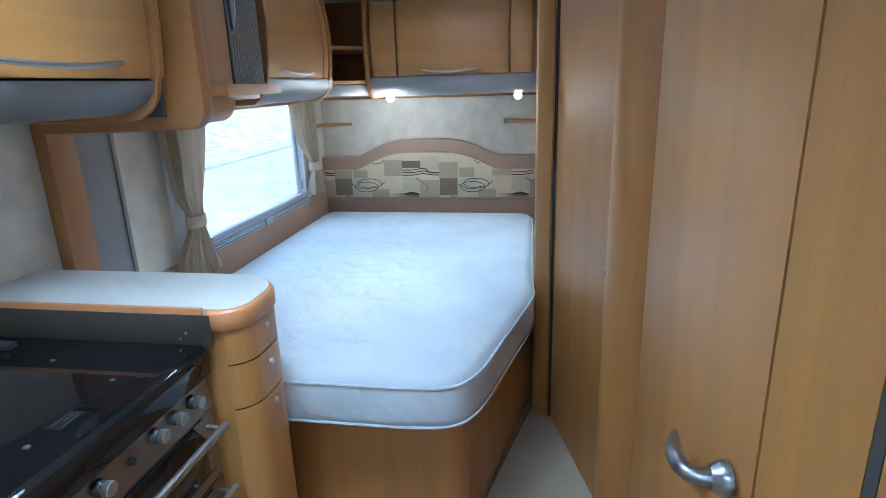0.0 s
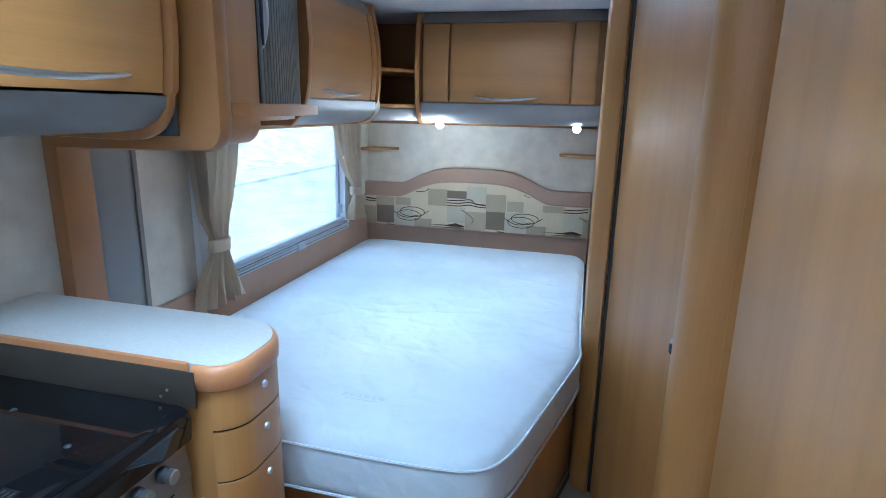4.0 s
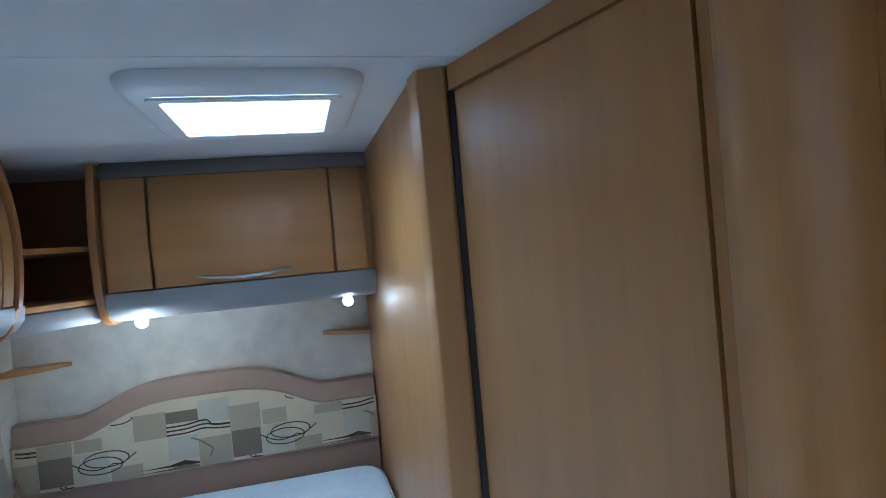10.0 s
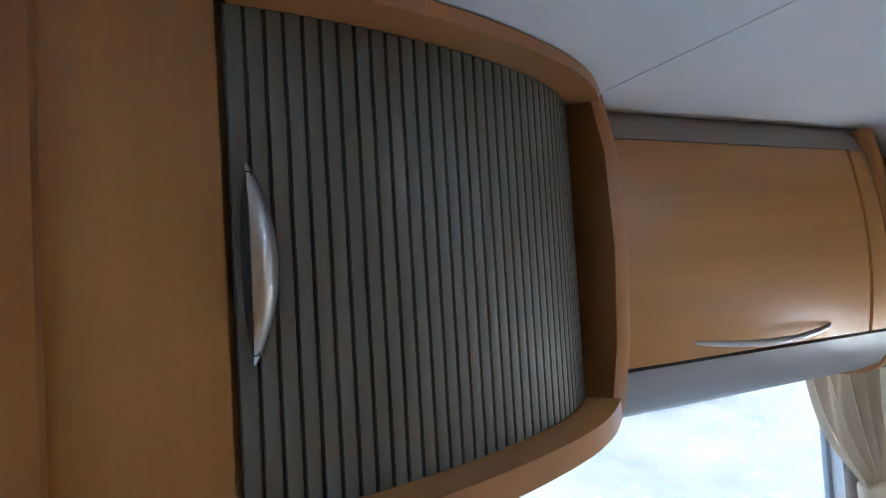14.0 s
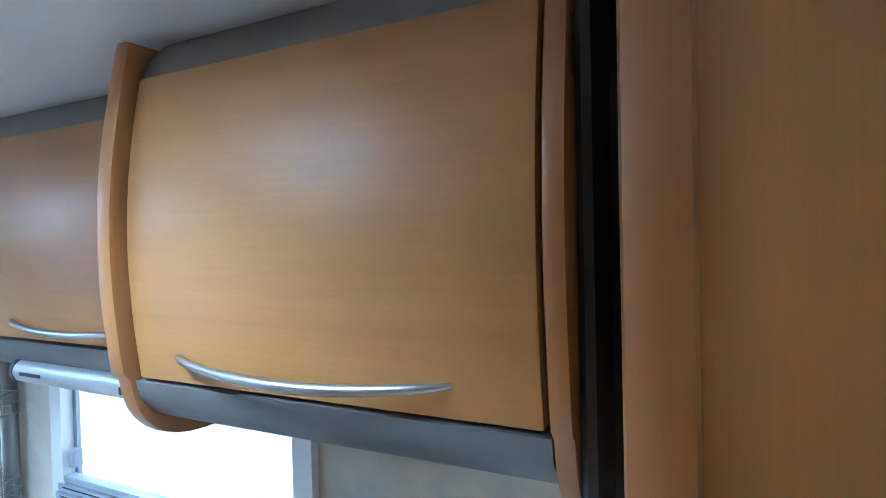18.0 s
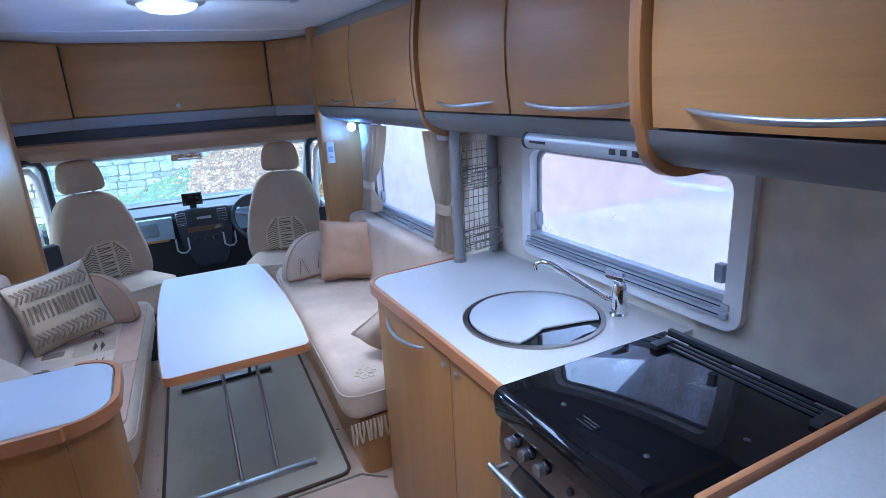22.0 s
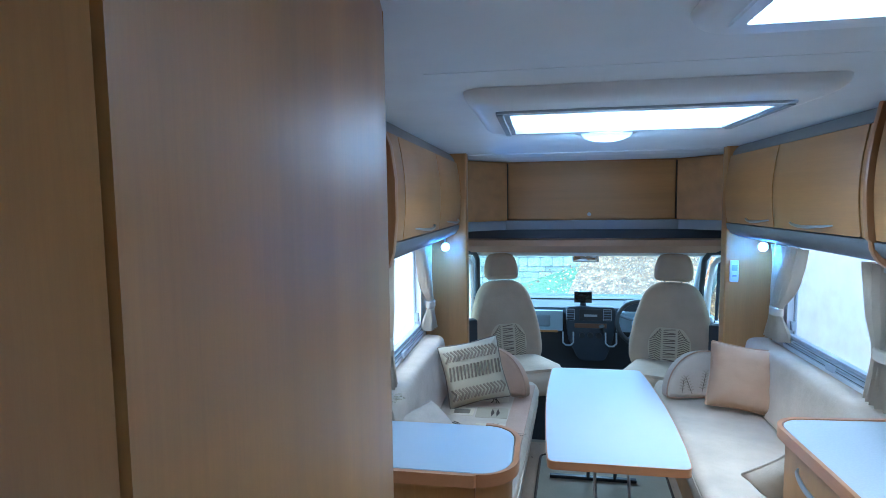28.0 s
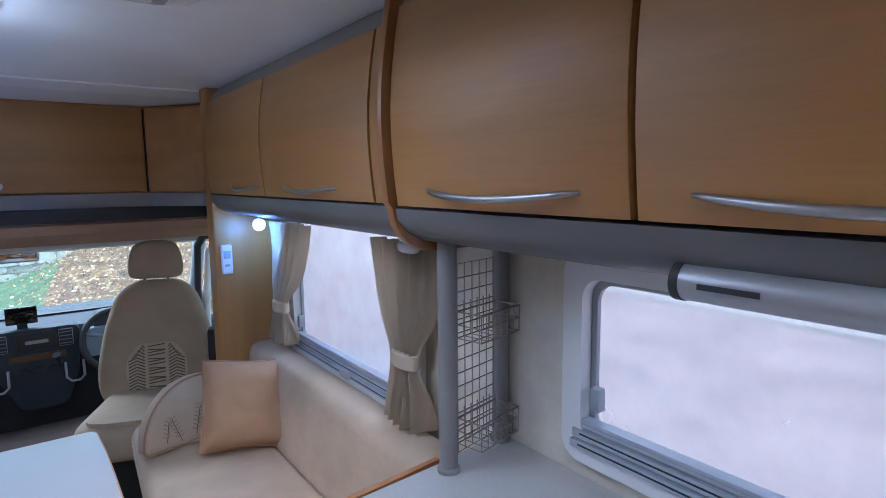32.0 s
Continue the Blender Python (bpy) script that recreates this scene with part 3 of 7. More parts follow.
# wall coloured near-black so that the door joints read as shaded
solid("washroom_wall", prism([(-0.60, 1.385), (-0.60, 2.091), (-0.672, 2.095), (-0.672, 2.30), (-0.62, 2.32), (-0.62, 2.9), (-0.70, 2.9), (-0.70, 1.35)], "z", 0.0, CEIL), gap_shade, "washroom wall coloured dark for the shade behind the door joints", "wall", kind="structure")
DOOR = [(-0.548, 2.2595), (-0.541, 2.36), (-0.538, 2.45), (-0.538, 2.57), (-0.543, 2.7), (-0.553, 2.82), (-0.568, 2.895)]
wash = thing("washroom_door", (-0.56, 2.5, 0.02), "tall curved beech washroom door with a satin lever handle, closed", "door")
part("door_leaf", band(DOOR, "z", 0.02, CEIL - 0.03, 0.028), wood_z, wash)
grip = part("rosette", lathe([(0.025, 0), (0.025, 0.010), (0.022, 0.014), (0.016, 0.024), (0.001, 0.024)], (-0.556, 2.85, 0.94), "x"), handle_metal, wash, "round satin metal rosette")
part("lever", tube([(-0.536, 2.850, 0.940), (-0.518, 2.850, 0.940), (-0.506, 2.845, 0.940), (-0.500, 2.830, 0.939), (-0.500, 2.800, 0.935), (-0.505, 2.765, 0.930), (-0.512, 2.735, 0.926), (-0.517, 2.718, 0.924)], 0.012, 14, radii=[0.014, 0.0125, 0.0125, 0.0135, 0.0135, 0.011, 0.0075, 0.003]), handle_metal, grip, "curved tapering satin metal lever")
solid("door_top_rail", band([(p[0] - 0.002, p[1]) for p in DOOR], "z", CEIL - 0.027, CEIL, 0.03), wood_edge, "beech rail above the washroom door", "trim", kind="structure")
END = [(-0.5695, 2.8985), (-0.583, 2.94), (-0.597, 2.98), (-0.6165, 3.0145)]
solid("washroom_end_panel", band(END, "z", 0.0, CEIL, 0.03), wood_z, "curved beech panel beside the washroom door", "panel", kind="structure")
solid("grey_seal_strip", band([(-0.6172, 3.0156), (-0.6236, 3.0248)], "z", 0.0, CEIL, 0.03), seal_grey, "dark grey upright seal strip", "trim", kind="structure")
END2 = [(-0.6242, 3.0257), (-0.655, 3.068), (-0.70, 3.112), (-0.76, 3.145), (-0.85, 3.16), (-WX, 3.16)]
solid("washroom_front_panel", band(END2, "z", 0.0, CEIL, 0.03), wood_z, "curved beech panel facing the entrance", "panel", kind="structure")
edoor = thing("door_1", (-WX, 3.45, 0.0), "closed pale entrance door with small fittings", "door", kind="structure")
part("door_leaf", box(-WX, -WX + 0.03, 3.20, 3.74, 0.02, 1.80, 0.006), wall_lining, edoor)
part("door_frame", ring([(3.17, 0.0), (3.77, 0.0), (3.77, 1.83), (3.17, 1.83)], [(3.20, 0.02), (3.74, 0.02), (3.74, 1.80), (3.20, 1.80)], "x", -WX, -WX + 0.04), white_plastic, edoor)
part("door_handle", tube([(-WX + 0.03, 3.26, 0.95), (-WX + 0.07, 3.26, 0.95), (-WX + 0.07, 3.36, 0.95)], 0.010), dark_plastic, edoor)
for z in (1.34, 1.14):
    part("coat_hook", box(-WX + 0.03, -WX + 0.055, 3.30, 3.36, z, z + 0.03, 0.004), white_plastic, edoor)

# raised floor beside the bed
STEP = [(-0.10, 1.965), (-0.58, 2.085), (-0.58, 1.30), (-0.295, 1.20)]
step = thing("floor_step", (-0.4, 1.6, 0.0), "raised carpeted floor beside the bed with a metal nosing", "step", kind="structure")
part("riser", prism([(-0.104, 1.970), (-0.575, 2.085), (-0.575, 1.30), (-0.295, 1.20)], "z", 0.0, 0.053), wood_x, step)
part("carpet_inlay", prism(STEP, "z", 0.053, 0.065), step_carpet, step)
part("nosing", band([(-0.575, 2.097), (-0.100, 1.979)], "z", 0.048, 0.069, 0.022), silver, step, "ribbed aluminium step nosing")
part("carpet_binding", band([(-0.300, 1.222), (-0.114, 1.955)], "z", 0.065, 0.071, 0.010), grey_fabric, step)
part("carpet_binding", band([(-0.560, 2.068), (-0.126, 1.960)], "z", 0.065, 0.070, -0.008), grey_fabric, step)


# ---- lockers ----
def offside(v):
    return Vector((WX - v.y, v.x, v.z))


def nearside(v):
    return Vector((-WX + v.y, v.x, v.z))


def rearward(v):
    return Vector((v.x, v.y, v.z))


def mapped(bm, fn):
    for v in bm.verts:
        v.co = fn(v.co)
    return bm


Z0, ZD, ZT = 1.402, 1.497, 1.888


def face(d, z, bow=0.030):
    return d + bow * math.sin(math.pi * min(1, max(0, (z - ZD + 0.06) / (ZT - ZD + 0.12)))) - 0.012 * (z - ZD) / (ZT - ZD)


def door_panel(u0, u1, d, z0=ZD, z1=ZT):
    zs = [z0 + (z1 - z0) * i / 12 for i in range(13)]
    line = [(face(d, z), z) for z in zs] + [(face(d, z) - 0.018, z) for z in zs[::-1]]
    return prism(line, "x", u0, u1, 0.0025)


def bow_handle(u0, u1, d, z, fn, sag=0.012):
    pts, radii = [], []
    for i in range(17):
        s = i / 16
        h = math.sin(math.pi * s)
        pts.append(fn(Vector((u0 + (u1 - u0) * s, d - 0.002 + 0.030 * h ** 0.6, z - sag * h))))
        radii.append(0.003 + 0.0036 * h ** 0.5)
    return tube(pts, 0.007, 10, radii=radii)


def locker(name, fn, u0, u1, d, doors, label, group="overhead lockers", lift=0.0):
    """doors: (u0, u1, handle u0, handle u1 or None)."""
    t = thing(name, fn(Vector(((u0 + u1) / 2, 0, Z0))), label, "locker", group)
    part("body", mapped(prism([(0, ZD), (d - 0.022, ZD), (d - 0.01, 1.7), (d - 0.035, ZT + 0.001), (0, ZT + 0.001)], "x", u0, u1), fn), wood_y if fn is not rearward else wood_x, t)
    for a, b, h0, h1 in doors:
        p = part("door", mapped(door_panel(a + 0.003, b - 0.003, d, ZD + lift), fn), wood_y if fn is not rearward else wood_x, t)
        if h0 is not None:
            z = ZD + 0.033 + 0.5 * lift
            part("handle", bow_handle(h0, h1, face(d, z), z, fn), silver, p, "bowed satin metal handle")
    return t


def pelmet(fn, u0, u1, d, label="curved grey pelmet under the lockers", lift=0.0, low=Z0, material=None):
    o = [(0.0, low), (d - 0.12, low), (d - 0.06, low + 0.008), (d - 0.015, low + 0.030), (d + 0.008, (low + ZD) / 2 + 0.014), (d + 0.012, ZD - 0.006 + lift), (d - 0.03, ZD - 0.003 + lift), (0, ZD - 0.003)]
    solid("pelmet", mapped(prism(o, "x", u0, u1), fn), material or pelmet_grey, label, "trim", kind="structure")
    f = [(0.0, ZT + 0.004), (d - 0.012, ZT + 0.004), (d - 0.022, ZT + 0.03), (d - 0.05, CEIL - 0.001), (0, CEIL - 0.001)]
    solid("locker_fascia", mapped(prism(f, "x", u0, u1), fn), fascia_grey, "dark grey fascia between lockers and ceiling", "trim", kind="structure")


def divider(fn, u0, u1, d, low=0.0, label="bowed beech divider panel between the lockers"):
    zs = [Z0 + 0.10 + (CEIL - 0.01 - Z0 - 0.10) * i / 12 for i in range(13)]
    o = [(0, CEIL - 0.004)] + [(face(d, z) + 0.016, z) for z in zs[::-1]] + [((1 - t) ** 2 * (d + 0.018) + 2 * t * (1 - t) * (d + 0.008) + t * t * (d - 0.13), (1 - t) ** 2 * (Z0 + 0.09) + 2 * t * (1 - t) * (Z0 - 0.018) + t * t * (Z0 - 0.008)) for t in [k / 9 for k in range(10)]] + [(0, Z0 - 0.004)]
    solid("locker_divider", mapped(prism(o, "x", u0, u1, 0.006), fn), wood_edge, label, "panel", "locker dividers")


# kitchen side
locker("overhead_locker", offside, 2.252, 2.812, 0.440, [(2.256, 2.806, 2.347, 2.730)], "large bowed beech locker above the cooker")
pelmet(offside, 2.252, 2.812, 0.440, low=1.412)
divider(offside, 2.229, 2.250, 0.440)
divider(offside, 2.814, 2.842, 0.440)
locker("overhead_locker", offside, 2.844, 3.431, 0.318, [(2.85, 3.430, 2.955, 3.355)], "bowed beech locker above the kitchen window")
locker("overhead_locker", offside, 3.432, 3.996, 0.318, [(3.434, 3.992, 3.515, 3.878)], "bowed beech locker above the worktop")
pelmet(offside, 2.844, 3.996, 0.318, low=1.412)
divider(offside, 3.998, 4.024, 0.318)
locker("overhead_locker", offside, 4.026, 5.60, 0.275, [(4.028, 4.155, None, None), (4.159, 4.90, 4.345, 4.72), (4.904, 5.595, 4.95, 5.26)], "long beech locker above the sofa")
pelmet(offside, 4.026, 5.60, 0.275)
# other side, above the sofa
locker("overhead_locker", nearside, 3.90, 5.60, 0.225, [(3.902, 4.075, None, None), (4.079, 4.86, 4.28, 4.70), (4.864, 5.595, 5.10, 5.50)], "long beech locker above the sofa")
pelmet(nearside, 3.90, 5.60, 0.225)
# bed
locker("overhead_locker", offside, 0.685, 1.415, 0.305, [(0.687, 0.748, None, None), (0.752, 1.395, 0.882, 1.246)], "bowed beech locker above the bed window", lift=0.012)
pelmet(offside, 0.62, 1.415, 0.305, lift=0.012, material=grey_trim)
divider(offside, 0.655, 0.682, 0.300)
locker("overhead_locker", rearward, -0.298, 0.602, 0.420, [(-0.270, -0.155, None, None), (-0.151, 0.449, 0.0, 0.315), (0.453, 0.590, None, None)], "bowed beech locker above the headboard", lift=0.014)
pelmet(rearward, -0.298, 0.602, 0.420, lift=0.014, material=grey_trim)
divider(rearward, 0.604, 0.630, 0.415)


# corner shelves between the two bed lockers
corner = thing("corner_shelf_unit", (0.9, 0.3, Z0), "open beech corner shelves between the lockers", "shelf")
part("back", prism([(0.632, 0.004), (WX - 0.004, 0.004), (WX - 0.004, 0.652), (WX - 0.02, 0.652), (WX - 0.02, 0.02), (0.632, 0.02)], "z", ZD - 0.05, CEIL - 0.002), wood_edge, corner)
for z in (1.495, 1.67):
    part("shelf", prism([(0.634, 0.022), (WX - 0.022, 0.022), (WX - 0.022, 0.65), (0.80, 0.65), (0.634, 0.40)], "z", z - 0.018, z, 0.003), wood_x, corner)
part("lower_trim", prism([(0.634, 0.022), (WX - 0.022, 0.022), (WX - 0.022, 0.65), (0.80, 0.65), (0.634, 0.40)], "z", Z0 + 0.01, 1.474, 0.01), grey_trim, corner)
solid("pelmet_batten", box(-0.295, 1.06, 0.004, 0.05, Z0 - 0.018, Z0 - 0.002, 0.004), wood_edge, "beech batten under the rear lockers", "trim", kind="structure")
solid("pelmet_batten", box(1.02, WX - 0.002, 0.07, 2.1, Z0 - 0.022, Z0 - 0.001, 0.004), wood_edge, "beech curtain batten above the bed window", "trim", kind="structure")

# tambour cabinet beside the bed
TAM = [(0.552, 1.992), (0.556, 1.93), (0.568, 1.85), (0.588, 1.77), (0.616, 1.69), (0.652, 1.61), (0.695, 1.545), (0.748, 1.487)]


def along(line, n):
    """n + 1 points evenly spaced along a line."""
    pts = [Vector(p) for p in line]
    lens = [0.0]
    for a, b in zip(pts, pts[1:]):
        lens.append(lens[-1] + (b - a).length)
    out = []
    for i in range(n + 1):
        s = lens[-1] * i / n
        k = max(j for j in range(len(pts) - 1) if lens[j] <= s + 1e-9)
        out.append(pts[k].lerp(pts[k + 1], (s - lens[k]) / (lens[k + 1] - lens[k])))
    return out


def smooth_line(line, n=4):
    """A rounder line through the same points."""
    p = [Vector(line[0]) * 2 - Vector(line[1])] + [Vector(q) for q in line] + [Vector(line[-1]) * 2 - Vector(line[-2])]
    out = []
    for k in range(1, len(p) - 2):
        for i in range(n):
            t = i / n
            out.append(0.5 * (2 * p[k] + (p[k + 1] - p[k - 1]) * t + (2 * p[k - 1] - 5 * p[k] + 4 * p[k + 1] - p[k + 2]) * t * t + (3 * p[k] - p[k - 1] - 3 * p[k + 1] + p[k + 2]) * t ** 3))
    return [tuple(q) for q in out] + [tuple(line[-1])]


tam = thing("tambour_cabinet", (0.8, 1.8, 1.42), "curved beech cabinet with a closed grey tambour shutter", "cabinet")
part("body", prism([(p[0] + 0.03, p[1] + 0.0) for p in TAM] + [(WX - 0.004, 1.487), (WX - 0.004, 2.172), (0.60, 2.172)], "z", 1.46, CEIL - 0.003), wood_z, tam)
END = [(WX - 0.004, CEIL - 0.003), (0.552, CEIL - 0.003), (0.548, 1.70), (0.550, 1.44)] + [(0.605 + 0.055 * math.cos(radians(a)), 1.425 + 0.058 * math.sin(radians(a))) for a in range(190, 271, 16)] + [(WX - 0.004, 1.360)]
part("stile", prism([(p[0] + 0.004, p[1] + 0.012 * (p[1] < 1.45)) for p in END], "y", 1.998, 2.136), wood_z, tam)
part("end_panel", prism([(p[0] - 0.010, p[1]) for p in END], "y", 2.128, 2.182, 0.020), wood_edge, tam)
part("bottom_rail", band([(0.547, 2.130)] + [(p[0] - 0.005, p[1] - 0.003) for p in smooth_line(TAM)], "z", 1.450, 1.480, -0.05), wood_edge, tam)
part("floor", prism([(p[0] + 0.02, p[1]) for p in [(0.552, 2.17)] + smooth_line(TAM)] + [(WX - 0.004, 1.487), (WX - 0.004, 2.17)], "z", 1.436, 1.4495), wood_edge, tam)
part("top_rail", band([(p[0] - 0.005, p[1] - 0.003) for p in smooth_line(TAM)], "z", CEIL - 0.020, CEIL - 0.003, -0.05), wood_edge, tam)
shut = part("shutter", band([(p[0] + 0.008, p[1]) for p in smooth_line(TAM)], "z", 1.4785, CEIL - 0.019, -0.008), dark_plastic, tam, "dark grey tambour shutter")
slat_mat = plain("grey_tambour_slat", (0.118, 0.119, 0.102), 0.42, vary=0.05, grain=200)
pts = along(smooth_line(TAM), 32)
for a, b in zip(pts, pts[1:]):
    d = (b - a).normalized()
    nrm = Vector((d.y, -d.x))
    a2, b2 = a + d * 0.0011, b - d * 0.0011
    o = [tuple(a2), tuple(a2 + nrm * 0.0032 + d * 0.0012), tuple((a2 + b2) / 2 + nrm * 0.0040), tuple(b2 + nrm * 0.0032 - d * 0.0012), tuple(b2)]
    part("slat", prism(o, "z", 1.4795, CEIL - 0.0195), slat_mat, shut)
# shadow behind the pull's open edge, modelled as a dark crescent
part("pull_recess", prism([(1.979 + 0.007 * math.sin(math.pi * i / 10) ** 0.7, 1.622 + 0.160 * i / 10) for i in range(11)] + [(1.974, 1.782), (1.974, 1.622)], "x", 0.5425, 0.552), dark_plastic, shut, "dark crescent for the shade in the pull's opening")
bm = bmesh.new()
rings = []
for i in range(19):
    k = math.sin(math.pi * i / 18)
    w, h, z = 0.002 + 0.023 * k ** 0.8, 0.0015 + 0.015 * k ** 0.6, 1.614 + 0.176 * i / 18
    rings.append([bm.verts.new((0.549 - h * b, 1.979 - w * a, z)) for a, b in ((0, 0), (0.04, 1.0), (0.35, 1.0), (0.62, 0.82), (0.84, 0.48), (1, 0))])
for p, q in zip(rings, rings[1:]):
    for a in range(6):
        bm.faces.new((p[a], p[(a + 1) % 6], q[(a + 1) % 6], q[a]))
bm.faces.new(rings[0])
bm.faces.new(rings[-1][::-1])
part("pull", bm, silver, shut, "crescent satin metal pull")
side = [(WX - 0.004, CEIL - 0.004), (0.725, CEIL - 0.004), (0.698, 1.85), (0.690, 1.70), (0.700, 1.56), (0.722, 1.455), (0.775, 1.405), (WX - 0.004, 1.405)]
part("end_panel", prism(side, "y", 1.428, 1.456, 0.006), wood_edge, tam)

# black strip by the divider; its set-back part fills in the gap's shade
solid("gap_filler", prism([(0.625, 2.2275), (0.622, 2.222), (0.625, 2.214), (0.70, 2.212), (0.72, 2.184), (WX - 0.004, 2.184), (WX - 0.004, 2.2275)], "z", 1.405, CEIL - 0.003), dark_plastic, "black strip with a dark fill for the shaded gap between locker and cabinet", "trim", kind="structure")
# upright strips on the wall between bed and kitchen
solid("partition_batten", box(1.025, WX - 0.001, 2.075, 2.175, 0.72, 1.40, 0.004), wood_edge, "beech upright batten on the wall", "trim", kind="structure")
fold = thing("wall_panel", (1.06, 1.96, 0.72), "grey upright panel with metal edge strips on the wall", "panel")
part("board", box(1.052, WX - 0.001, 1.90, 2.07, 0.84, 1.40, 0.002), grey_trim, fold)
part("edge_strip", box(1.046, 1.052, 1.895, 1.912, 0.84, 1.40, 0.002), fascia_grey, fold)
part("edge_strip", box(1.046, 1.052, 2.058, 2.070, 0.84, 1.40, 0.002), silver, fold)

# ---- bed ----
MAT = [(1.035, 0.13), (1.035, 2.21), (0.05, 2.22), (-0.085, 2.205), (-0.145, 2.12), (-0.30, 1.48), (-0.288, 1.40), (-0.280, 0.15)]


def softened(outline, r, n=4):
    out = []
    pts = [Vector(p) for p in outline]
    for i, p in enumerate(pts):
        a, b = pts[i - 1], pts[(i + 1) % len(pts)]
        ra = min(r, (a - p).length * 0.45)
        rb = min(r, (b - p).length * 0.45)
        s, e = p + (a - p).normalized() * ra, p + (b - p).normalized() * rb
        for k in range(n + 1):
            t = k / n
            out.append(tuple((1 - t) ** 2 * s + 2 * t * (1 - t) * p + t * t * e))
    return out


def padded(outline, z0, z1, r, lump=0.0, steps=5, domed=0.0):
    """A padded slab over an outline, its top and bottom edges rounded."""
    bm = bmesh.new()
    c = sum((Vector(p) for p in outline), Vector((0, 0))) / len(outline)
    levels = []
    for k in range(steps + 1):
        a = math.pi / 2 * k / steps
        levels.append((z0 + r * (1 - math.sin(a)) if False else z0 + r * (1 - math.cos(a)), r * (1 - math.sin(a))))
    levels += [(z1 - (z - z0), i) for z, i in levels[::-1]]
    n = len(outline)
    rings = []
    pts = [Vector(p) for p in outline]
    nrm = []
    for i in range(n):
        d = (pts[(i + 1) % n] - pts[i - 1]).normalized()
        m = Vector((d.y, -d.x))
        nrm.append(m if m.dot(pts[i] - c) > 0 else -m)
    for z, inset in levels:
        rings.append([bm.verts.new((*(pts[i] - nrm[i] * inset), z)) for i in range(n)])
    for a, b in zip(rings, rings[1:]):
        for i in range(n):
            bm.faces.new((a[i], a[(i + 1) % n], b[(i + 1) % n], b[i]))
    bm.faces.new(rings[0])
    top = bm.faces.new(rings[-1])
    if domed:
        bmesh.ops.inset_region(bm, faces=[top], thickness=0.08)
        bmesh.ops.translate(bm, verts=top.verts, vec=(0, 0, domed))
    return bm


bed_base = thing("bed_base", (0.4, 1.0, 0.0), "beech bed box with a chamfered corner", "bed")
part("foot_panel", prism([(-0.02, 2.10), (1.05, 2.092), (1.05, 2.072), (-0.02, 2.08)], "z", 0.0, 0.525), wood_z, bed_base)
part("rounded_corner", prism([(-0.02, 2.102)] + arc(-0.02, 2.02, 0.082, 90, 172, 8) + [(-0.09, 2.0), (-0.02, 2.07)], "z", 0.0, 0.525), wood_z, bed_base)
part("side_panel", prism([(-0.102, 2.03), (-0.288, 1.21), (-0.268, 1.205), (-0.082, 2.025)], "z", 0.0, 0.525), wood_z, bed_base)
part("deck", prism([(1.06, 0.02), (1.06, 2.07), (-0.06, 2.07), (-0.27, 1.20), (-0.285, 0.02)], "z", 0.49, 0.526), wood_x, bed_base)
part("skirting", prism([(-0.02, 2.112)] + arc(-0.02, 2.02, 0.092, 90, 172, 8) + [(-0.09, 2.0), (-0.02, 2.07)], "z", 0.0, 0.02), wood_edge, bed_base)
v = part("air_vent", lathe([(0.035, 0), (0.035, 0.006), (0.026, 0.010), (0.024, 0.004), (0.001, 0.004)], (0.120, 2.098, 0.092), "y"), pale_fabric, bed_base, "round cream air outlet")
part("outlet", lathe([(0.0235, 0), (0.0235, 0.0015), (0.001, 0.0015)], (0.120, 2.1025, 0.092), "y"), dark_plastic, v)
part("flap", box(0.099, 0.141, 2.1035, 2.1065, 0.089, 0.098, 0.001), silver, v)
mattress = thing("mattress", (0.4, 1.0, 0.527), "bare white quilted mattress with a cut corner", "mattress")
part("body", padded(softened(MAT, 0.10), 0.528, 0.699, 0.045), mattress_mat, mattress)
for z in (0.672, 0.550):
    part("piping", tube([(*p, z) for p in [(q[0] + (0.006 if q[0] > 0.4 else -0.006) * 0, q[1]) for q in softened(MAT, 0.10)]], 0.0042, 6, closed=True), mattress_mat, mattress)
mark_blue = plain("grey_blue_print", (0.50, 0.55, 0.62), 0.9)
for k, (dx, w) in enumerate(((0.0, 0.020), (0.026, 0.012), (0.044, 0.018), (0.068, 0.010), (0.084, 0.020), (0.110, 0.014))):
    part("printed_mark", box(0.22 + dx, 0.22 + dx + w, 1.985, 2.003, 0.6992, 0.6996, 0.0003), mark_blue, mattress)
part("printed_mark", box(0.235, 0.33, 2.012, 2.016, 0.6992, 0.6996, 0.0003), mark_blue, mattress)

# headboard
def crest(x):
    """Height of the headboard's upper edge."""
    s = max(0.0, 1 - abs((x - 0.385) / 0.47) ** 2)
    return 1.033 + 0.105 * s * s * (3 - 2 * s)


xs = [-0.294 + (1.066 + 0.294) * i / 40 for i in range(41)]
head = thing("headboard", (0.38, 0.05, 0.70), "padded headboard with taupe border and patchwork fabric panel", "headboard")
part("border", prism([(x, crest(x)) for x in xs] + [(1.066, 0.60), (-0.294, 0.60)], "y", 0.004, 0.075, 0.012), taupe, head)
part("fabric_panel", prism([(x, crest(x) - 0.078) for x in xs] + [(1.066, 0.775), (-0.294, 0.775)], "y", 0.07, 0.092, 0.008), pale_fabric, head)
part("upper_piping", tube([(x, 0.088, crest(x) - 0.078) for x in xs], 0.004, 6), taupe, head)
part("lower_piping", tube([(x, 0.090, 0.775) for x in (xs[0], xs[-1])], 0.004, 6), taupe, head)


def hx(u):
    """Across the fabric panel, in units of its weave repeat."""
    return 0.924 - (u - 240) * 0.001115


WEAVE_DROP = 0.022


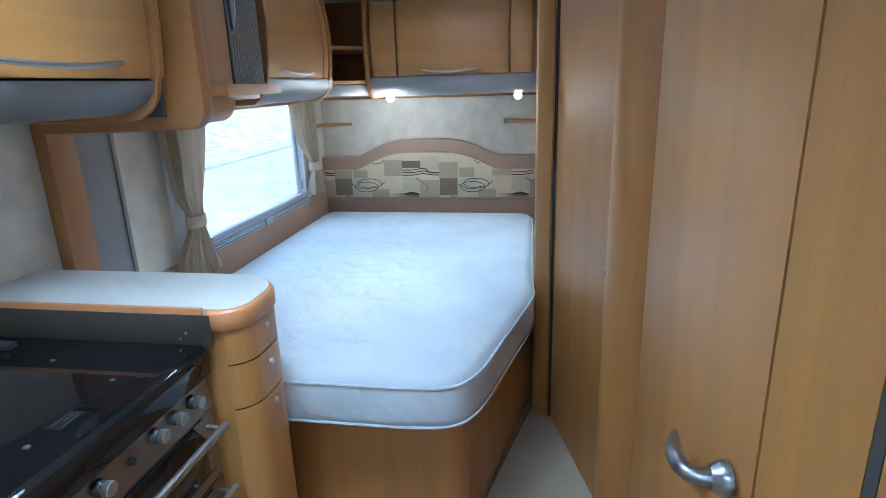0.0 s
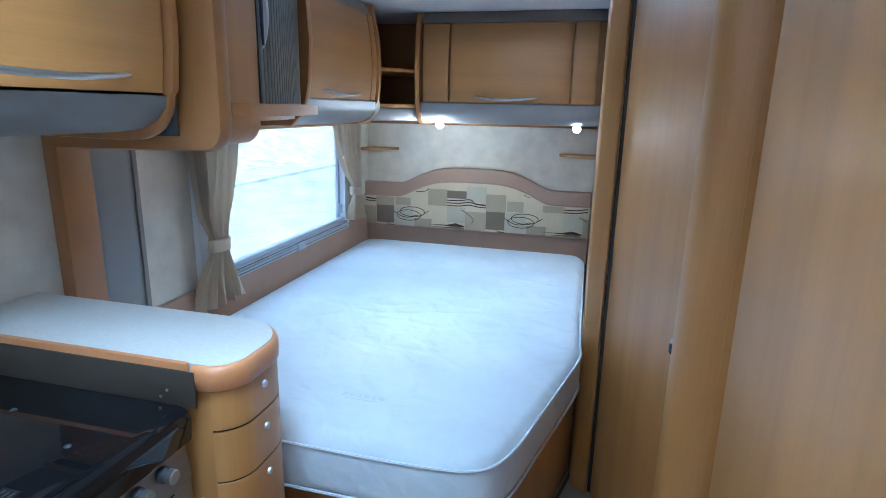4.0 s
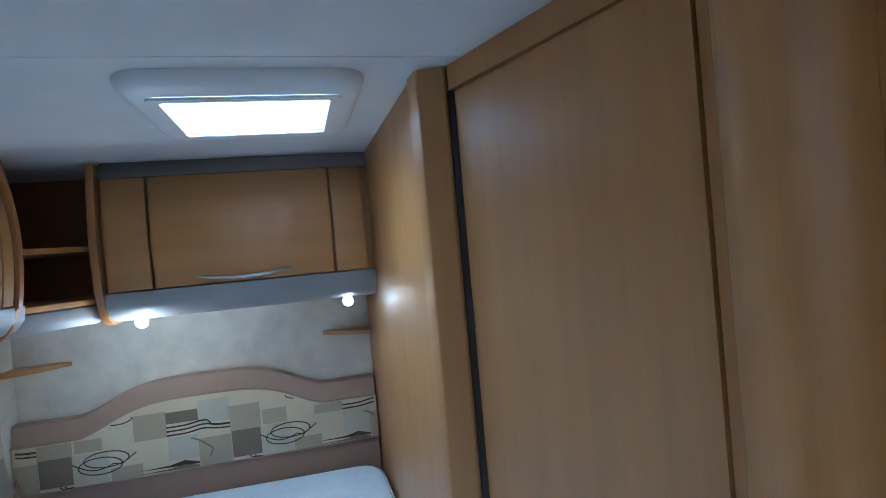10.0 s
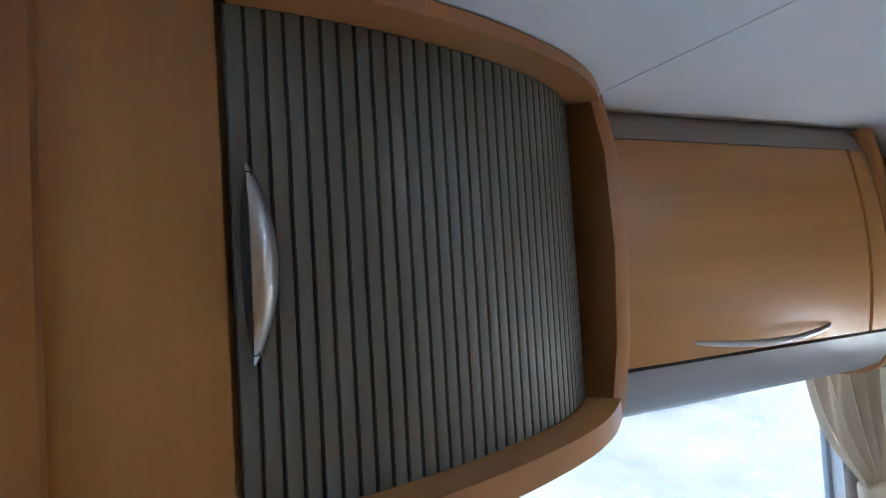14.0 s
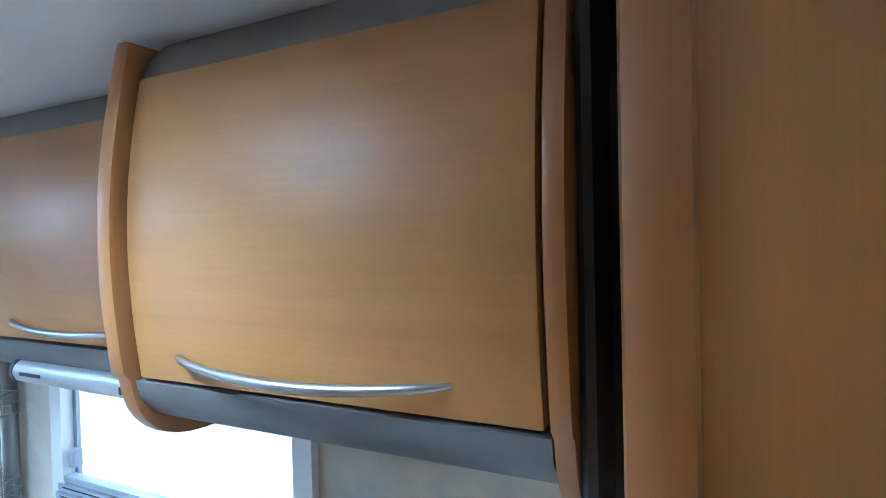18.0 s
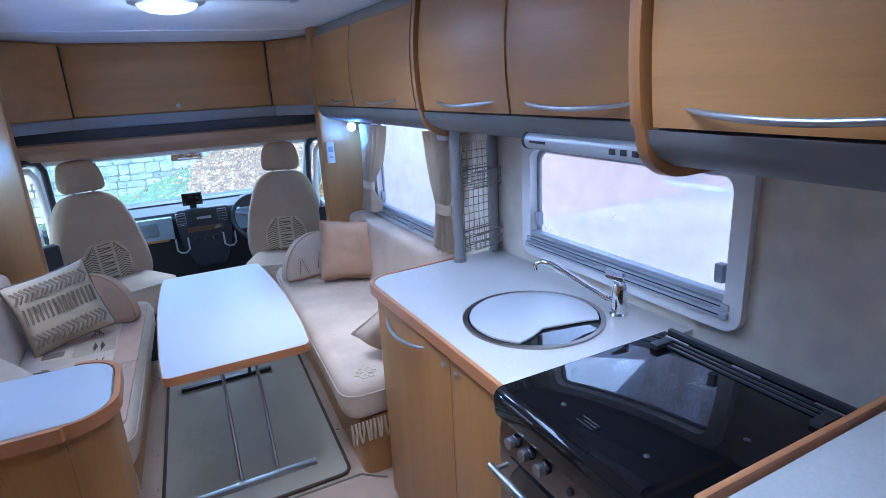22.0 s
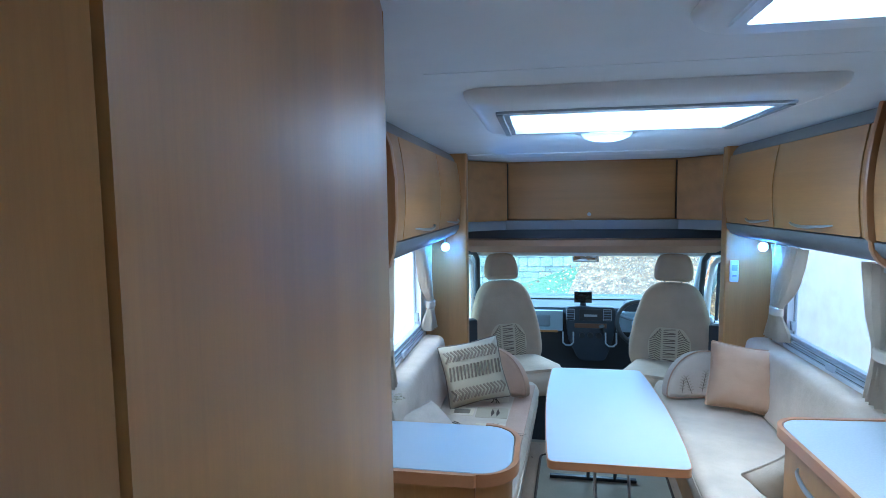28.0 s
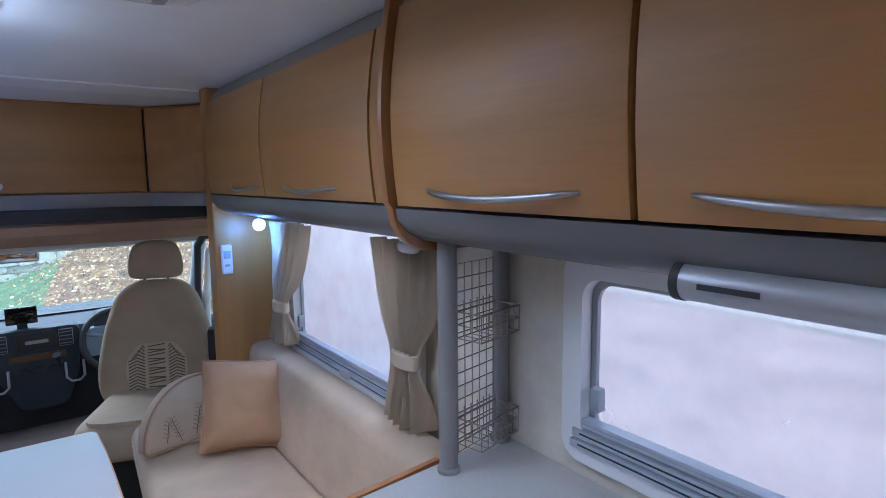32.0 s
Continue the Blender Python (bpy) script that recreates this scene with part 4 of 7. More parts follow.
def fits(u0, u1, z1):
    z1 -= WEAVE_DROP
    a, b = sorted((hx(u0), hx(u1)))
    return a > -0.288 and b < 1.06 and z1 < min(crest(a), crest(b)) - 0.082


def patch(name, u0, u1, z0, z1, material, d=0.0):
    top = min(crest(hx(u0)), crest(hx(u1))) - 0.083
    z0, z1 = max(0.779, z0 - WEAVE_DROP), z1 - WEAVE_DROP
    a, b = sorted((max(-0.290, min(1.062, hx(u0))), max(-0.290, min(1.062, hx(u1)))))
    z1 = min(z1, top)
    if b - a > 0.01 and z1 - z0 > 0.008:
        part(name, box(a, b, 0.0915, 0.0932 + d, z0, z1, 0.0004), material, head)


def line(name, pts, r=0.0022, mat=brown_fabric):
    pts = [(u, max(0.780, z - WEAVE_DROP)) for u, z in pts]
    pts = [(u, z) for u, z in pts if -0.285 < hx(u) < 1.058 and z < crest(hx(u)) - 0.086]
    if len(pts) > 2:
        part(name, tube([(hx(u), 0.0938, z) for u, z in pts], r, 5), mat, head)


oat_fabric = fabric("oat_woven_fabric", (0.50, 0.44, 0.33), 0.05)
for S in (-422, 190, 802):
    for u, w, z0, z1, m in ((295, 105, 0.935, 1.035, sand_fabric), (610, 105, 0.915, 1.02, sand_fabric), (500, 110, 0.80, 0.91, sand_fabric), (110, 85, 0.925, 0.985, sand_fabric), (215, 100, 0.79, 0.85, sand_fabric), (505, 105, 0.97, 1.06, oat_fabric), (400, 100, 0.84, 0.93, oat_fabric), (100, 110, 0.79, 0.92, oat_fabric)):
        patch("patch", S + u, S + u + w, z0, z1, m)
    patch("dark_square", S, S + 100, 0.812, 0.919, grey_fabric, 0.0003)
    patch("dark_square", S + 400, S + 505, 0.985, 1.03, grey_fabric, 0.0003)
    for k in (14, 29):
        patch("stripe", S + k, S + k + 8, 0.813, 0.918, brown_fabric, 0.0009)
    for k in (0, 14):
        line("tick", [(S + 58 + k + 4 * i, 0.811 - 0.0045 * i) for i in range(8)])
    ring_a = [(S + 205 + 70 * math.cos(a), 0.888 + 0.030 * math.sin(a)) for a in [i * 0.3 for i in range(22)]]
    ring_b = [(S + 185 + 68 * math.cos(a), 0.866 + 0.032 * math.sin(a)) for a in [i * 0.3 for i in range(22)]]
    line("swirl", ring_a)
    line("swirl", ring_b)
    line("swirl_tail", [(S + 100 + 14 * i, 0.885 - 0.028 * math.sin(i * 0.32) - 0.001 * i) for i in range(10)] + [(S + 250 + 12 * i, 0.862 + 0.009 * i) for i in range(5)])
    for j, h in ((0, 0.0), (1, 0.013)):
        if fits(S + 296, S + 500, 0.83):
            part("leaf_motif", prism([(hx(S + u), z + k * h) for u, z, k in ((296, 0.784, 1), (400, 0.788, 1), (450, 0.798, 1.2), (498, 0.786, 1), (498, 0.779, 1), (400, 0.781, 1))], "y", 0.0932, 0.0940), brown_fabric if j else grey_fabric, head)
    line("curl", [(S + 477 + 8 * i, 0.918 - 0.0028 * i - 0.0004 * i * i) for i in range(9)] + [(S + 548 - 3 * i, 0.868 - 0.008 * i) for i in range(5)], 0.0024, grey_fabric)
    for j in range(3):
        line("line_motif", [(S + 400 + 15 * i, 0.972 - 0.016 * j + 0.010 * math.exp(-((i - 8) / 2.5) ** 2) - (0.018 if i > 9 and j == 0 else 0)) for i in range(15)], 0.003)
    line("half_ring", [(S + 245 + 50 * math.cos(a), 1.035 + 0.022 * math.sin(a)) for a in [3.1 + i * 0.2 for i in range(17)]])
solid("side_padding", box(1.045, WX - 0.001, 0.08, 2.14, 0.60, 0.83, 0.012), taupe, "taupe padded panel along the wall beside the bed", "panel", kind="structure")
# corner shelves beside the headboard
for s, x in ((1, -0.298), (-1, WX - 0.002)):
    o = [(x, 0.003), (x + s * 0.20, 0.003)] + [(x + s * (0.20 - 0.20 * i / 8) , 0.003 + 0.13 * math.sin(math.pi / 2 * i / 8)) for i in range(1, 9)]
    solid("bedside_shelf", prism(o, "z", 1.225, 1.243, 0.003), wood_x, "small rounded beech shelf above the headboard", "shelf", "bedside shelves")


def spot(at, face_to, aim, glow, watts, color, name="reading_spot", kind="SPOT", big=0.82):
    t = thing(name, at, "small round silver spotlight under the locker, lit", "lamp", "spotlights")
    d = (Vector(face_to) - Vector(at)).normalized()
    p = Vector(at)
    part("stem", tube([p - d * 0.02 + Vector((0, 0, 0.045)), p - d * 0.02], 0.006), silver, t)
    part("shade", tube([p - d * 0.03, p - d * 0.012, p + d * 0.012, p + d * 0.014], 0.024, 16, radii=[0.008, 0.021 * big, 0.027 * big, 0.026 * big]), silver, t)
    part("bulb", tube([p + d * 0.010, p + d * 0.017, p + d * 0.021], 0.019, 16, radii=[0.024 * big, 0.023 * big, 0.014 * big]), glow, t)
    if kind == "SPOT":
        lamp(name + "_light", "SPOT", look(tuple(p + d * 0.03), aim), watts, color, cone=150, radius=0.02)
    else:
        lamp(name + "_light", "POINT", look(tuple(p + d * 0.045 + Vector((0, 0, -0.03))), aim), watts, color, radius=0.02)


spot((0.525, 0.325, 1.398), (0.35, 1.4, 1.05), (0.45, 0.70, 0.80), spot_glow, 0.42, (1, 0.95, 0.87), kind="POINT")
spot((-0.195, 0.325, 1.394), (0.0, 1.4, 1.05), (0.10, 0.75, 0.80), spot_glow, 0.5, (1, 0.95, 0.87))


# ---- curtains ----
def curtain(side, y0, y1, z0, z1, tie_y, tie_z, rail_end=False, spread=0.14):
    """A gathered curtain held by a tie-back; hangs between y0 and y1 and is drawn together at tie_y."""
    t = thing("curtain", (side * (WX - 0.05), (y0 + y1) / 2, z0), "oatmeal lined curtain gathered with a tie-back", "curtain", "curtains")
    bm = bmesh.new()
    nu, nv = 64, 22
    grid = []
    for j in range(nv + 1):
        z = z1 + (z0 - z1) * j / nv
        g = math.exp(-((z - tie_z) / 0.085) ** 2)
        if z < tie_z:
            w = 0.40 + spread * min(1, (tie_z - z) / max(0.01, tie_z - z0)) ** 0.7
        else:
            w = 0.55 + 0.45 * min(1, (z - tie_z) / (z1 - tie_z))
        w = w * (1 - g) + 0.33 * g
        mid = (y0 + y1) / 2 + (tie_y - (y0 + y1) / 2) * max(g, 1 if z < tie_z else math.exp(-((z - tie_z) / 0.2) ** 2))
        row = []
        for i in range(nu + 1):
            u = i / nu - 0.5
            fold = math.sin(u * 6.2832 * 4.5 + 0.7 * math.sin(z * 7 + u * 4)) + 0.35 * math.sin(u * 6.28 * 9.3 + z * 4 + 3 * y0)
            flare = max(0.0, (tie_z - z) / max(0.01, tie_z - z0))
            d = 0.044 + (0.021 + 0.012 * flare) * fold * (1 - 0.5 * g) + 0.018 * flare * math.cos(u * 3.0)
            row.append(bm.verts.new((side * (WX - d - 0.01 - 0.02 * g), mid + u * (y1 - y0) * w, z)))
        grid.append(row)
    for a, b in zip(grid, grid[1:]):
        for i in range(nu):
            bm.faces.new((a[i], a[i + 1], b[i + 1], b[i]))
    bmesh.ops.solidify(bm, geom=bm.faces[:], thickness=0.003)
    part("drape", bm, curtain_mat, t)
    if rail_end:
        part("rail_end", cushion((0.035, 0.09, 0.035), (side * (WX - 0.075), y0 + (y1 - y0) * 0.35, z1 - 0.012), (3, 3, 3), (0, 0, 0), 5), white_plastic, t, "white curtain rail end")
    w = (y1 - y0) * 0.178
    part("tie_back", padded([(side * (WX - 0.07) + 0.030 * math.cos(a), tie_y + w * math.sin(a)) for a in [6.2832 * i / 20 for i in range(20)]], tie_z - 0.024, tie_z + 0.024, 0.008), curtain_mat, t)
    return t


curtain(1, 1.42, 1.72, 0.765, 1.40, 1.60, 0.985, spread=0.50)
curtain(1, 0.28, 0.58, 0.86, 1.385, 0.36, 1.02)
curtain(1, 4.22, 4.58, 0.82, 1.37, 4.38, 1.02, True)
curtain(1, 5.12, 5.50, 0.84, 1.37, 5.40, 1.0)
curtain(-1, 4.22, 4.58, 0.80, 1.37, 4.40, 1.0, True)
curtain(-1, 5.20, 5.52, 0.84, 1.37, 5.44, 1.0)


# ---- kitchen ----
TOP = 0.90
base = thing("kitchen_cabinet", (0.75, 3.5, 0.0), "beech kitchen base cabinet with two doors", "cabinet")
part("body", prism([(0.475, 3.04), (WX - 0.003, 3.04), (WX - 0.003, 3.93), (0.53, 3.93), (0.475, 3.88)], "z", 0.02, TOP - 0.034), wood_z, base)
part("plinth", prism([(0.495, 3.05), (WX - 0.01, 3.05), (WX - 0.01, 3.92), (0.54, 3.92), (0.495, 3.87)], "z", 0.0, 0.02), wood_edge, base)
d1 = part("door", box(0.455, 0.474, 3.332, 3.885, 0.03, TOP - 0.038, 0.003), wood_z, base)
part("handle", tube([(0.452 - 0.03 * math.sin(math.pi * i / 14) ** 0.6, 3.49 + 0.29 * i / 14, 0.822 - 0.012 * math.sin(math.pi * i / 14)) for i in range(15)], 0.006, 10, radii=[0.0035 + 0.004 * math.sin(math.pi * i / 14) ** 0.5 for i in range(15)]), silver, d1, "bowed satin metal handle")
d2 = part("door", box(0.455, 0.474, 3.045, 3.327, 0.03, TOP - 0.038, 0.003), wood_z, base)
for d, y in ((d1, 3.362), (d2, 3.290)):
    part("push_catch", lathe([(0.009, 0), (0.009, -0.006), (0.006, -0.009), (0.001, -0.009)], (0.455, y, 0.824), "x", 14), silver, d)
wt = thing("worktop", (0.76, 3.5, TOP - 0.03), "pale speckled worktop with a peach wooden front edge", "worktop")
WT = [(0.462, 3.034), (WX - 0.002, 3.034), (WX - 0.002, 4.035), (0.86, 4.005)] + arc(0.545, 3.90, 0.083, 90, 180, 8)
part("slab", prism(WT, "z", TOP - 0.032, TOP, 0.002), worktop_mat, wt)
part("front_edge", band([(0.462, 3.034), (0.462, 3.2), (0.462, 3.6)] + arc(0.545, 3.90, 0.088, 180, 90, 8) + [(0.70, 4.0), (0.86, 4.018)], "z", TOP - 0.036, TOP + 0.001, 0.014), lipping, wt)

sink = thing("round_sink", (0.752, 3.345, TOP), "round inset sink with a white cover set aside", "sink")
part("rim", ring([(0.752 + 0.212 * math.cos(a), 3.345 + 0.212 * math.sin(a)) for a in [6.2832 * i / 48 for i in range(48)]], [(0.752 + 0.198 * math.cos(a), 3.345 + 0.198 * math.sin(a)) for a in [6.2832 * i / 48 for i in range(48)]], "z", TOP + 0.0005, TOP + 0.007), steel, sink)
part("bowl", lathe([(0.198, 0.002), (0.197, 0.0015), (0.19, 0.001), (0.001, 0.001)], (0.752, 3.345, TOP), seg=40), black_glass, sink)
cover = []
for i in range(41):
    a = radians(-42 + 265 * i / 40)
    cover.append((0.752 + 0.191 * math.cos(a), 3.345 + 0.191 * math.sin(a)))
cover += [(0.66, 3.225), (0.72, 3.255), (0.80, 3.240), (0.86, 3.228)]
part("cover", prism(cover, "z", TOP + 0.004, TOP + 0.011, 0.002), table_mat, sink, "white sink cover with a cut-out")

tap = thing("mixer_tap", (0.968, 3.215, TOP), "chrome mixer tap with a long curved spout", "tap")
part("body", lathe([(0.028, 0), (0.028, 0.008), (0.022, 0.014), (0.022, 0.085), (0.017, 0.10), (0.001, 0.102)], (0.968, 3.215, TOP)), chrome, tap)
part("spout", tube([(0.965, 3.222, 0.945), (0.945, 3.245, 0.955), (0.90, 3.29, 0.99), (0.85, 3.335, 1.035), (0.825, 3.355, 1.055), (0.805, 3.37, 1.06), (0.792, 3.382, 1.05), (0.790, 3.384, 1.035)], 0.010), chrome, tap)
part("lever", tube([(0.968, 3.215, 1.0), (0.962, 3.205, 1.016), (0.93, 3.235, 1.03)], 0.008, 10, radii=[0.016, 0.012, 0.005]), chrome, tap)

# cooker
ck = thing("cooker", (0.70, 2.77, 0.0), "black and stainless double-oven cooker with glass lid", "cooker")
CY0, CY1 = 2.515, 3.028
part("casing", box(0.44, 1.0, CY0 + 0.004, CY1 - 0.004, 0.02, 0.86, 0.004), dark_plastic, ck)
LID = [(0.945, 0.905), (0.945, 0.93)] + [(0.433 + 0.026 * math.cos(math.radians(a)), 0.904 + 0.026 * math.sin(math.radians(a))) for a in range(90, 181, 15)] + [(0.411, 0.864), (0.422, 0.860), (0.46, 0.860), (0.46, 0.905)]
part("glass_lid", prism(LID, "y", CY0, CY1, 0.006), black_glass, ck, "shiny black glass hob lid with a rounded front")
for k in range(3):
    part("vent_rib", box(0.875 + 0.018 * k, 0.884 + 0.018 * k, CY0 + 0.04, CY1 - 0.04, 0.93, 0.935, 0.002), dark_plastic, ck)
for y in (CY0 + 0.06, CY1 - 0.06):
    part("lid_hinge", box(0.84, 0.90, y - 0.012, y + 0.012, 0.93, 0.944, 0.003), dark_plastic, ck)
for u, v in ((0.55, 0.80), (0.20, 0.68), (0.17, 0.27)):
    part("lid_buffer", lathe([(0.006, 0), (0.006, 0.0015), (0.004, 0.003), (0.001, 0.003)], (0.405 + 0.54 * u, CY1 - (CY1 - CY0) * v, 0.930), "z", 12), dark_plastic, ck)
plate = part("rating_label", box(0.478, 0.512, 2.785, 2.842, 0.9301, 0.9306, 0.0001), black_glass, ck, "dark printed label", smooth=False)
for k in range(3):
    part("print_line", box(0.484 + 0.009 * k, 0.487 + 0.009 * k, 2.790, 2.836 - 0.012 * (k % 2), 0.9306, 0.9309, 0.0001), dark_plastic, plate, smooth=False)
for v in (0.13, 0.5, 0.86):
    part("vent_slot", box(0.914, 0.920, CY1 - 0.513 * v - 0.034, CY1 - 0.513 * v + 0.034, 0.9301, 0.937, 0.001), silver, ck)
part("finger_recess", prism([(0.428, 2.74)] + arc(0.428, 2.80, 0.03, -90, 90, 10, 0.06) + [(0.428, 2.86)], "z", 0.9302, 0.9308), black_glass, ck, smooth=False)
part("back_rail", box(0.935, 0.95, CY0 + 0.02, CY1 - 0.02, 0.93, 0.945, 0.003), dark_plastic, ck)
panel = part("control_panel", prism([(0.428, 0.857), (0.445, 0.857), (0.445, 0.78), (0.418, 0.785)], "y", CY0 + 0.003, CY1 - 0.003), steel, ck)
for y in (2.955, 2.905, 2.852, 2.705, 2.645, 2.585):
    k = part("knob", lathe([(0.0085, -0.012), (0.0125, -0.013), (0.0132, -0.016), (0.0132, -0.027), (0.0118, -0.0285), (0.001, -0.0285)], (0.424, y, 0.831), "x", 24), silver, panel, "silver control knob")
    part("knob_collar", lathe([(0.0155, 0), (0.015, -0.008), (0.0125, -0.0125), (0.001, -0.0125)], (0.4245, y, 0.831), "x", 24), dark_plastic, k, "black knob collar")
part("igniter_button", lathe([(0.008, 0), (0.008, -0.008), (0.001, -0.008)], (0.424, 2.775, 0.825), "x", 14), dark_plastic, panel)
for z0, z1, hz in ((0.612, 0.782, 0.747), (0.285, 0.604, 0.582)):
    dr = part("oven_door", box(0.420, 0.444, CY0 + 0.003, CY1 - 0.003, z0, z1, 0.003), steel, ck)
    part("oven_window", box(0.4165, 0.4205, CY0 + 0.052, CY1 - 0.052, z0 + (0.030 if z1 > 0.7 else 0.045), z1 - 0.004, 0.001), black_glass, dr, "dark glass oven window")
    for y, q in ((CY0 + 0.052, 1), (CY1 - 0.052, -1)):
        part("gusset", prism([(y, z1 - 0.004), (y + q * 0.035, z1 - 0.004), (y, z1 - 0.055)], "x", 0.4150, 0.4164), steel, dr)
    part("door_rail", box(0.4135, 0.4195, CY0 + 0.03, CY1 - 0.03, z0 + 0.004, z0 + (0.026 if z1 > 0.7 else 0.012), 0.002), steel, dr, "brushed steel lower rail")
    part("bar_handle", tube([(0.382, CY0 + 0.02, hz), (0.382, CY1 - 0.02, hz)], 0.009, 12), silver, dr, "round steel bar handle")
    for y in (CY0 + 0.036, CY1 - 0.036):
        part("handle_post", tube([(0.42, y, hz), (0.382, y, hz)], 0.006), silver, dr)
low = part("pan_drawer", box(0.422, 0.444, CY0 + 0.003, CY1 - 0.003, 0.03, 0.278, 0.003), steel, ck)
part("drawer_badge", box(0.4195, 0.4225, 2.70, 2.79, 0.245, 0.262, 0.001), silver, low)

# drawer column beside the cooker
DZ = 1.0
dc = thing("drawer_column", (0.65, 2.38, 0.0), "rounded beech drawer column with a pale top", "cabinet")
END_X, DY0, DY1 = 0.335, 2.245, 2.495
def nose(off=0.0, y1=DY1):
    return [(0.99, DY0 - off), (0.46, DY0 - off)] + arc(0.46, DY0 + 0.125, 0.125 + off, 270, 180, 26)[1:] + arc(END_X + 0.065, DY1 - 0.070, 0.065 + off, 180, 100, 18, 0.070 + off)
def column(off):
    return nose(off) + [(1.06, DY1 + (off if off < 0 else 0)), (1.06, DY0 - off)]
part("body", prism(column(-0.004), "z", 0.0, 0.955), wood_z, dc)
for z0, z1, knob in ((0.8705, 0.951, 0.918), (0.7575, 0.8655, 0.822), (0.012, 0.7525, 0.715)):
    dr = part("drawer_front", band([(0.62, DY0)] + nose()[1:-1], "z", z0, z1, -0.016), wood_z, dc)
    part("push_catch", lathe([(0.008, 0), (0.008, -0.006), (0.006, -0.009), (0.001, -0.009)], (END_X + 0.004, 2.388, knob + 0.008), "x", 14), silver, dr, "small chrome push catch")
for z in (0.7525, 0.8655, 0.951):
    part("joint", band([(0.62, DY0 + 0.004)] + nose(-0.003)[1:-1], "z", z, z + 0.005, -0.012), gap_shade, dc)
part("top", prism(column(-0.0065), "z", 0.955, DZ + 0.003, 0.001), worktop_mat, dc, "pale speckled top")
LIP = [(-0.012, 0.953), (0.002, 0.953), (0.005, 0.957), (0.006, 0.975), (0.0055, 0.986), (0.003, 0.994), (-0.001, 0.999), (-0.006, 1.0015), (-0.012, 1.0015)]
part("top_edge", moulding(lambda off: nose(off) + [(0.417, DY1 + off)], LIP), lipping, dc, "rounded peach wooden edge")
part("splash_lip", box(0.418, 1.04, DY1 + 0.0015, DY1 + 0.014, DZ - 0.06, DZ + 0.012, 0.004), lipping, dc)
part("splash_plate", box(0.400, 1.02, DY1 + 0.014, DY1 + 0.017, 0.925, DZ - 0.002, 0.001), splash_brown, dc, "dark brown splash plate")
for x in (0.46, 0.475):
    part("screw", lathe([(0.003, 0), (0.003, 0.002), (0.001, 0.002)], (x, DY1 + 0.017, 0.955 - (x - 0.46)), "y", 8), silver, dc)

# cooker hood under the lockers
hood = thing("cooker_hood", (0.78, 3.12, 1.41), "slim silver cooker hood under the locker pelmet", "cooker hood")
HX, HZ = 0.770, 1.425
part("body", tube([(HX, 2.87, HZ), (HX, 3.375, HZ)], 0.023, 24), hood_silver, hood)
part("mount", box(HX, 0.90, 2.87, 3.37, HZ - 0.012, HZ + 0.004, 0.003), grey_trim, hood)
for y0, y1 in ((2.862, 2.870), (3.375, 3.386)):
    part("end_cap", tube([(HX, y0, HZ), (HX, y1, HZ)], 0.0245, 24), dark_plastic, hood, "black end cap")
for y in (2.955, 2.99, 3.025):
    part("switch", box(HX - 0.026, HX - 0.019, y, y + 0.018, HZ - 0.010, HZ + 0.004, 0.002), dark_plastic, hood)
part("badge", box(HX - 0.0238, HX - 0.0228, 3.28, 3.35, HZ - 0.004, HZ + 0.003, 0.0003), dark_plastic, hood, "small dark maker's mark")

# grey poles with a wire rack
rack = thing("wire_rack", (0.95, 3.99, TOP), "grey poles with wire grid and baskets on the worktop", "rack")
A, B = Vector((0.847, 3.965, 0)), Vector((1.042, 4.008, 0))
for p in (A, B):
    part("pole", tube([(p.x, p.y, TOP), (p.x, p.y, 1.416)], 0.021, 18), grey_trim, rack)
    part("foot", lathe([(0.026, 0.0), (0.026, 0.008), (0.021, 0.012), (0.001, 0.012)], (p.x, p.y, TOP)), grey_trim, rack)
grid = part("wire_grid", tube([A.lerp(B, 0.16) + Vector((0, 0, 0.93)), A.lerp(B, 0.84) + Vector((0, 0, 0.93)), A.lerp(B, 0.84) + Vector((0, 0, 1.365)), A.lerp(B, 0.16) + Vector((0, 0, 1.365))], 0.0022, 6, closed=True), steel, rack)
for k in range(1, 5):
    p = A.lerp(B, 0.16 + 0.136 * k)
    part("wire", tube([p + Vector((0, 0, 0.93)), p + Vector((0, 0, 1.365))], 0.0016, 6), steel, grid)
for k in range(1, 14):
    z = Vector((0, 0, 0.93 + 0.031 * k))
    part("wire", tube([A.lerp(B, 0.16) + z, A.lerp(B, 0.84) + z], 0.0016, 6), steel, grid)
off = Vector((0.015, -0.07, 0))
for z in (0.955, 1.20):
    def at(u, v, h):
        return A.lerp(B, 0.14 + 0.72 * u) + off * v + Vector((0, 0, z + h))
    bk = part("basket", tube([at(0, 0.05, 0.06), at(1, 0.05, 0.06), at(1, 1, 0.06), at(0, 1, 0.06)], 0.0025, 6, closed=True), steel, rack, "shiny wire basket")
    for h in (0.0, 0.03):
        part("wire", tube([at(0, 0.05, h), at(1, 0.05, h), at(1, 1, h), at(0, 1, h)], 0.0018, 6, closed=True), steel, bk)
    for k in range(7):
        u = k / 6
        part("wire", tube([at(u, 1, 0.06), at(u, 1, 0), at(u, 0.05, 0), at(u, 0.05, 0.08)], 0.0016, 6), steel, bk)

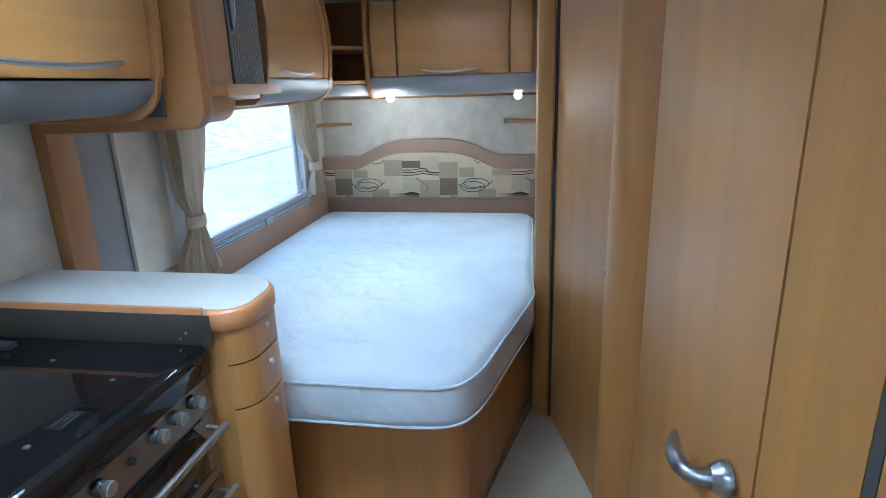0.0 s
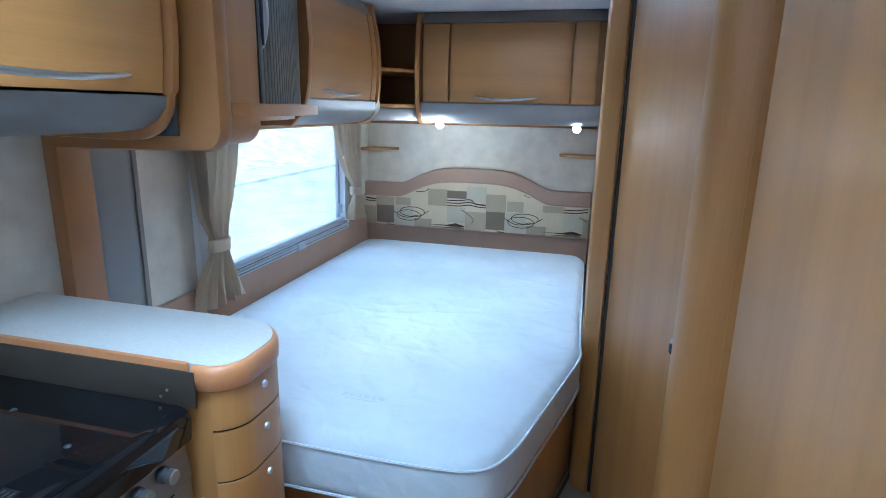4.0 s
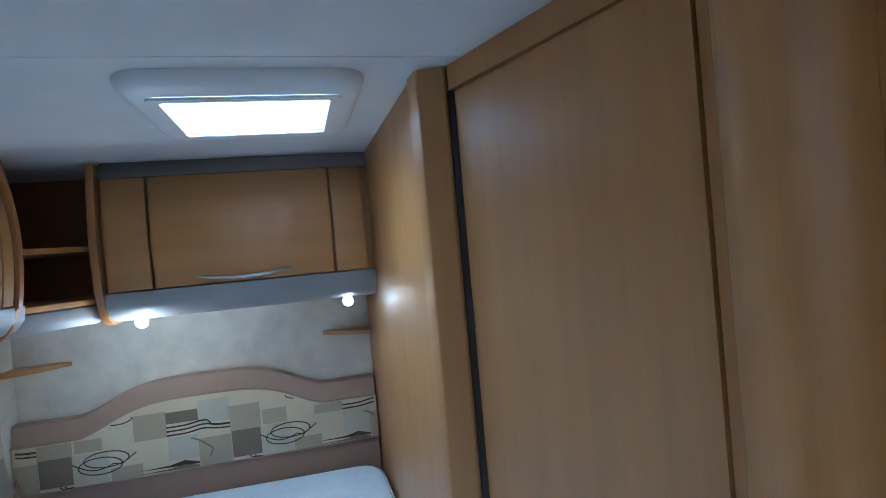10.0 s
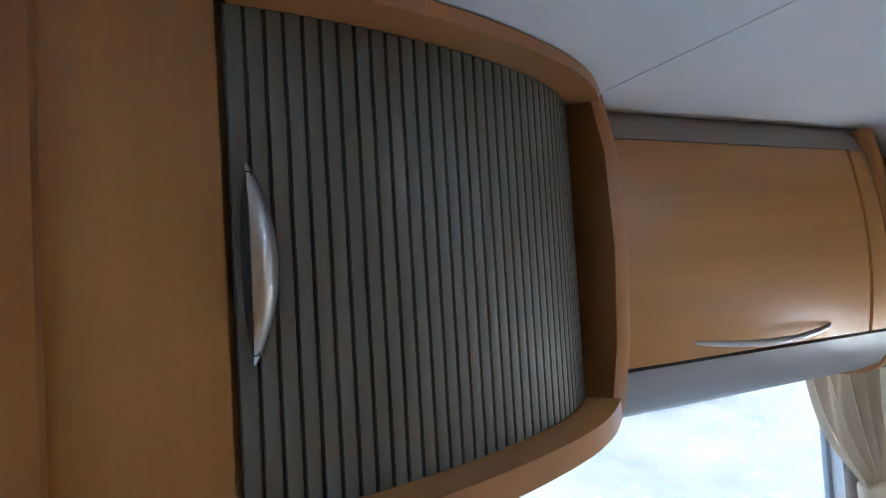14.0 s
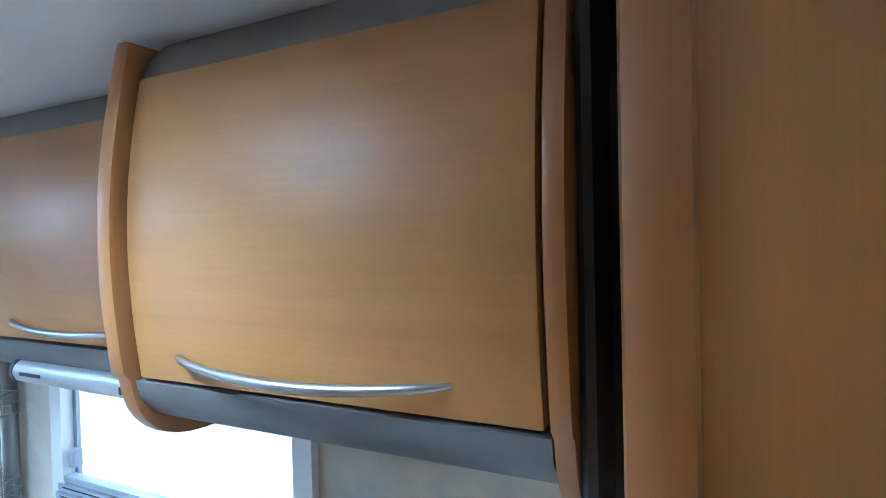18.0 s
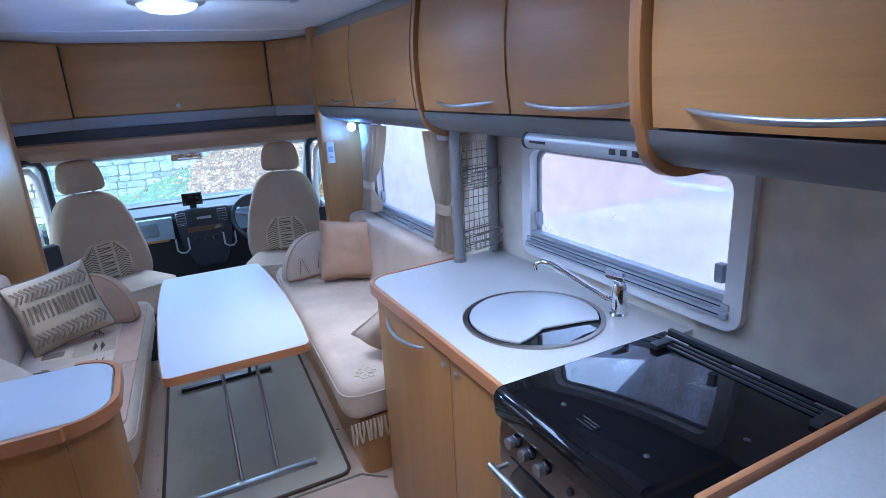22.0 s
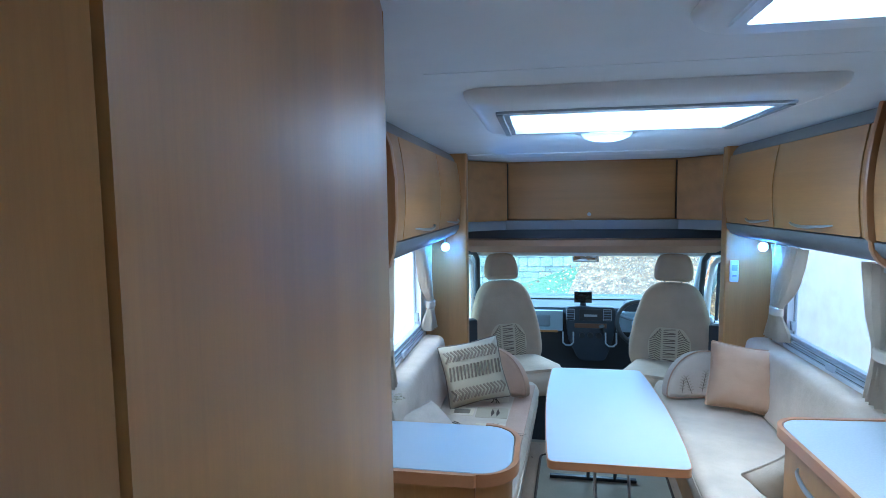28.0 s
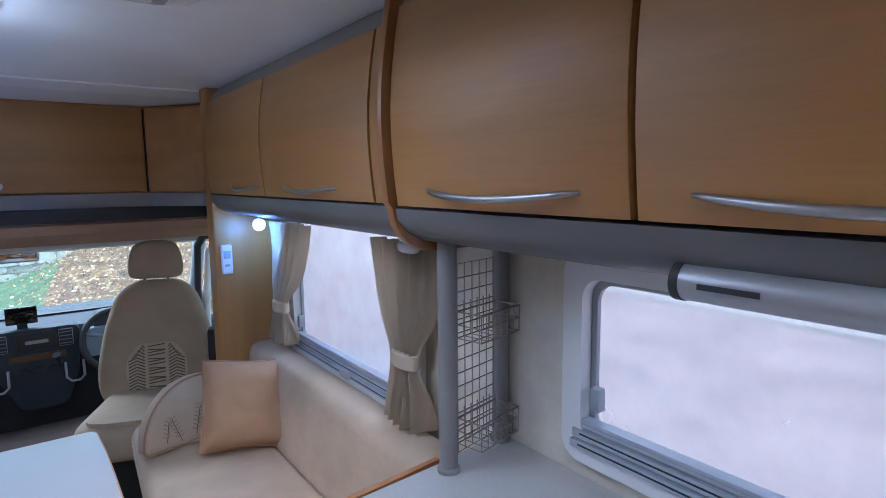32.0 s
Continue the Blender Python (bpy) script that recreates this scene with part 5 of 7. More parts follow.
# fittings on the end panel by the entrance
endp = thing("end_panel", (-WX, 3.86, 0.76), "tall beech end panel with a bowed head by the entrance", "panel", kind="structure")
EP = [(-WX + 0.001, 0.762), (-0.955, 0.762), (-0.958, 1.10), (-0.962, 1.30), (-0.952, 1.345), (-0.925, 1.372), (-0.875, 1.39), (-0.83, 1.415), (-0.812, 1.47), (-0.80, 1.58), (-0.800, 1.72), (-0.815, 1.83), (-0.85, 1.92), (-0.87, CEIL - 0.003), (-WX + 0.001, CEIL - 0.003)]
part("panel_board", prism(EP, "y", 3.845, 3.885, 0.005), wood_edge, endp)
alarm = thing("smoke_alarm", (-1.0, 3.84, 1.565), "round white smoke alarm on the end panel", "alarm")
part("cover", lathe([(0.062, 0.004), (0.062, -0.012), (0.052, -0.026), (0.022, -0.032), (0.001, -0.032)], (-0.998, 3.84, 1.565), "y"), white_plastic, alarm)
part("test_ring", ring([(-0.998 + 0.022 * math.cos(a), 1.565 + 0.022 * math.sin(a)) for a in [6.2832 * i / 24 for i in range(24)]], [(-0.998 + 0.017 * math.cos(a), 1.565 + 0.017 * math.sin(a)) for a in [6.2832 * i / 24 for i in range(24)]], "y", 3.806, 3.809), grey_plastic, alarm)
for k in range(6):
    a = radians(20 + 14 * k)
    part("sounder_slot", tube([(-0.998 + 0.03 * math.cos(a), 3.812, 1.565 + 0.03 * math.sin(a)), (-0.998 + 0.045 * math.cos(a), 3.815, 1.565 + 0.045 * math.sin(a))], 0.0016, 5), grey_plastic, alarm)
over = thing("door_pelmet", (-WX, 3.5, 1.72), "beech box above the entrance door with control panels", "pelmet", kind="structure")
FRONT = [(-WX + 0.002, CEIL - 0.004), (-WX + 0.002, 1.745), (-1.02, 1.745), (-0.985, 1.752), (-0.958, 1.772), (-0.945, 1.805), (-0.942, 1.85), (-0.942, CEIL - 0.004)]
part("box", prism(FRONT, "y", 3.165, 3.842), wood_y, over)
for y in (3.545, 3.705):
    cp = part("control_panel", box(-0.944, -0.932, y - 0.055, y + 0.055, 1.838, 1.922, 0.004), white_plastic, over, "white-framed control panel")
    part("display", box(-0.9335, -0.9305, y - 0.042, y + 0.042, 1.851, 1.911, 0.001), black_glass, cp, "dark display")
    for k in (-1, 1):
        part("gauge", tube([(-0.9302, y + k * 0.02 + 0.013 * math.cos(radians(a)), 1.873 + 0.013 * math.sin(radians(a))) for a in range(200, 341, 20)], 0.0012, 5), white_plastic, cp)
dome = thing("ceiling_dome", (-0.826, 3.52, CEIL), "small round white fitting on the ceiling by the entrance", "ceiling fitting")
part("flange", lathe([(0.044, 0), (0.044, -0.008), (0.034, -0.014), (0.001, -0.014)], (-0.826, 3.52, CEIL)), white_plastic, dome)
part("cap", lathe([(0.024, -0.014), (0.023, -0.024), (0.015, -0.032), (0.001, -0.034)], (-0.826, 3.52, CEIL)), white_plastic, dome)


# ---- lounge ----
board = thing("sideboard", (-0.75, 3.96, 0.0), "rounded beech sideboard with a pale top and peach edge", "cabinet")
SB = [(-WX + 0.002, 3.775), (-0.53, 3.775)] + arc(-0.53, 3.885, 0.11, 270, 360, 8) + arc(-0.53, 4.04, 0.11, 0, 90, 8)[0:] + [(-WX + 0.002, 4.15)]
part("body", prism([(max(x, -WX + 0.002), y) for x, y in SB], "z", 0.0, 0.705), wood_z, board)
part("top", prism([(p[0] if p[0] < -1 else p[0] + 0.008, p[1] + (0.0 if p[1] > 4 else -0.02)) for p in SB], "z", 0.712, 0.752, 0.003), table_mat, board, "pale laminate top")
part("top_edge", band([(-WX + 0.002, 3.753), (-0.53, 3.753)] + arc(-0.53, 3.885, 0.124, 270, 360, 8) + arc(-0.53, 4.04, 0.124, 0, 90, 8), "z", 0.708, 0.750, -0.018), lipping, board, "peach wooden edge")
part("skirting", band([(-WX + 0.002, 3.772), (-0.53, 3.772)] + arc(-0.53, 3.885, 0.113, 270, 360, 8), "z", 0.0, 0.012, -0.006), wood_edge, board)
part("rail_handle", tube([(-0.86, 3.775, 0.60), (-0.86, 3.735, 0.60), (-0.70, 3.735, 0.63), (-0.70, 3.775, 0.63)], 0.012), wood_edge, board, "beech grab rail")
part("joint_line", box(-0.532, -0.528, 3.772, 3.776, 0.012, 0.70, 0.0005), wood_edge, board)

rug = thing("lounge_carpet", (0.0, 4.9, 0.0), "taupe carpet runner with bound edge between the sofas", "rug")
RUG = softened([(-0.395, 4.105), (0.345, 4.105), (0.43, 5.55), (-0.31, 5.55)], 0.05)
part("carpet_top", prism(RUG, "z", 0.001, 0.010), rug_mat, rug)
part("binding", tube([(*p, 0.008) for p in RUG], 0.008, 6, closed=True), brown_fabric, rug)
solid("carpet_joint", tube([(-0.42, 4.075, 0.002), (0.0, 4.08, 0.002), (0.38, 4.075, 0.002), (0.44, 4.02, 0.002), (0.47, 4.0, 0.002)], 0.005, 6), grey_fabric, "bound edge of the beige carpet", "trim", kind="structure")


def sofa(side, front0, front1, y0, y1, label):
    """side +1: kitchen side. front0, front1: x of the seat's front edge at its two ends."""
    t = thing("sofa", (side * 0.75, (y0 + y1) / 2, 0.0), label, "sofa", "lounge sofas")
    f0, f1 = front0 + side * 0.05, front1 + side * 0.05
    part("base", prism(softened([(side * (WX - 0.004), y0 + 0.03), (f0 + side * 0.02, y0 + 0.03), (f1 + side * 0.02, y1), (side * (WX - 0.004), y1)], 0.06), "z", 0.0, 0.275), wood_z, t)
    part("seat_cushion", padded(softened([(side * 0.905, y0), (front0, y0), (front1, y1), (side * 0.905, y1)], 0.10, 6), 0.28, 0.452, 0.05), suede, t)
    part("seat_piping", tube([(*p, 0.402) for p in softened([(side * 0.905, y0 - 0.002), (front0 - side * 0.002, y0 - 0.002), (front1 - side * 0.002, y1 + 0.002), (side * 0.905, y1 + 0.002)], 0.10, 6)], 0.0035, 6, closed=True), suede, t)
    part("backrest", mapped(prism(softened([(0.01, 0.42), (0.19, 0.42), (0.155, 0.80), (0.01, 0.805)], 0.05, 5), "y", y0 + 0.03, y1 - 0.25, 0.02), lambda v: Vector((side * (WX - v.x), v.y, v.z))), suede, t)
    fringe_y = y0 - 0.002
    for k in range(26):
        x = front0 + side * (0.02 + 0.016 * k)
        bm = tube([(x, fringe_y, 0.285), (x + 0.003 * math.sin(k * 2.1), fringe_y - 0.004, 0.24), (x + 0.006 * math.sin(k * 3.7), fringe_y - 0.002, 0.192)], 0.0055, 5, radii=[0.0045, 0.006, 0.004])
        part("tassel", bm, pale_fabric, t)
    return t


sR = sofa(1, 0.325, 0.43, 4.02, 5.86, "cream suede bench sofa with tasselled fringe")
sL = sofa(-1, -0.415, -0.32, 4.16, 5.70, "cream suede bench sofa with patterned seat")
# woven patchwork on the seats: pale patches, curls, bundles of lines and dark blocks
def seat_weave(parent, x0, x1, y0, y1, n, seed):
    mot = random.Random(seed)
    z = 0.4545
    for k in range(n):
        cy = y0 + (y1 - y0) * (k + 0.5) / n
        for row in range(2):
            cx = x0 + (x1 - x0) * (0.25 + 0.5 * row) + mot.uniform(-0.03, 0.03)
            w, h = mot.uniform(0.06, 0.10), mot.uniform(0.05, 0.08)
            part("patch", padded(softened([(cx - w, cy - h), (cx + w, cy - h), (cx + w, cy + h), (cx - w, cy + h)], 0.008), 0.446, z - 0.0008, 0.001), (sand_fabric, pale_fabric)[(k + row) % 2], parent)
            kind = (2 * k + row) % 4
            if kind == 0:
                for r, sx in ((0.062, 0.0), (0.050, 0.02)):
                    part("swirl", tube([(cx + sx + r * math.cos(a) * 0.7, cy + r * math.sin(a) + 0.003 * a, z) for a in [i * 0.4 for i in range(20)]], 0.0026, 5), grey_fabric, parent)
            elif kind == 1:
                for j in range(3):
                    part("line_motif", tube([(cx - 0.02 + 0.018 * j + 0.012 * math.sin(i * 0.8 + j), cy - 0.08 + 0.022 * i, z) for i in range(8)], 0.0028, 5), brown_fabric, parent)
            elif kind == 2:
                part("dark_block", padded(softened([(cx - 0.045, cy - 0.03), (cx + 0.045, cy - 0.03), (cx + 0.045, cy + 0.03), (cx - 0.045, cy + 0.03)], 0.004), z - 0.002, z + 0.0006, 0.0006), grey_fabric, parent)
            else:
                for j in (0, 1):
                    part("leaf_motif", padded(softened([(cx + 0.03 * j, cy - 0.06), (cx + 0.03 * j + 0.014, cy), (cx + 0.03 * j, cy + 0.06), (cx + 0.03 * j - 0.006, cy)], 0.004), z - 0.002, z + 0.0006, 0.0006), brown_fabric, parent)


border_tan = fabric("peach_suede", (0.50, 0.335, 0.235), 0.08, 500, 0.2, 5)
part("front_border", prism(softened([(-0.436, 4.24), (-0.346, 5.58), (-0.452, 5.58), (-0.542, 4.24)], 0.02), "z", 0.446, 0.4538, 0.002), border_tan, sL, "peach suede border along the seat's front")
for k in range(4):
    part("border_stitch", tube([(-0.535 + 0.015 * k, 4.74 + 0.02 * k, 0.4545), (-0.430 + 0.015 * k, 4.735 + 0.02 * k, 0.4545)], 0.0014, 4), suede, sL)
seat_weave(sL, -0.86, -0.50, 4.25, 5.65, 6, 4)
# stitched flowers on the suede
def flower(parent, m, r):
    for k in range(6):
        a = 6.2832 * k / 6
        part("petal", tube([m @ Vector((r * math.cos(a) * (0.25 + 0.75 * s) - 0.28 * r * math.sin(a) * math.sin(math.pi * s) * q, r * math.sin(a) * (0.25 + 0.75 * s) + 0.28 * r * math.cos(a) * math.sin(math.pi * s) * q, 0)) for q in (1, -1) for s in ([i / 6 for i in range(7)] if q > 0 else [1 - i / 6 for i in range(7)])], 0.0018, 5), pale_fabric, parent)


flower(sL, pose(-0.945, 4.27, 0.8045), 0.06)
flower(sR, pose(0.60, 4.015, 0.36, 90, 0, 0), 0.05)
flower(sR, pose(0.45, 4.10, 0.4545), 0.05)

# table
tab = thing("table", (0.0, 4.8, 0.0), "pale laminate table with peach edge on a folding metal frame", "table")
TB = [(-0.285, 4.155), (0.250, 4.155), (0.272, 4.35), (0.285, 4.6), (0.29, 4.8), (0.288, 5.0), (0.283, 5.2), (0.270, 5.42), (-0.240, 5.42), (-0.262, 5.2), (-0.276, 5.0), (-0.285, 4.8), (-0.288, 4.6), (-0.29, 4.35)]
part("tabletop", prism(softened(TB, 0.035), "z", 0.597, 0.622, 0.002), table_mat, tab, "pale shiny laminate top")
tb_in = softened(TB, 0.035)
part("edge_band", ring([(x * 1.012, 4.79 + (y - 4.79) * 1.006) for x, y in tb_in], [(x * 0.998, 4.79 + (y - 4.79) * 0.999) for x, y in tb_in], "z", 0.588, 0.6215), lipping, tab, "peach wooden edge")
for y, m in ((4.245, silver), (5.25, dark_plastic)):
    part("foot_bar", box(-0.258, 0.232, y - 0.014, y + 0.014, 0.010, 0.030, 0.004), m, tab)
for x in (-0.06, 0.09):
    part("leg", tube([(x - 0.02, 4.27, 0.03), (x, 4.75, 0.585)], 0.008, 10), steel, tab)
    part("leg", tube([(x + 0.02, 5.24, 0.03), (x, 4.85, 0.585)], 0.010, 10), dark_plastic, tab)
part("cross_bar", tube([(-0.11, 4.75, 0.575), (0.14, 4.75, 0.575)], 0.009), silver, tab)
part("hinge", box(-0.03, 0.06, 4.70, 4.82, 0.54, 0.59, 0.006), dark_plastic, tab)


# scatter cushions
chevron_fabric = fabric("chevron_woven_fabric", (0.24, 0.18, 0.125), 0.06)
def zigzag(parent, m, w, h, off):
    """Woven rows of bars and chevrons on a cushion's face, in the cushion's own frame."""
    def strip(x0, z0, x1, z1):
        depth = lambda x, z: off * ((1 - min(1, abs(2 * x / w)) ** 4) * (1 - min(1, abs(2 * z / h)) ** 4)) ** 0.6 + 0.004
        a, b = Vector((x0, -depth(x0, z0) - 0.001, z0)), Vector((x1, -depth(x1, z1) - 0.001, z1))
        return tube([m @ a, m @ b], 0.0062, 5)
    n = 15
    rows = []
    for k in range(n):
        x = (k + 0.5) / n * w * 0.86 - w * 0.43
        rows.append(("bar", strip(x, -h * 0.10, x + 0.008, h * 0.12)))
        for base in (h * 0.20, -h * 0.40):
            rows.append(("chevron", strip(x - 0.01, base, x + 0.012, base + h * 0.085)))
            rows.append(("chevron", strip(x + 0.012, base + h * 0.085, x - 0.01, base + h * 0.17)))
    for nm, bm in rows:
        part(nm, bm, umber_fabric if nm == "bar" else chevron_fabric, parent)


def scatter(at, size, turn, material, label, pattern=False, name="scatter_cushion"):
    t = thing(name, at, label, "cushion", "scatter cushions")
    part("cover", pillow(size, at, turn, at[0] * 7), material, t)
    m = pose(*at, *turn)
    w, h = size[0] / 2, size[2] / 2
    rim = [(-w, -h), (-w * 0.955, -h * 0.4), (-w * 0.93, 0), (-w * 0.955, h * 0.4), (-w, h), (-w * 0.4, h * 0.955), (0, h * 0.93), (w * 0.4, h * 0.955), (w, h), (w * 0.955, h * 0.4), (w * 0.93, 0), (w * 0.955, -h * 0.4), (w, -h), (w * 0.4, -h * 0.955), (0, -h * 0.93), (-w * 0.4, -h * 0.955)]
    part("piping", tube([m @ Vector((x, 0, z)) for x, z in softened(rim, 0.01)], 0.004, 6, closed=True), grey_fabric if pattern else material, t)
    if pattern:
        zigzag(t, m, size[0], size[2], size[1] / 2)
    return t


scatter((0.80, 5.28, 0.64), (0.36, 0.15, 0.36), (-20, 6, -12), suede_tan, "plain tan suede scatter cushion on the sofa")
scatter((-0.70, 5.20, 0.645), (0.36, 0.14, 0.36), (-22, -10, 16), sand_fabric, "cream cushion with brown woven bars and chevrons", True)
scatter((-0.80, 4.36, 0.58), (0.36, 0.13, 0.34), (-52, 0, 62), suede, "cream piped scatter cushion slumped against the backrest")
scatter((0.66, 4.13, 0.585), (0.34, 0.12, 0.34), (30, 38, -8), suede, "cream cushion slumped against the kitchen cabinet")


def half_moon(side, at, turn):
    t = thing("bolster_cushion", at, "half-round cream end cushion on the sofa", "cushion", "end cushions")
    m = pose(*at, *turn)
    o = arc(0, 0, 0.25, 0, 180, 16, 0.27)
    part("cover", mapped(padded(softened(o, 0.04, 3), -0.05, 0.05, 0.025), lambda v: m @ Vector((v.x, v.z, v.y))), suede if side > 0 else suede_tan, t)
    part("piping", tube([m @ Vector((x, -0.045, z)) for x, z in softened(o, 0.04, 3)], 0.004, 6, closed=True), suede_tan, t)
    if side > 0:
        sprig(t, m, ((-0.16, 0.03, 0.3, 6), (-0.10, 0.02, -0.4, 7), (-0.04, 0.03, 0.4, 8), (0.03, 0.02, -0.2, 7)))


def sprig(parent, m, stems):
    """Stitched stems with small leaves on a cushion's face."""
    for x0, z0, lean, n in stems:
        part("stem", tube([m @ Vector((x0 + lean * i * 0.012, -0.0515, z0 + 0.016 * i)) for i in range(n)], 0.0018, 4), umber_fabric, parent)
        for i in range(1, n):
            for q in (-1, 1):
                a = Vector((x0 + lean * i * 0.012, -0.0515, z0 + 0.016 * i))
                part("leaf", tube([m @ a, m @ (a + Vector((q * 0.010, 0, 0.010))), m @ (a + Vector((q * 0.020, 0, 0.012)))], 0.002, 4, radii=[0.001, 0.0034, 0.001]), sand_fabric, parent)


half_moon(1, (0.66, 5.50, 0.456), (-12, 0, 12))
half_moon(-1, (-0.62, 5.42, 0.456), (-12, 0, -20))

# bulkhead pillars, lamps and thermostat
for s in (1, -1):
    solid("bulkhead_pillar", prism(softened([(s * 0.785, 5.605), (s * (WX - 0.003), 5.605), (s * (WX - 0.003), 5.70), (s * 0.785, 5.70)], 0.012), "z", 0.0, CEIL - 0.002), wood_z, "beech bulkhead pillar beside the cab", "pillar", kind="structure")
spot((0.945, 5.47, 1.362), (0.45, 3.9, 1.2), (0.55, 4.9, 0.7), blue_glow, 0.9, (0.16, 0.40, 1.0), kind="POINT", big=1.05)
spot((-0.905, 5.47, 1.360), (-0.45, 3.9, 1.2), (-0.55, 4.9, 0.7), blue_glow, 0.9, (0.16, 0.40, 1.0), kind="POINT", big=1.05)
th = thing("thermostat", (0.83, 5.60, 1.20), "white heating control on the pillar", "thermostat")
part("case", box(0.81, 0.858, 5.584, 5.604, 1.135, 1.268, 0.018, 4), white_plastic, th)
part("display", box(0.818, 0.849, 5.583, 5.586, 1.205, 1.240, 0.001), grey_plastic, th)
part("buttons", box(0.822, 0.845, 5.583, 5.586, 1.17, 1.18, 0.001), grey_plastic, th)
dome = thing("ceiling_lamp", (-0.02, 4.66, CEIL), "round white ceiling lamp with silver rim, lit", "lamp")
part("rim", lathe([(0.14, 0), (0.14, -0.008), (0.125, -0.014), (0.11, -0.012), (0.001, -0.010)], (-0.02, 4.66, CEIL)), silver, dome)
part("diffuser", lathe([(0.112, -0.012), (0.10, -0.028), (0.07, -0.04), (0.03, -0.046), (0.001, -0.047)], (-0.02, 4.66, CEIL)), glowing("lamp_diffuser", (0.62, 0.82, 1.0), 0.28), dome, "glowing frosted diffuser")
lamp("ceiling_lamp_light", "POINT", pose(-0.02, 4.66, CEIL - 0.09), 0.8, (0.7, 0.85, 1.0), radius=0.08)

# overcab lockers
oc = thing("overcab_locker", (0.05, 6.3, 1.44), "beech locker above the cab with small locks", "locker")
part("body", prism([(-0.86, 5.95), (-0.565, 6.285), (0.655, 6.285), (0.93, 5.95), (0.93, 6.9), (-0.86, 6.9)], "z", 1.44, 1.93), wood_x, oc)
for x0, x1 in ((-0.552, 0.640),):
    dd = part("door", box(x0, x1, 6.262, 6.283, 1.50, 1.915, 0.004), wood_x, oc)
    part("lock", lathe([(0.014, 0), (0.014, -0.006), (0.001, -0.007)], (0.04, 6.262, 1.535), "y", 16), silver, dd)
for a, b in (((-0.845, 5.945), (-0.575, 6.255)), ((0.915, 5.945), (0.662, 6.255))):
    dd = part("side_door", band([a, b], "z", 1.50, 1.915, 0.02 if a[0] > 0 else -0.02), wood_x, oc)
    c = ((a[0] * 0.4 + b[0] * 0.6), (a[1] * 0.4 + b[1] * 0.6) - 0.004, 1.535)
    part("lock", lathe([(0.012, 0), (0.012, -0.006), (0.001, -0.007)], c, "y", 14), silver, dd)
# shade between the overcab doors, drawn as dark strips
for x in (-0.567, 0.655):
    part("shadow_gap", box(x - 0.011, x + 0.011, 6.25, 6.287, 1.50, 1.915, 0), gap_shade, oc)
solid("overcab_shelf", prism([(-0.87, 5.93), (-0.57, 6.245), (0.66, 6.245), (0.94, 5.93), (0.94, 6.5), (-0.87, 6.5)], "z", 1.425, 1.492), grey_trim, "grey shelf edge under the overcab locker", "trim", kind="structure")
solid("overcab_roller", prism([(-0.9, 6.22), (0.95, 6.22), (0.95, 6.5), (-0.9, 6.5)], "z", 1.36, 1.424), dark_plastic, "dark recess above the cab opening", "trim", kind="structure")
solid("cab_header", prism([(6.27, 1.30), (6.25, 1.345), (6.27, 1.37), (6.6, 1.37), (6.6, 1.22), (6.45, 1.235)], "x", -1.0, 1.05), suede_tan, "padded fabric header above the windscreen", "trim", kind="structure")
for s in (1, -1):
    solid("cab_side_trim", prism([(s * 0.80, 5.70), (s * 1.11, 5.70), (s * 1.11, 6.9), (s * 1.0, 6.9), (s * 0.96, 6.2)], "z", 1.28, 1.93), fascia_grey, "side lining beside the overcab locker", "wall", kind="structure")


# ---- cab ----
solid("cab_floor", box(-1.1, 1.1, 5.75, 7.3, -0.2, -0.15, 0), dark_plastic, "dark rubber cab floor", "floor", kind="structure")
solid("cab_step", box(-1.07, 1.07, 5.752, 5.80, -0.149, -0.002, 0.003), rug_mat, "carpeted step down to the cab", "step", kind="structure")


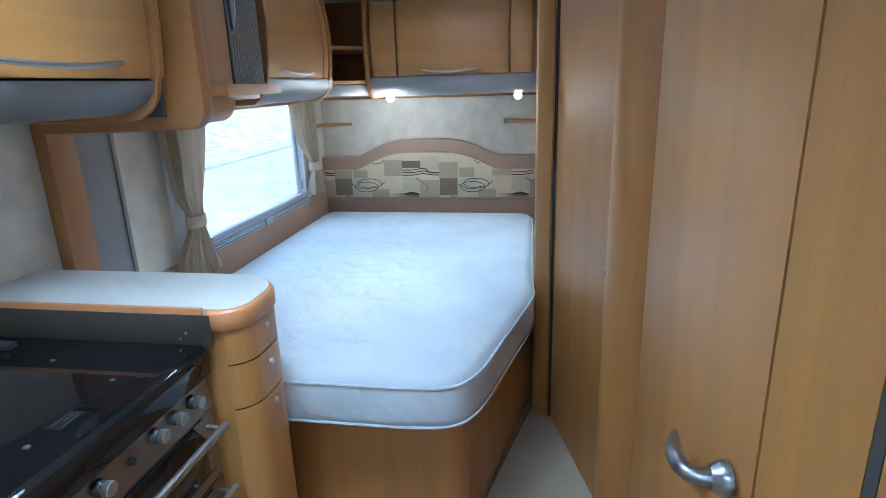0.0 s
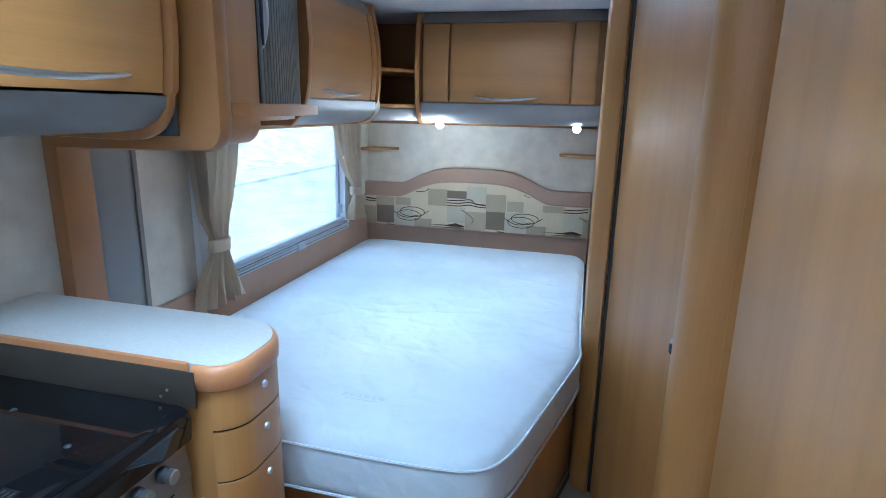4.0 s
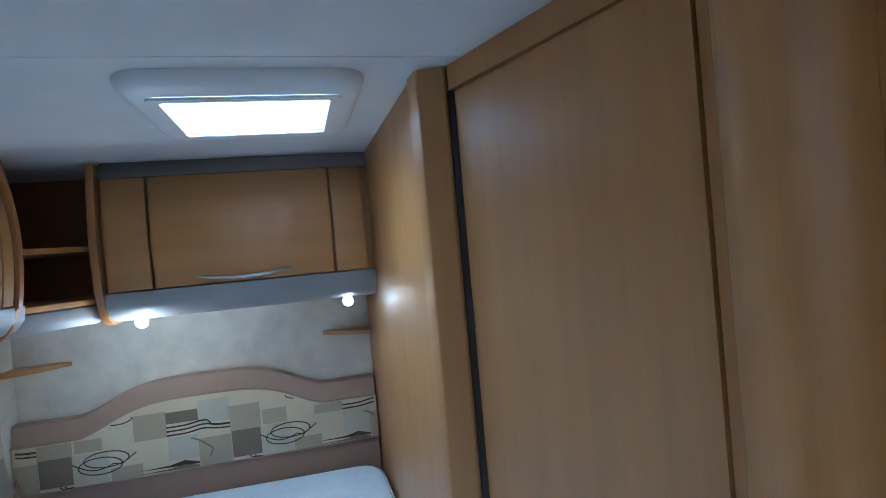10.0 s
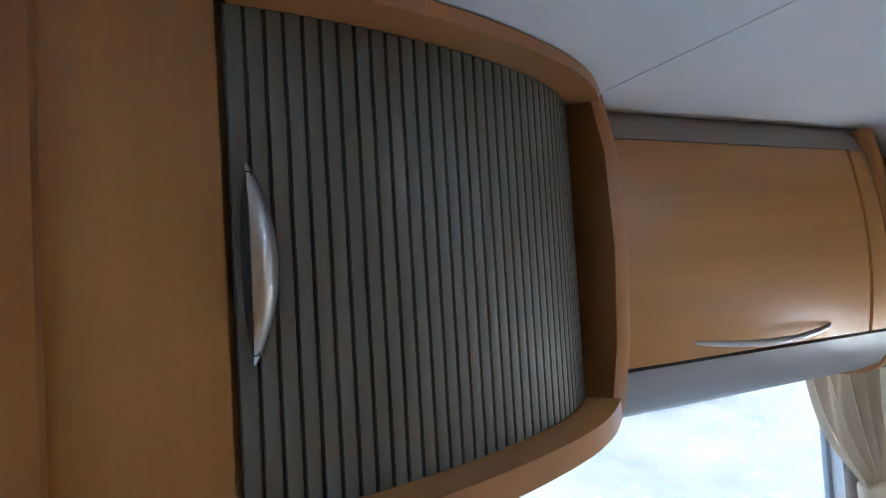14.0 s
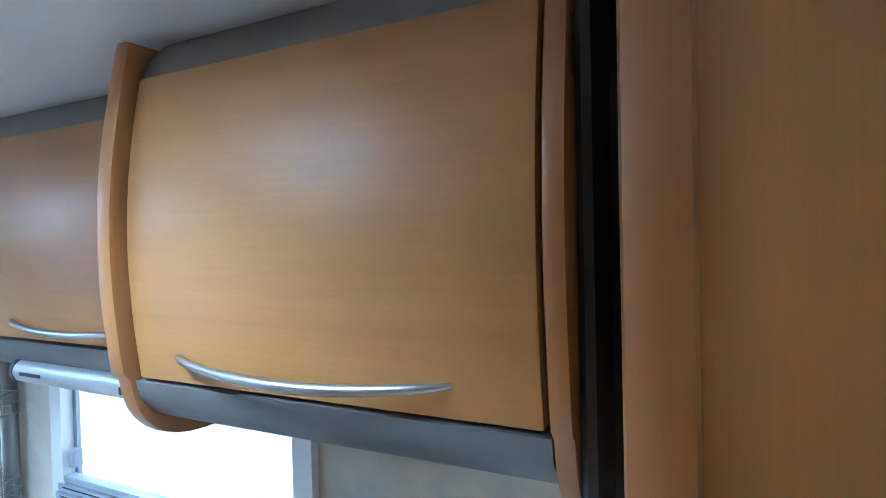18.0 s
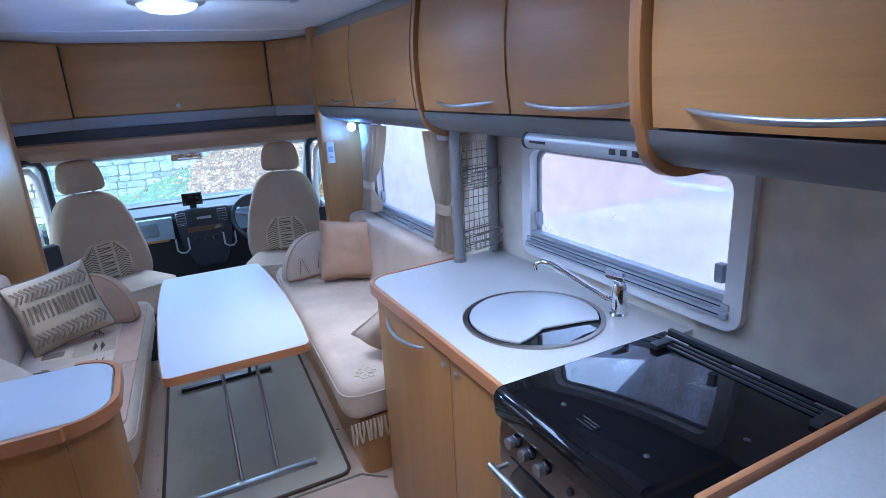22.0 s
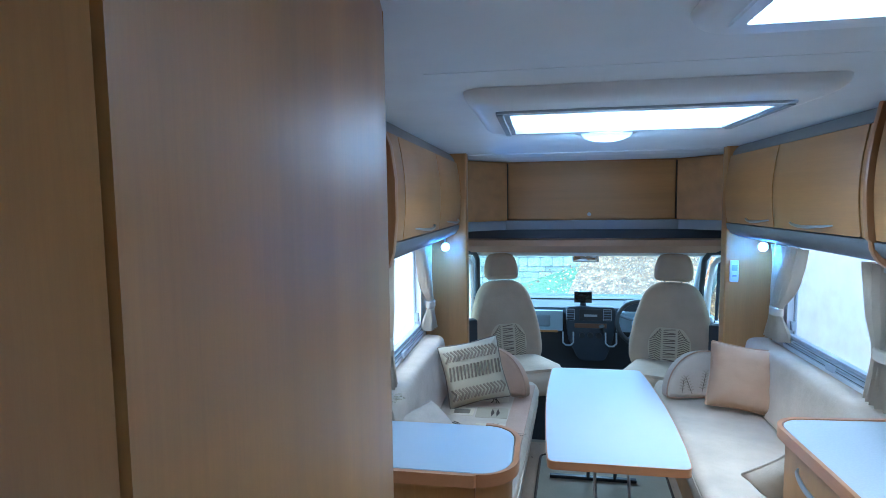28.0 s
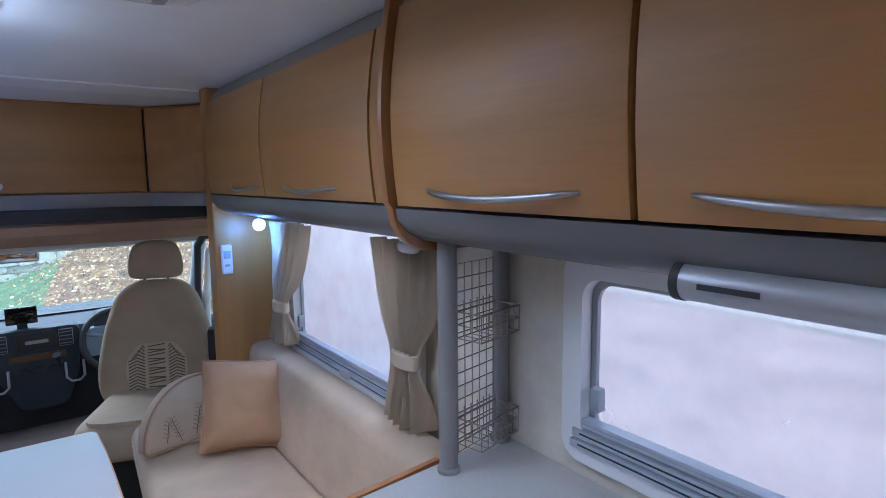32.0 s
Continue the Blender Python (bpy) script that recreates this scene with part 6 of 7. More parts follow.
def cab_seat(cx, cy, turn, sign):
    """A swivelled captain's seat, its front towards the lounge."""
    t = thing("cab_seat", (cx, cy, -0.15), "cream cab seat turned to face the lounge, patterned centre", "seat", "cab seats")
    m = pose(cx, cy, 0, 0, 0, turn)
    here = lambda bm: mapped(bm, lambda v: m @ v)
    part("pedestal", here(box(-0.2, 0.2, -0.25, 0.15, -0.15, 0.22, 0.02)), dark_plastic, t)
    part("seat_cushion", here(mapped(padded(softened([(-0.29, -0.50), (0.29, -0.50), (0.27, 0.16), (-0.27, 0.16)], 0.20, 8), 0.25, 0.415, 0.055, domed=0.02), lambda v: Vector((v.x, v.y, v.z + 0.06 * -v.y)))), seat_suede, t)
    outline = [(-0.23, 0.30), (-0.30, 0.42), (-0.30, 0.56), (-0.265, 0.75), (-0.205, 0.93), (-0.12, 1.005), (0.12, 1.005), (0.205, 0.93), (0.265, 0.75), (0.30, 0.56), (0.30, 0.42), (0.23, 0.30)]
    tilt = lambda v: m @ Vector((v.x, 0.13 + v.z + 0.16 * (v.y - 0.34), v.y))
    part("backrest", mapped(padded(softened(outline, 0.07, 4), -0.07, 0.07, 0.05), tilt), seat_suede, t)
    hr = [(-0.135, 1.012), (-0.145, 1.09), (-0.115, 1.20), (-0.06, 1.222), (0.06, 1.222), (0.115, 1.20), (0.145, 1.09), (0.135, 1.012)]
    part("headrest", mapped(padded(softened(hr, 0.05, 4), -0.045, 0.045, 0.04), tilt), seat_suede, t)
    for x in (-0.06, 0.06):
        part("headrest_post", tube([tilt(Vector((x, 0.96, 0))), tilt(Vector((x, 1.03, 0)))], 0.007, 8), dark_plastic, t)
    # centre panel: slanting bars between two chevron columns
    pnl = part("centre_panel", mapped(padded(softened([(-0.13, 0.385), (-0.155, 0.52), (-0.145, 0.60), (-0.09, 0.675), (0.09, 0.675), (0.145, 0.60), (0.155, 0.52), (0.13, 0.385)], 0.03), -0.0735, -0.069, 0.002), tilt), pale_fabric, t)
    for k in range(17):
        z = 0.392 + 0.0165 * k
        part("bar", tube([tilt(Vector((-0.042, z, -0.0745))), tilt(Vector((0.042, z + (0.010 if k % 3 else -0.004), -0.0745)))], 0.0034, 5), umber_fabric, pnl)
        w = 0.140 - max(0, k - 12) * 0.016
        for s in (-1, 1):
            part("chevron", tube([tilt(Vector((s * 0.060, z - 0.008, -0.0745))), tilt(Vector((s * (0.060 + (w - 0.060) * 0.5), z + 0.010, -0.0745))), tilt(Vector((s * w, z - 0.008, -0.0745)))], 0.0034, 5), umber_fabric, pnl)
    for k in range(5):
        part("seat_bar", here(tube([Vector((-0.09, -0.02 - 0.022 * k, 0.4205 + 0.0013 * k)), Vector((0.05, -0.03 - 0.022 * k, 0.4215 + 0.0013 * k))], 0.003, 5)), grey_fabric, t)
    part("belt_column", here(prism([(sign * 0.27, 0.04), (sign * 0.36, 0.04), (sign * 0.36, 0.12), (sign * 0.27, 0.12)], "z", 0.20, 0.74, 0.015)), dark_plastic, t)
    return t


cab_seat(-0.525, 6.28, 24, -1)
cab_seat(0.605, 6.26, -20, 1)

dash = thing("dashboard", (0.1, 7.0, 0.2), "dark grey dashboard with centre console and glove shelf", "dashboard")
dash_grey = plain("grey_dashboard", (0.19, 0.24, 0.30), 0.55, vary=0.06, grain=220, bump=0.2)
dash_dark = plain("dark_dashboard", (0.045, 0.055, 0.07), 0.6, vary=0.08, grain=220, bump=0.2, spec=0.3)
blue_grey = plain("blue_grey_trim", (0.30, 0.40, 0.50), 0.45, vary=0.05)
part("top_pad", prism([(6.98, 0.60), (6.96, 0.66), (6.99, 0.70), (7.2, 0.735), (7.5, 0.74), (7.5, 0.55)], "x", -0.98, 1.06), dash_dark, dash, "dark dashboard top")
part("lower_dash", prism([(7.02, 0.60), (7.06, 0.10), (7.4, -0.15), (7.5, -0.15), (7.5, 0.6)], "x", -0.98, 1.06), dark_plastic, dash)
part("passenger_shelf", box(-0.60, -0.22, 6.940, 7.0, 0.53, 0.645, 0.03, 4), dash_grey, dash, "blue-grey shelf recess")
part("wood_strip", box(-0.62, -0.16, 6.944, 7.0, 0.485, 0.505, 0.006), wood_x, dash, "wood-effect trim strip")
cons = part("centre_console", prism(softened([(-0.10, 0.72), (0.33, 0.72), (0.31, 0.45), (0.24, 0.24), (0.02, 0.24), (-0.08, 0.45)], 0.05), "y", 6.93, 7.02, 0.015), dash_dark, dash, "dark centre console")
part("radio", box(0.02, 0.21, 6.922, 6.932, 0.60, 0.70, 0.006), dark_plastic, cons)
part("radio_display", box(0.06, 0.17, 6.920, 6.923, 0.635, 0.655, 0.001), grey_plastic, cons)
part("console_wood_strip", box(-0.02, 0.25, 6.922, 6.932, 0.535, 0.575, 0.006), plain("dark_walnut_trim", (0.14, 0.07, 0.035), 0.3), cons)
for x in (-0.055, 0.255):
    vt = part("air_vent", box(x - 0.035, x + 0.035, 6.922, 6.934, 0.60, 0.70, 0.006), rail_grey, cons)
    part("vent_well", box(x - 0.032, x + 0.032, 6.9205, 6.9225, 0.604, 0.696, 0.001), dark_plastic, vt)
    for k in range(4):
        part("vane", box(x - 0.03, x + 0.03, 6.9175, 6.9208, 0.613 + 0.022 * k, 0.619 + 0.022 * k, 0.001), dash_grey, vt)
for x in (0.045, 0.115, 0.185):
    part("heater_knob", lathe([(0.026, 0), (0.024, -0.016), (0.001, -0.018)], (x, 6.932, 0.47), "y", 18), dark_plastic, cons)
for s in (-0.075, 0.285):
    part("cup_holder", tube([(s - 0.045, 6.92, 0.50), (s - 0.045, 6.90, 0.41), (s - 0.02, 6.90, 0.385), (s + 0.02, 6.90, 0.385), (s + 0.045, 6.90, 0.41), (s + 0.045, 6.92, 0.50)], 0.007), rail_grey, cons, "pale cup holder hoop")
part("cowl", box(-0.88, 1.0, 7.20, 7.34, 0.738, 0.746, 0.003), dark_plastic, dash, "black strip below the windscreen")
for x0, x1 in ((-0.70, -0.12), (0.34, 0.98)):
    part("upper_face", prism([(6.952, 0.50), (6.945, 0.60), (6.955, 0.672), (7.0, 0.69), (7.0, 0.50)], "x", x0, x1, 0.004), blue_grey, dash, "blue-grey dashboard face")
part("gear_lever", tube([(0.22, 6.93, 0.50), (0.21, 6.87, 0.53), (0.20, 6.85, 0.57)], 0.012, 10, radii=[0.012, 0.009, 0.024]), dark_plastic, cons)
scr = thing("dash_screen", (0.055, 7.0, 0.73), "small black display standing on the dashboard", "screen")
part("screen", box(-0.02, 0.13, 6.98, 7.0, 0.745, 0.845, 0.005), black_glass, scr)
part("stand", box(0.03, 0.08, 6.985, 7.02, 0.70, 0.746, 0.004), dark_plastic, scr)
wheel = thing("steering_wheel", (0.52, 6.88, 0.6), "dark grey four-spoke steering wheel", "steering wheel")
wm = pose(0.52, 6.88, 0.60, 62, 0, 0)
part("rim", tube([wm @ Vector((0.19 * math.cos(a), 0.19 * math.sin(a), 0)) for a in [6.2832 * i / 32 for i in range(32)]], 0.019, 10, closed=True), dark_plastic, wheel)
part("hub", mapped(lathe([(0.07, -0.03), (0.07, 0.0), (0.05, 0.02), (0.001, 0.025)]), lambda v: wm @ v), blue_grey, wheel)
for a in (20, 160, 235, 305):
    part("spoke", tube([wm @ Vector((0.05 * math.cos(radians(a)), 0.05 * math.sin(radians(a)), 0)), wm @ Vector((0.185 * math.cos(radians(a)), 0.185 * math.sin(radians(a)), 0))], 0.013, 8), dash_grey, wheel)
part("column", tube([wm @ Vector((0, 0, -0.02)), wm @ Vector((0, 0, -0.2))], 0.05, 12), dark_plastic, wheel)
part("binnacle", mapped(prism(softened([(-0.17, 0.62), (0.17, 0.62), (0.15, 0.76), (-0.15, 0.76)], 0.05), "y", 6.97, 7.1, 0.01), lambda v: v + Vector((0.56, 0, 0))), dash_dark, wheel)

ws = thing("windscreen", (0.08, 7.1, 0.75), "wide curved windscreen with white surround", "windscreen", kind="structure")
glass = part("pane", prism([(7.36, 0.735), (7.365, 0.74), (6.72, 1.26), (6.715, 1.255)], "x", -0.90, 1.06), windscreen_pane, ws, "clear glass")
glass.visible_shadow = False
part("header_rail", prism([(6.60, 1.20), (6.72, 1.18), (6.74, 1.30), (6.60, 1.30)], "x", -1.0, 1.14), white_plastic, ws, "pale header lining")
for s, x in ((-1, -0.93), (1, 1.06)):
    part("pillar_trim", tube([(x, 7.34, 0.70), (x - s * 0.03, 7.05, 0.96), (x - s * 0.07, 6.72, 1.24), (x - s * 0.06, 6.45, 1.29)], 0.04, 10), rail_grey, ws)
    k = lambda v: (v[0] if s > 0 else -(v[0] - 0.12), v[1], v[2])
    part("door_seal", tube([k(v) for v in [(0.985, 6.88, 0.60), (0.96, 6.74, 0.93), (0.95, 6.64, 1.16), (0.968, 6.56, 1.222), (1.0, 6.45, 1.24), (1.05, 6.15, 1.24)]], 0.021, 10), dark_plastic, ws, "thick black door seal")
    part("door_surround", tube([k(v) for v in [(1.03, 6.84, 0.60), (1.008, 6.70, 0.93), (1.0, 6.60, 1.12), (1.015, 6.52, 1.176), (1.045, 6.42, 1.192), (1.075, 6.15, 1.192)]], 0.019, 10), white_plastic, ws, "white door surround")
mir = thing("rear_view_mirror", (0.06, 6.78, 1.20), "grey rear-view mirror below the header", "mirror")
part("housing", box(-0.05, 0.165, 6.74, 6.77, 1.128, 1.196, 0.014, 3), grey_plastic, mir)
part("mirror_glass", box(-0.042, 0.157, 6.737, 6.741, 1.135, 1.189, 0.001), chrome, mir)
part("stalk", tube([(0.06, 6.76, 1.19), (0.06, 6.74, 1.24)], 0.012), grey_plastic, mir)
part("sensor_cover", box(0.0, 0.12, 6.66, 6.76, 1.20, 1.235, 0.01), white_plastic, mir)
for s, x in ((-1, -1.05), (1, 1.10)):
    dr = thing("cab_door", (x, 6.5, 0.0), "cab door with window and grey lining", "door")
    part("panel", box(min(x, x + s * 0.05), max(x, x + s * 0.05), 5.75, 7.4, -0.15, 0.62, 0.01), blue_grey, dr)
    part("upper_frame", ring([(5.75, 0.60), (7.42, 0.60), (6.75, 1.32), (5.75, 1.34)], [(6.12, 0.64), (7.25, 0.64), (6.68, 1.24), (6.12, 1.26)], "x", x, x + s * 0.04), white_plastic, dr)
    g = part("glass", prism([(6.12, 0.64), (7.25, 0.64), (6.68, 1.24), (6.12, 1.26)], "x", x + s * 0.015, x + s * 0.02), windscreen_pane, dr)
    g.visible_shadow = False
    part("quarter_bar", tube([(x + s * 0.01, 6.86, 0.62), (x + s * 0.01, 6.80, 1.14)], 0.014, 8), dark_plastic, dr)
    part("door_mirror", box(x + s * 0.10 if s > 0 else x - 0.30, x + 0.30 if s > 0 else x - 0.10, 7.02, 7.10, 0.72, 1.05, 0.04, 4), dark_plastic, dr)
    part("grab_handle", tube([(x - s * 0.01, 6.5, 0.45), (x - s * 0.05, 6.5, 0.50), (x - s * 0.05, 6.8, 0.52), (x - s * 0.01, 6.8, 0.47)], 0.014), grey_plastic, dr)
solid("cab_roof", box(-1.15, 1.15, 5.7, 7.0, 1.94, 2.0, 0), white_plastic, "roof above the cab", "roof", kind="structure")
solid("cab_front_wall", box(-1.1, 1.15, 6.55, 6.9, 1.295, 1.94, 0), white_plastic, "inner front of the overcab", "wall", kind="structure")


# ---- outside ----
gn = Nodes("wet_tarmac_with_leaves")
leafy = gn.ramp(gn.noise(5.5, detail=6, rough=0.7), (0.60, (0, 0, 0)), (0.66, (1, 1, 1)))
gcol = gn.mix(leafy, gn.ramp(gn.noise(0.9, detail=6), (0.3, (0.12, 0.105, 0.095)), (0.7, (0.27, 0.235, 0.21))), gn.ramp(gn.noise(31), (0.4, (0.16, 0.075, 0.03)), (0.6, (0.46, 0.27, 0.13))))
gn.bump(gn.noise(40), 0.4, 0.01)
ground_mat = gn.finish(gcol, 0.5)
solid("ground", prism([(-400, -400), (400, -400), (400, 400), (-400, 400)], "z", -0.95, -0.85), ground_mat, "wet grey tarmac strewn with fallen leaves", "ground", kind="structure", smooth=False)
bn = Nodes("fallen_leaves")
bcol = bn.ramp(bn.noise(5.0, detail=8, rough=0.85), (0.33, (0.05, 0.06, 0.02)), (0.43, (0.14, 0.075, 0.03)), (0.52, (0.24, 0.13, 0.055)), (0.6, (0.35, 0.23, 0.12)), (0.7, (0.50, 0.40, 0.28)))
bn.bump(bn.noise(14, detail=6), 1.0, 0.05)
LEAF = bn.finish(bcol, 0.8)
gr = Nodes("rough_grass")
gcol2 = gr.ramp(gr.noise(4.0, detail=8, rough=0.8), (0.30, (0.03, 0.075, 0.03)), (0.5, (0.07, 0.155, 0.06)), (0.64, (0.15, 0.23, 0.09)), (0.76, (0.30, 0.24, 0.13)))
gr.bump(gr.noise(16, detail=6), 1.0, 0.05)
GRASS = gr.finish(gcol2, 0.9)


def rise(y):
    return -0.84 + 3.44 * (max(0.0, y - 10.7) / 15) ** 0.9


def tilt_up(x, y):
    return max(-0.55, min(0.45, 0.33 * (x + 1.17) - 0.36)) * max(0.0, min(1.0, (y - 10.8) / 3))


def bank(name, left, x1, y0, y1, material, label, lift, tip=lambda x, y: 0.0):
    bm = bmesh.new()
    n = 40
    rows = []
    for j in range(n + 1):
        y = y0 + (y1 - y0) * j / n
        x0 = left(y)
        rows.append([bm.verts.new((x0 + (x1 - x0) * i / n, y, rise(y) + lift + tip(x0 + (x1 - x0) * i / n, y) + 0.10 * noise.noise((i * 0.5, j * 0.5, 3.1)) * min(1, 4 * i / n if lift > 0 else 1))) for i in range(n + 1)])
    for a, b in zip(rows, rows[1:]):
        for i in range(n):
            bm.faces.new((a[i], a[i + 1], b[i + 1], b[i]))
    r = bmesh.ops.extrude_face_region(bm, geom=bm.faces[:])
    for v in r["geom"]:
        if isinstance(v, bmesh.types.BMVert):
            v.co.z = -1.2
    solid(name, bm, material, label, "ground", kind="structure")


bank("grass_bank", lambda y: -10.0, 3.0, 10.0, 16.0, GRASS, "rough grass bank below the stone wall", -0.05, tilt_up)
bank("leaf_bank", lambda y: 0.29 + 0.26 * (y - 13) + 0.28 * noise.noise((y * 1.7, 0.3, 0.0)), 12.0, 10.0, 30.0, LEAF, "bank covered with fallen orange leaves", 0.02, tilt_up)
wall = thing("stone_wall", (-2.0, 14.3, 0.0), "old pale dry-stone wall behind the grass", "wall")
joint_mat = plain("grey_stone_joints", (0.22, 0.245, 0.225), 0.95, vary=0.3, scale=3.0)
sn = Nodes("lichened_stone")
each = sn.node("ShaderNodeObjectInfo").outputs["Random"]
shade = sn.ramp(each, (0.0, (0.27, 0.30, 0.27)), (0.5, (0.38, 0.41, 0.38)), (1.0, (0.50, 0.52, 0.49)))
scol = sn.mix(sn.ramp(sn.noise(6.0, detail=6), (0.45, (0, 0, 0)), (0.68, (0.7, 0.7, 0.7))), shade, (0.20, 0.27, 0.16))
sn.bump(sn.noise(30), 0.7, 0.01)
stone_mat = sn.finish(scol, 0.9)
part("core", prism([(-8.0, -0.9), (1.7, -0.9), (1.7, 2.6), (-8.0, 2.6)], "y", 14.32, 14.7), joint_mat, wall)
rs = random.Random(7)
z = -0.75
while z < 2.4:
    h = rs.uniform(0.11, 0.20)
    x = -3.6 + rs.uniform(0, 0.2)
    while x < 1.5:
        w = rs.uniform(0.14, 0.40)
        dz = rs.uniform(-0.014, 0.014)
        o = [(x + 0.010, z + 0.012 + dz), (x + w * 0.5, z + 0.006), (x + w - 0.010, z + 0.012 - dz), (x + w - 0.008, z + h - 0.014 - dz), (x + w * rs.uniform(0.3, 0.7), z + h - 0.004), (x + 0.010, z + h - 0.014 + dz)]
        part("stone", prism(softened(o, 0.03, 2), "y", 14.26 + rs.uniform(0, 0.04), 14.35), stone_mat, wall, smooth=False)
        x += w
    z += h
# loose fallen leaves on both banks
fl = Nodes("loose_leaves")
fl_mat = fl.finish(fl.ramp(fl.node("ShaderNodeNewGeometry").outputs["Random Per Island"], (0.0, (0.13, 0.06, 0.025)), (0.35, (0.33, 0.15, 0.05)), (0.65, (0.50, 0.30, 0.13)), (1.0, (0.62, 0.50, 0.33))), 0.8)
rl = random.Random(19)
verts, faces = [], []
while len(faces) < 15000:
    y = rl.uniform(10.8, 20.0)
    x = rl.uniform(-4.0, 5.5)
    edge = 0.29 + 0.26 * (y - 13)
    if x < edge and rl.random() > 0.10 + 0.5 * math.exp(-((edge - x) / 0.35) ** 2):
        continue
    grassy = x < edge
    z = rise(y) + tilt_up(x, y) + 0.08 + rl.uniform(0, 0.04)
    if grassy and y > 14.2:
        continue
    u = Vector((rl.gauss(0, 1), rl.gauss(0, 1), rl.gauss(0, 0.5))).normalized()
    v = u.orthogonal().normalized()
    r = rl.uniform(0.016, 0.040)
    c = Vector((x, y, z))
    i = len(verts)
    verts += [tuple(c - u * r), tuple(c - v * r * 0.6), tuple(c + u * r), tuple(c + v * r * 0.6)]
    faces.append((i, i + 1, i + 2, i + 3))
me = bpy.data.meshes.new("fallen_leaves")
me.from_pydata(verts, [], faces)
me.materials.append(fl_mat)
tagged(new("fallen_leaves", me), "scattered orange and brown leaves on the banks", "leaves", kind="stuff")
# parked white van seen through the bed window
van = thing("parked_van", (9.2, -6.1, -0.85), "small white panel van parked on the leafy yard", "van")
VAN = Vector((0.8, 1.3, 0))
shift = lambda bm: mapped(bm, lambda p: p + VAN)
van_white = plain("white_van_paint", (0.62, 0.63, 0.64), 0.3, vary=0.03)
part("body", shift(prism(softened([(6.3, -0.50), (6.25, 0.25), (6.45, 0.90), (6.6, 0.97), (9.0, 1.02), (9.5, 0.92), (10.0, 0.35), (10.7, 0.20), (10.85, -0.50)], 0.12), "y", -8.3, -6.62, 0.05)), van_white, van)
part("side_strip", shift(box(6.4, 10.6, -6.625, -6.60, -0.02, 0.06, 0.004)), grey_plastic, van)
part("sill", shift(box(6.35, 10.7, -6.63, -6.605, -0.52, -0.40, 0.004)), grey_plastic, van)
part("rear_lamp", shift(box(6.28, 6.40, -6.63, -6.605, 0.30, 0.60, 0.006)), plain("red_lamp", (0.4, 0.03, 0.02), 0.2), van)
part("window", shift(prism([(9.0, 0.42), (9.72, 0.42), (9.42, 0.82), (9.0, 0.85)], "y", -6.64, -6.60)), black_glass, van)
for x in (7.1, 9.9):
    w = part("wheel", shift(lathe([(0.31, 0), (0.31, 0.2), (0.22, 0.21), (0.001, 0.21)], (x, -6.82, -0.54), "y")), dark_plastic, van)
    part("hub", shift(lathe([(0.19, 0), (0.17, 0.02), (0.001, 0.03)], (x, -6.61, -0.54), "y")), grey_plastic, w)
solid("road_kerb", prism([(9.6, -0.86), (9.6, -0.76), (9.75, -0.74), (9.9, -0.74), (9.9, -0.86)], "y", -30, 14, 0.01), joint_mat, "low stone kerb along the yard", "kerb", kind="structure", smooth=False)
hedge_mat = Nodes("leaf_litter_under_trees")
hcol = hedge_mat.ramp(hedge_mat.noise(2.2, detail=7, rough=0.75), (0.35, (0.05, 0.06, 0.03)), (0.5, (0.22, 0.17, 0.09)), (0.58, (0.45, 0.22, 0.07)), (0.72, (0.30, 0.28, 0.20)))
hedge_mat.bump(hedge_mat.noise(9, detail=6), 0.9, 0.1)
solid("hedge_bank", prism([(11.5, -0.86), (14, -0.4), (18, 1.2), (30, 3.0), (30, -0.86)], "y", -40, 14), hedge_mat.finish(hcol, 0.9), "far bank of leaf litter and scrub beyond the yard", "ground", kind="structure", smooth=False)
solid("hedge_bank", prism([(-9, -0.86), (-12, 0.6), (-30, 2.4), (-30, -0.86)], "y", -40, 14), hedge_mat.mat, "bank of leaf litter and scrub beside the vehicle", "ground", kind="structure", smooth=False)


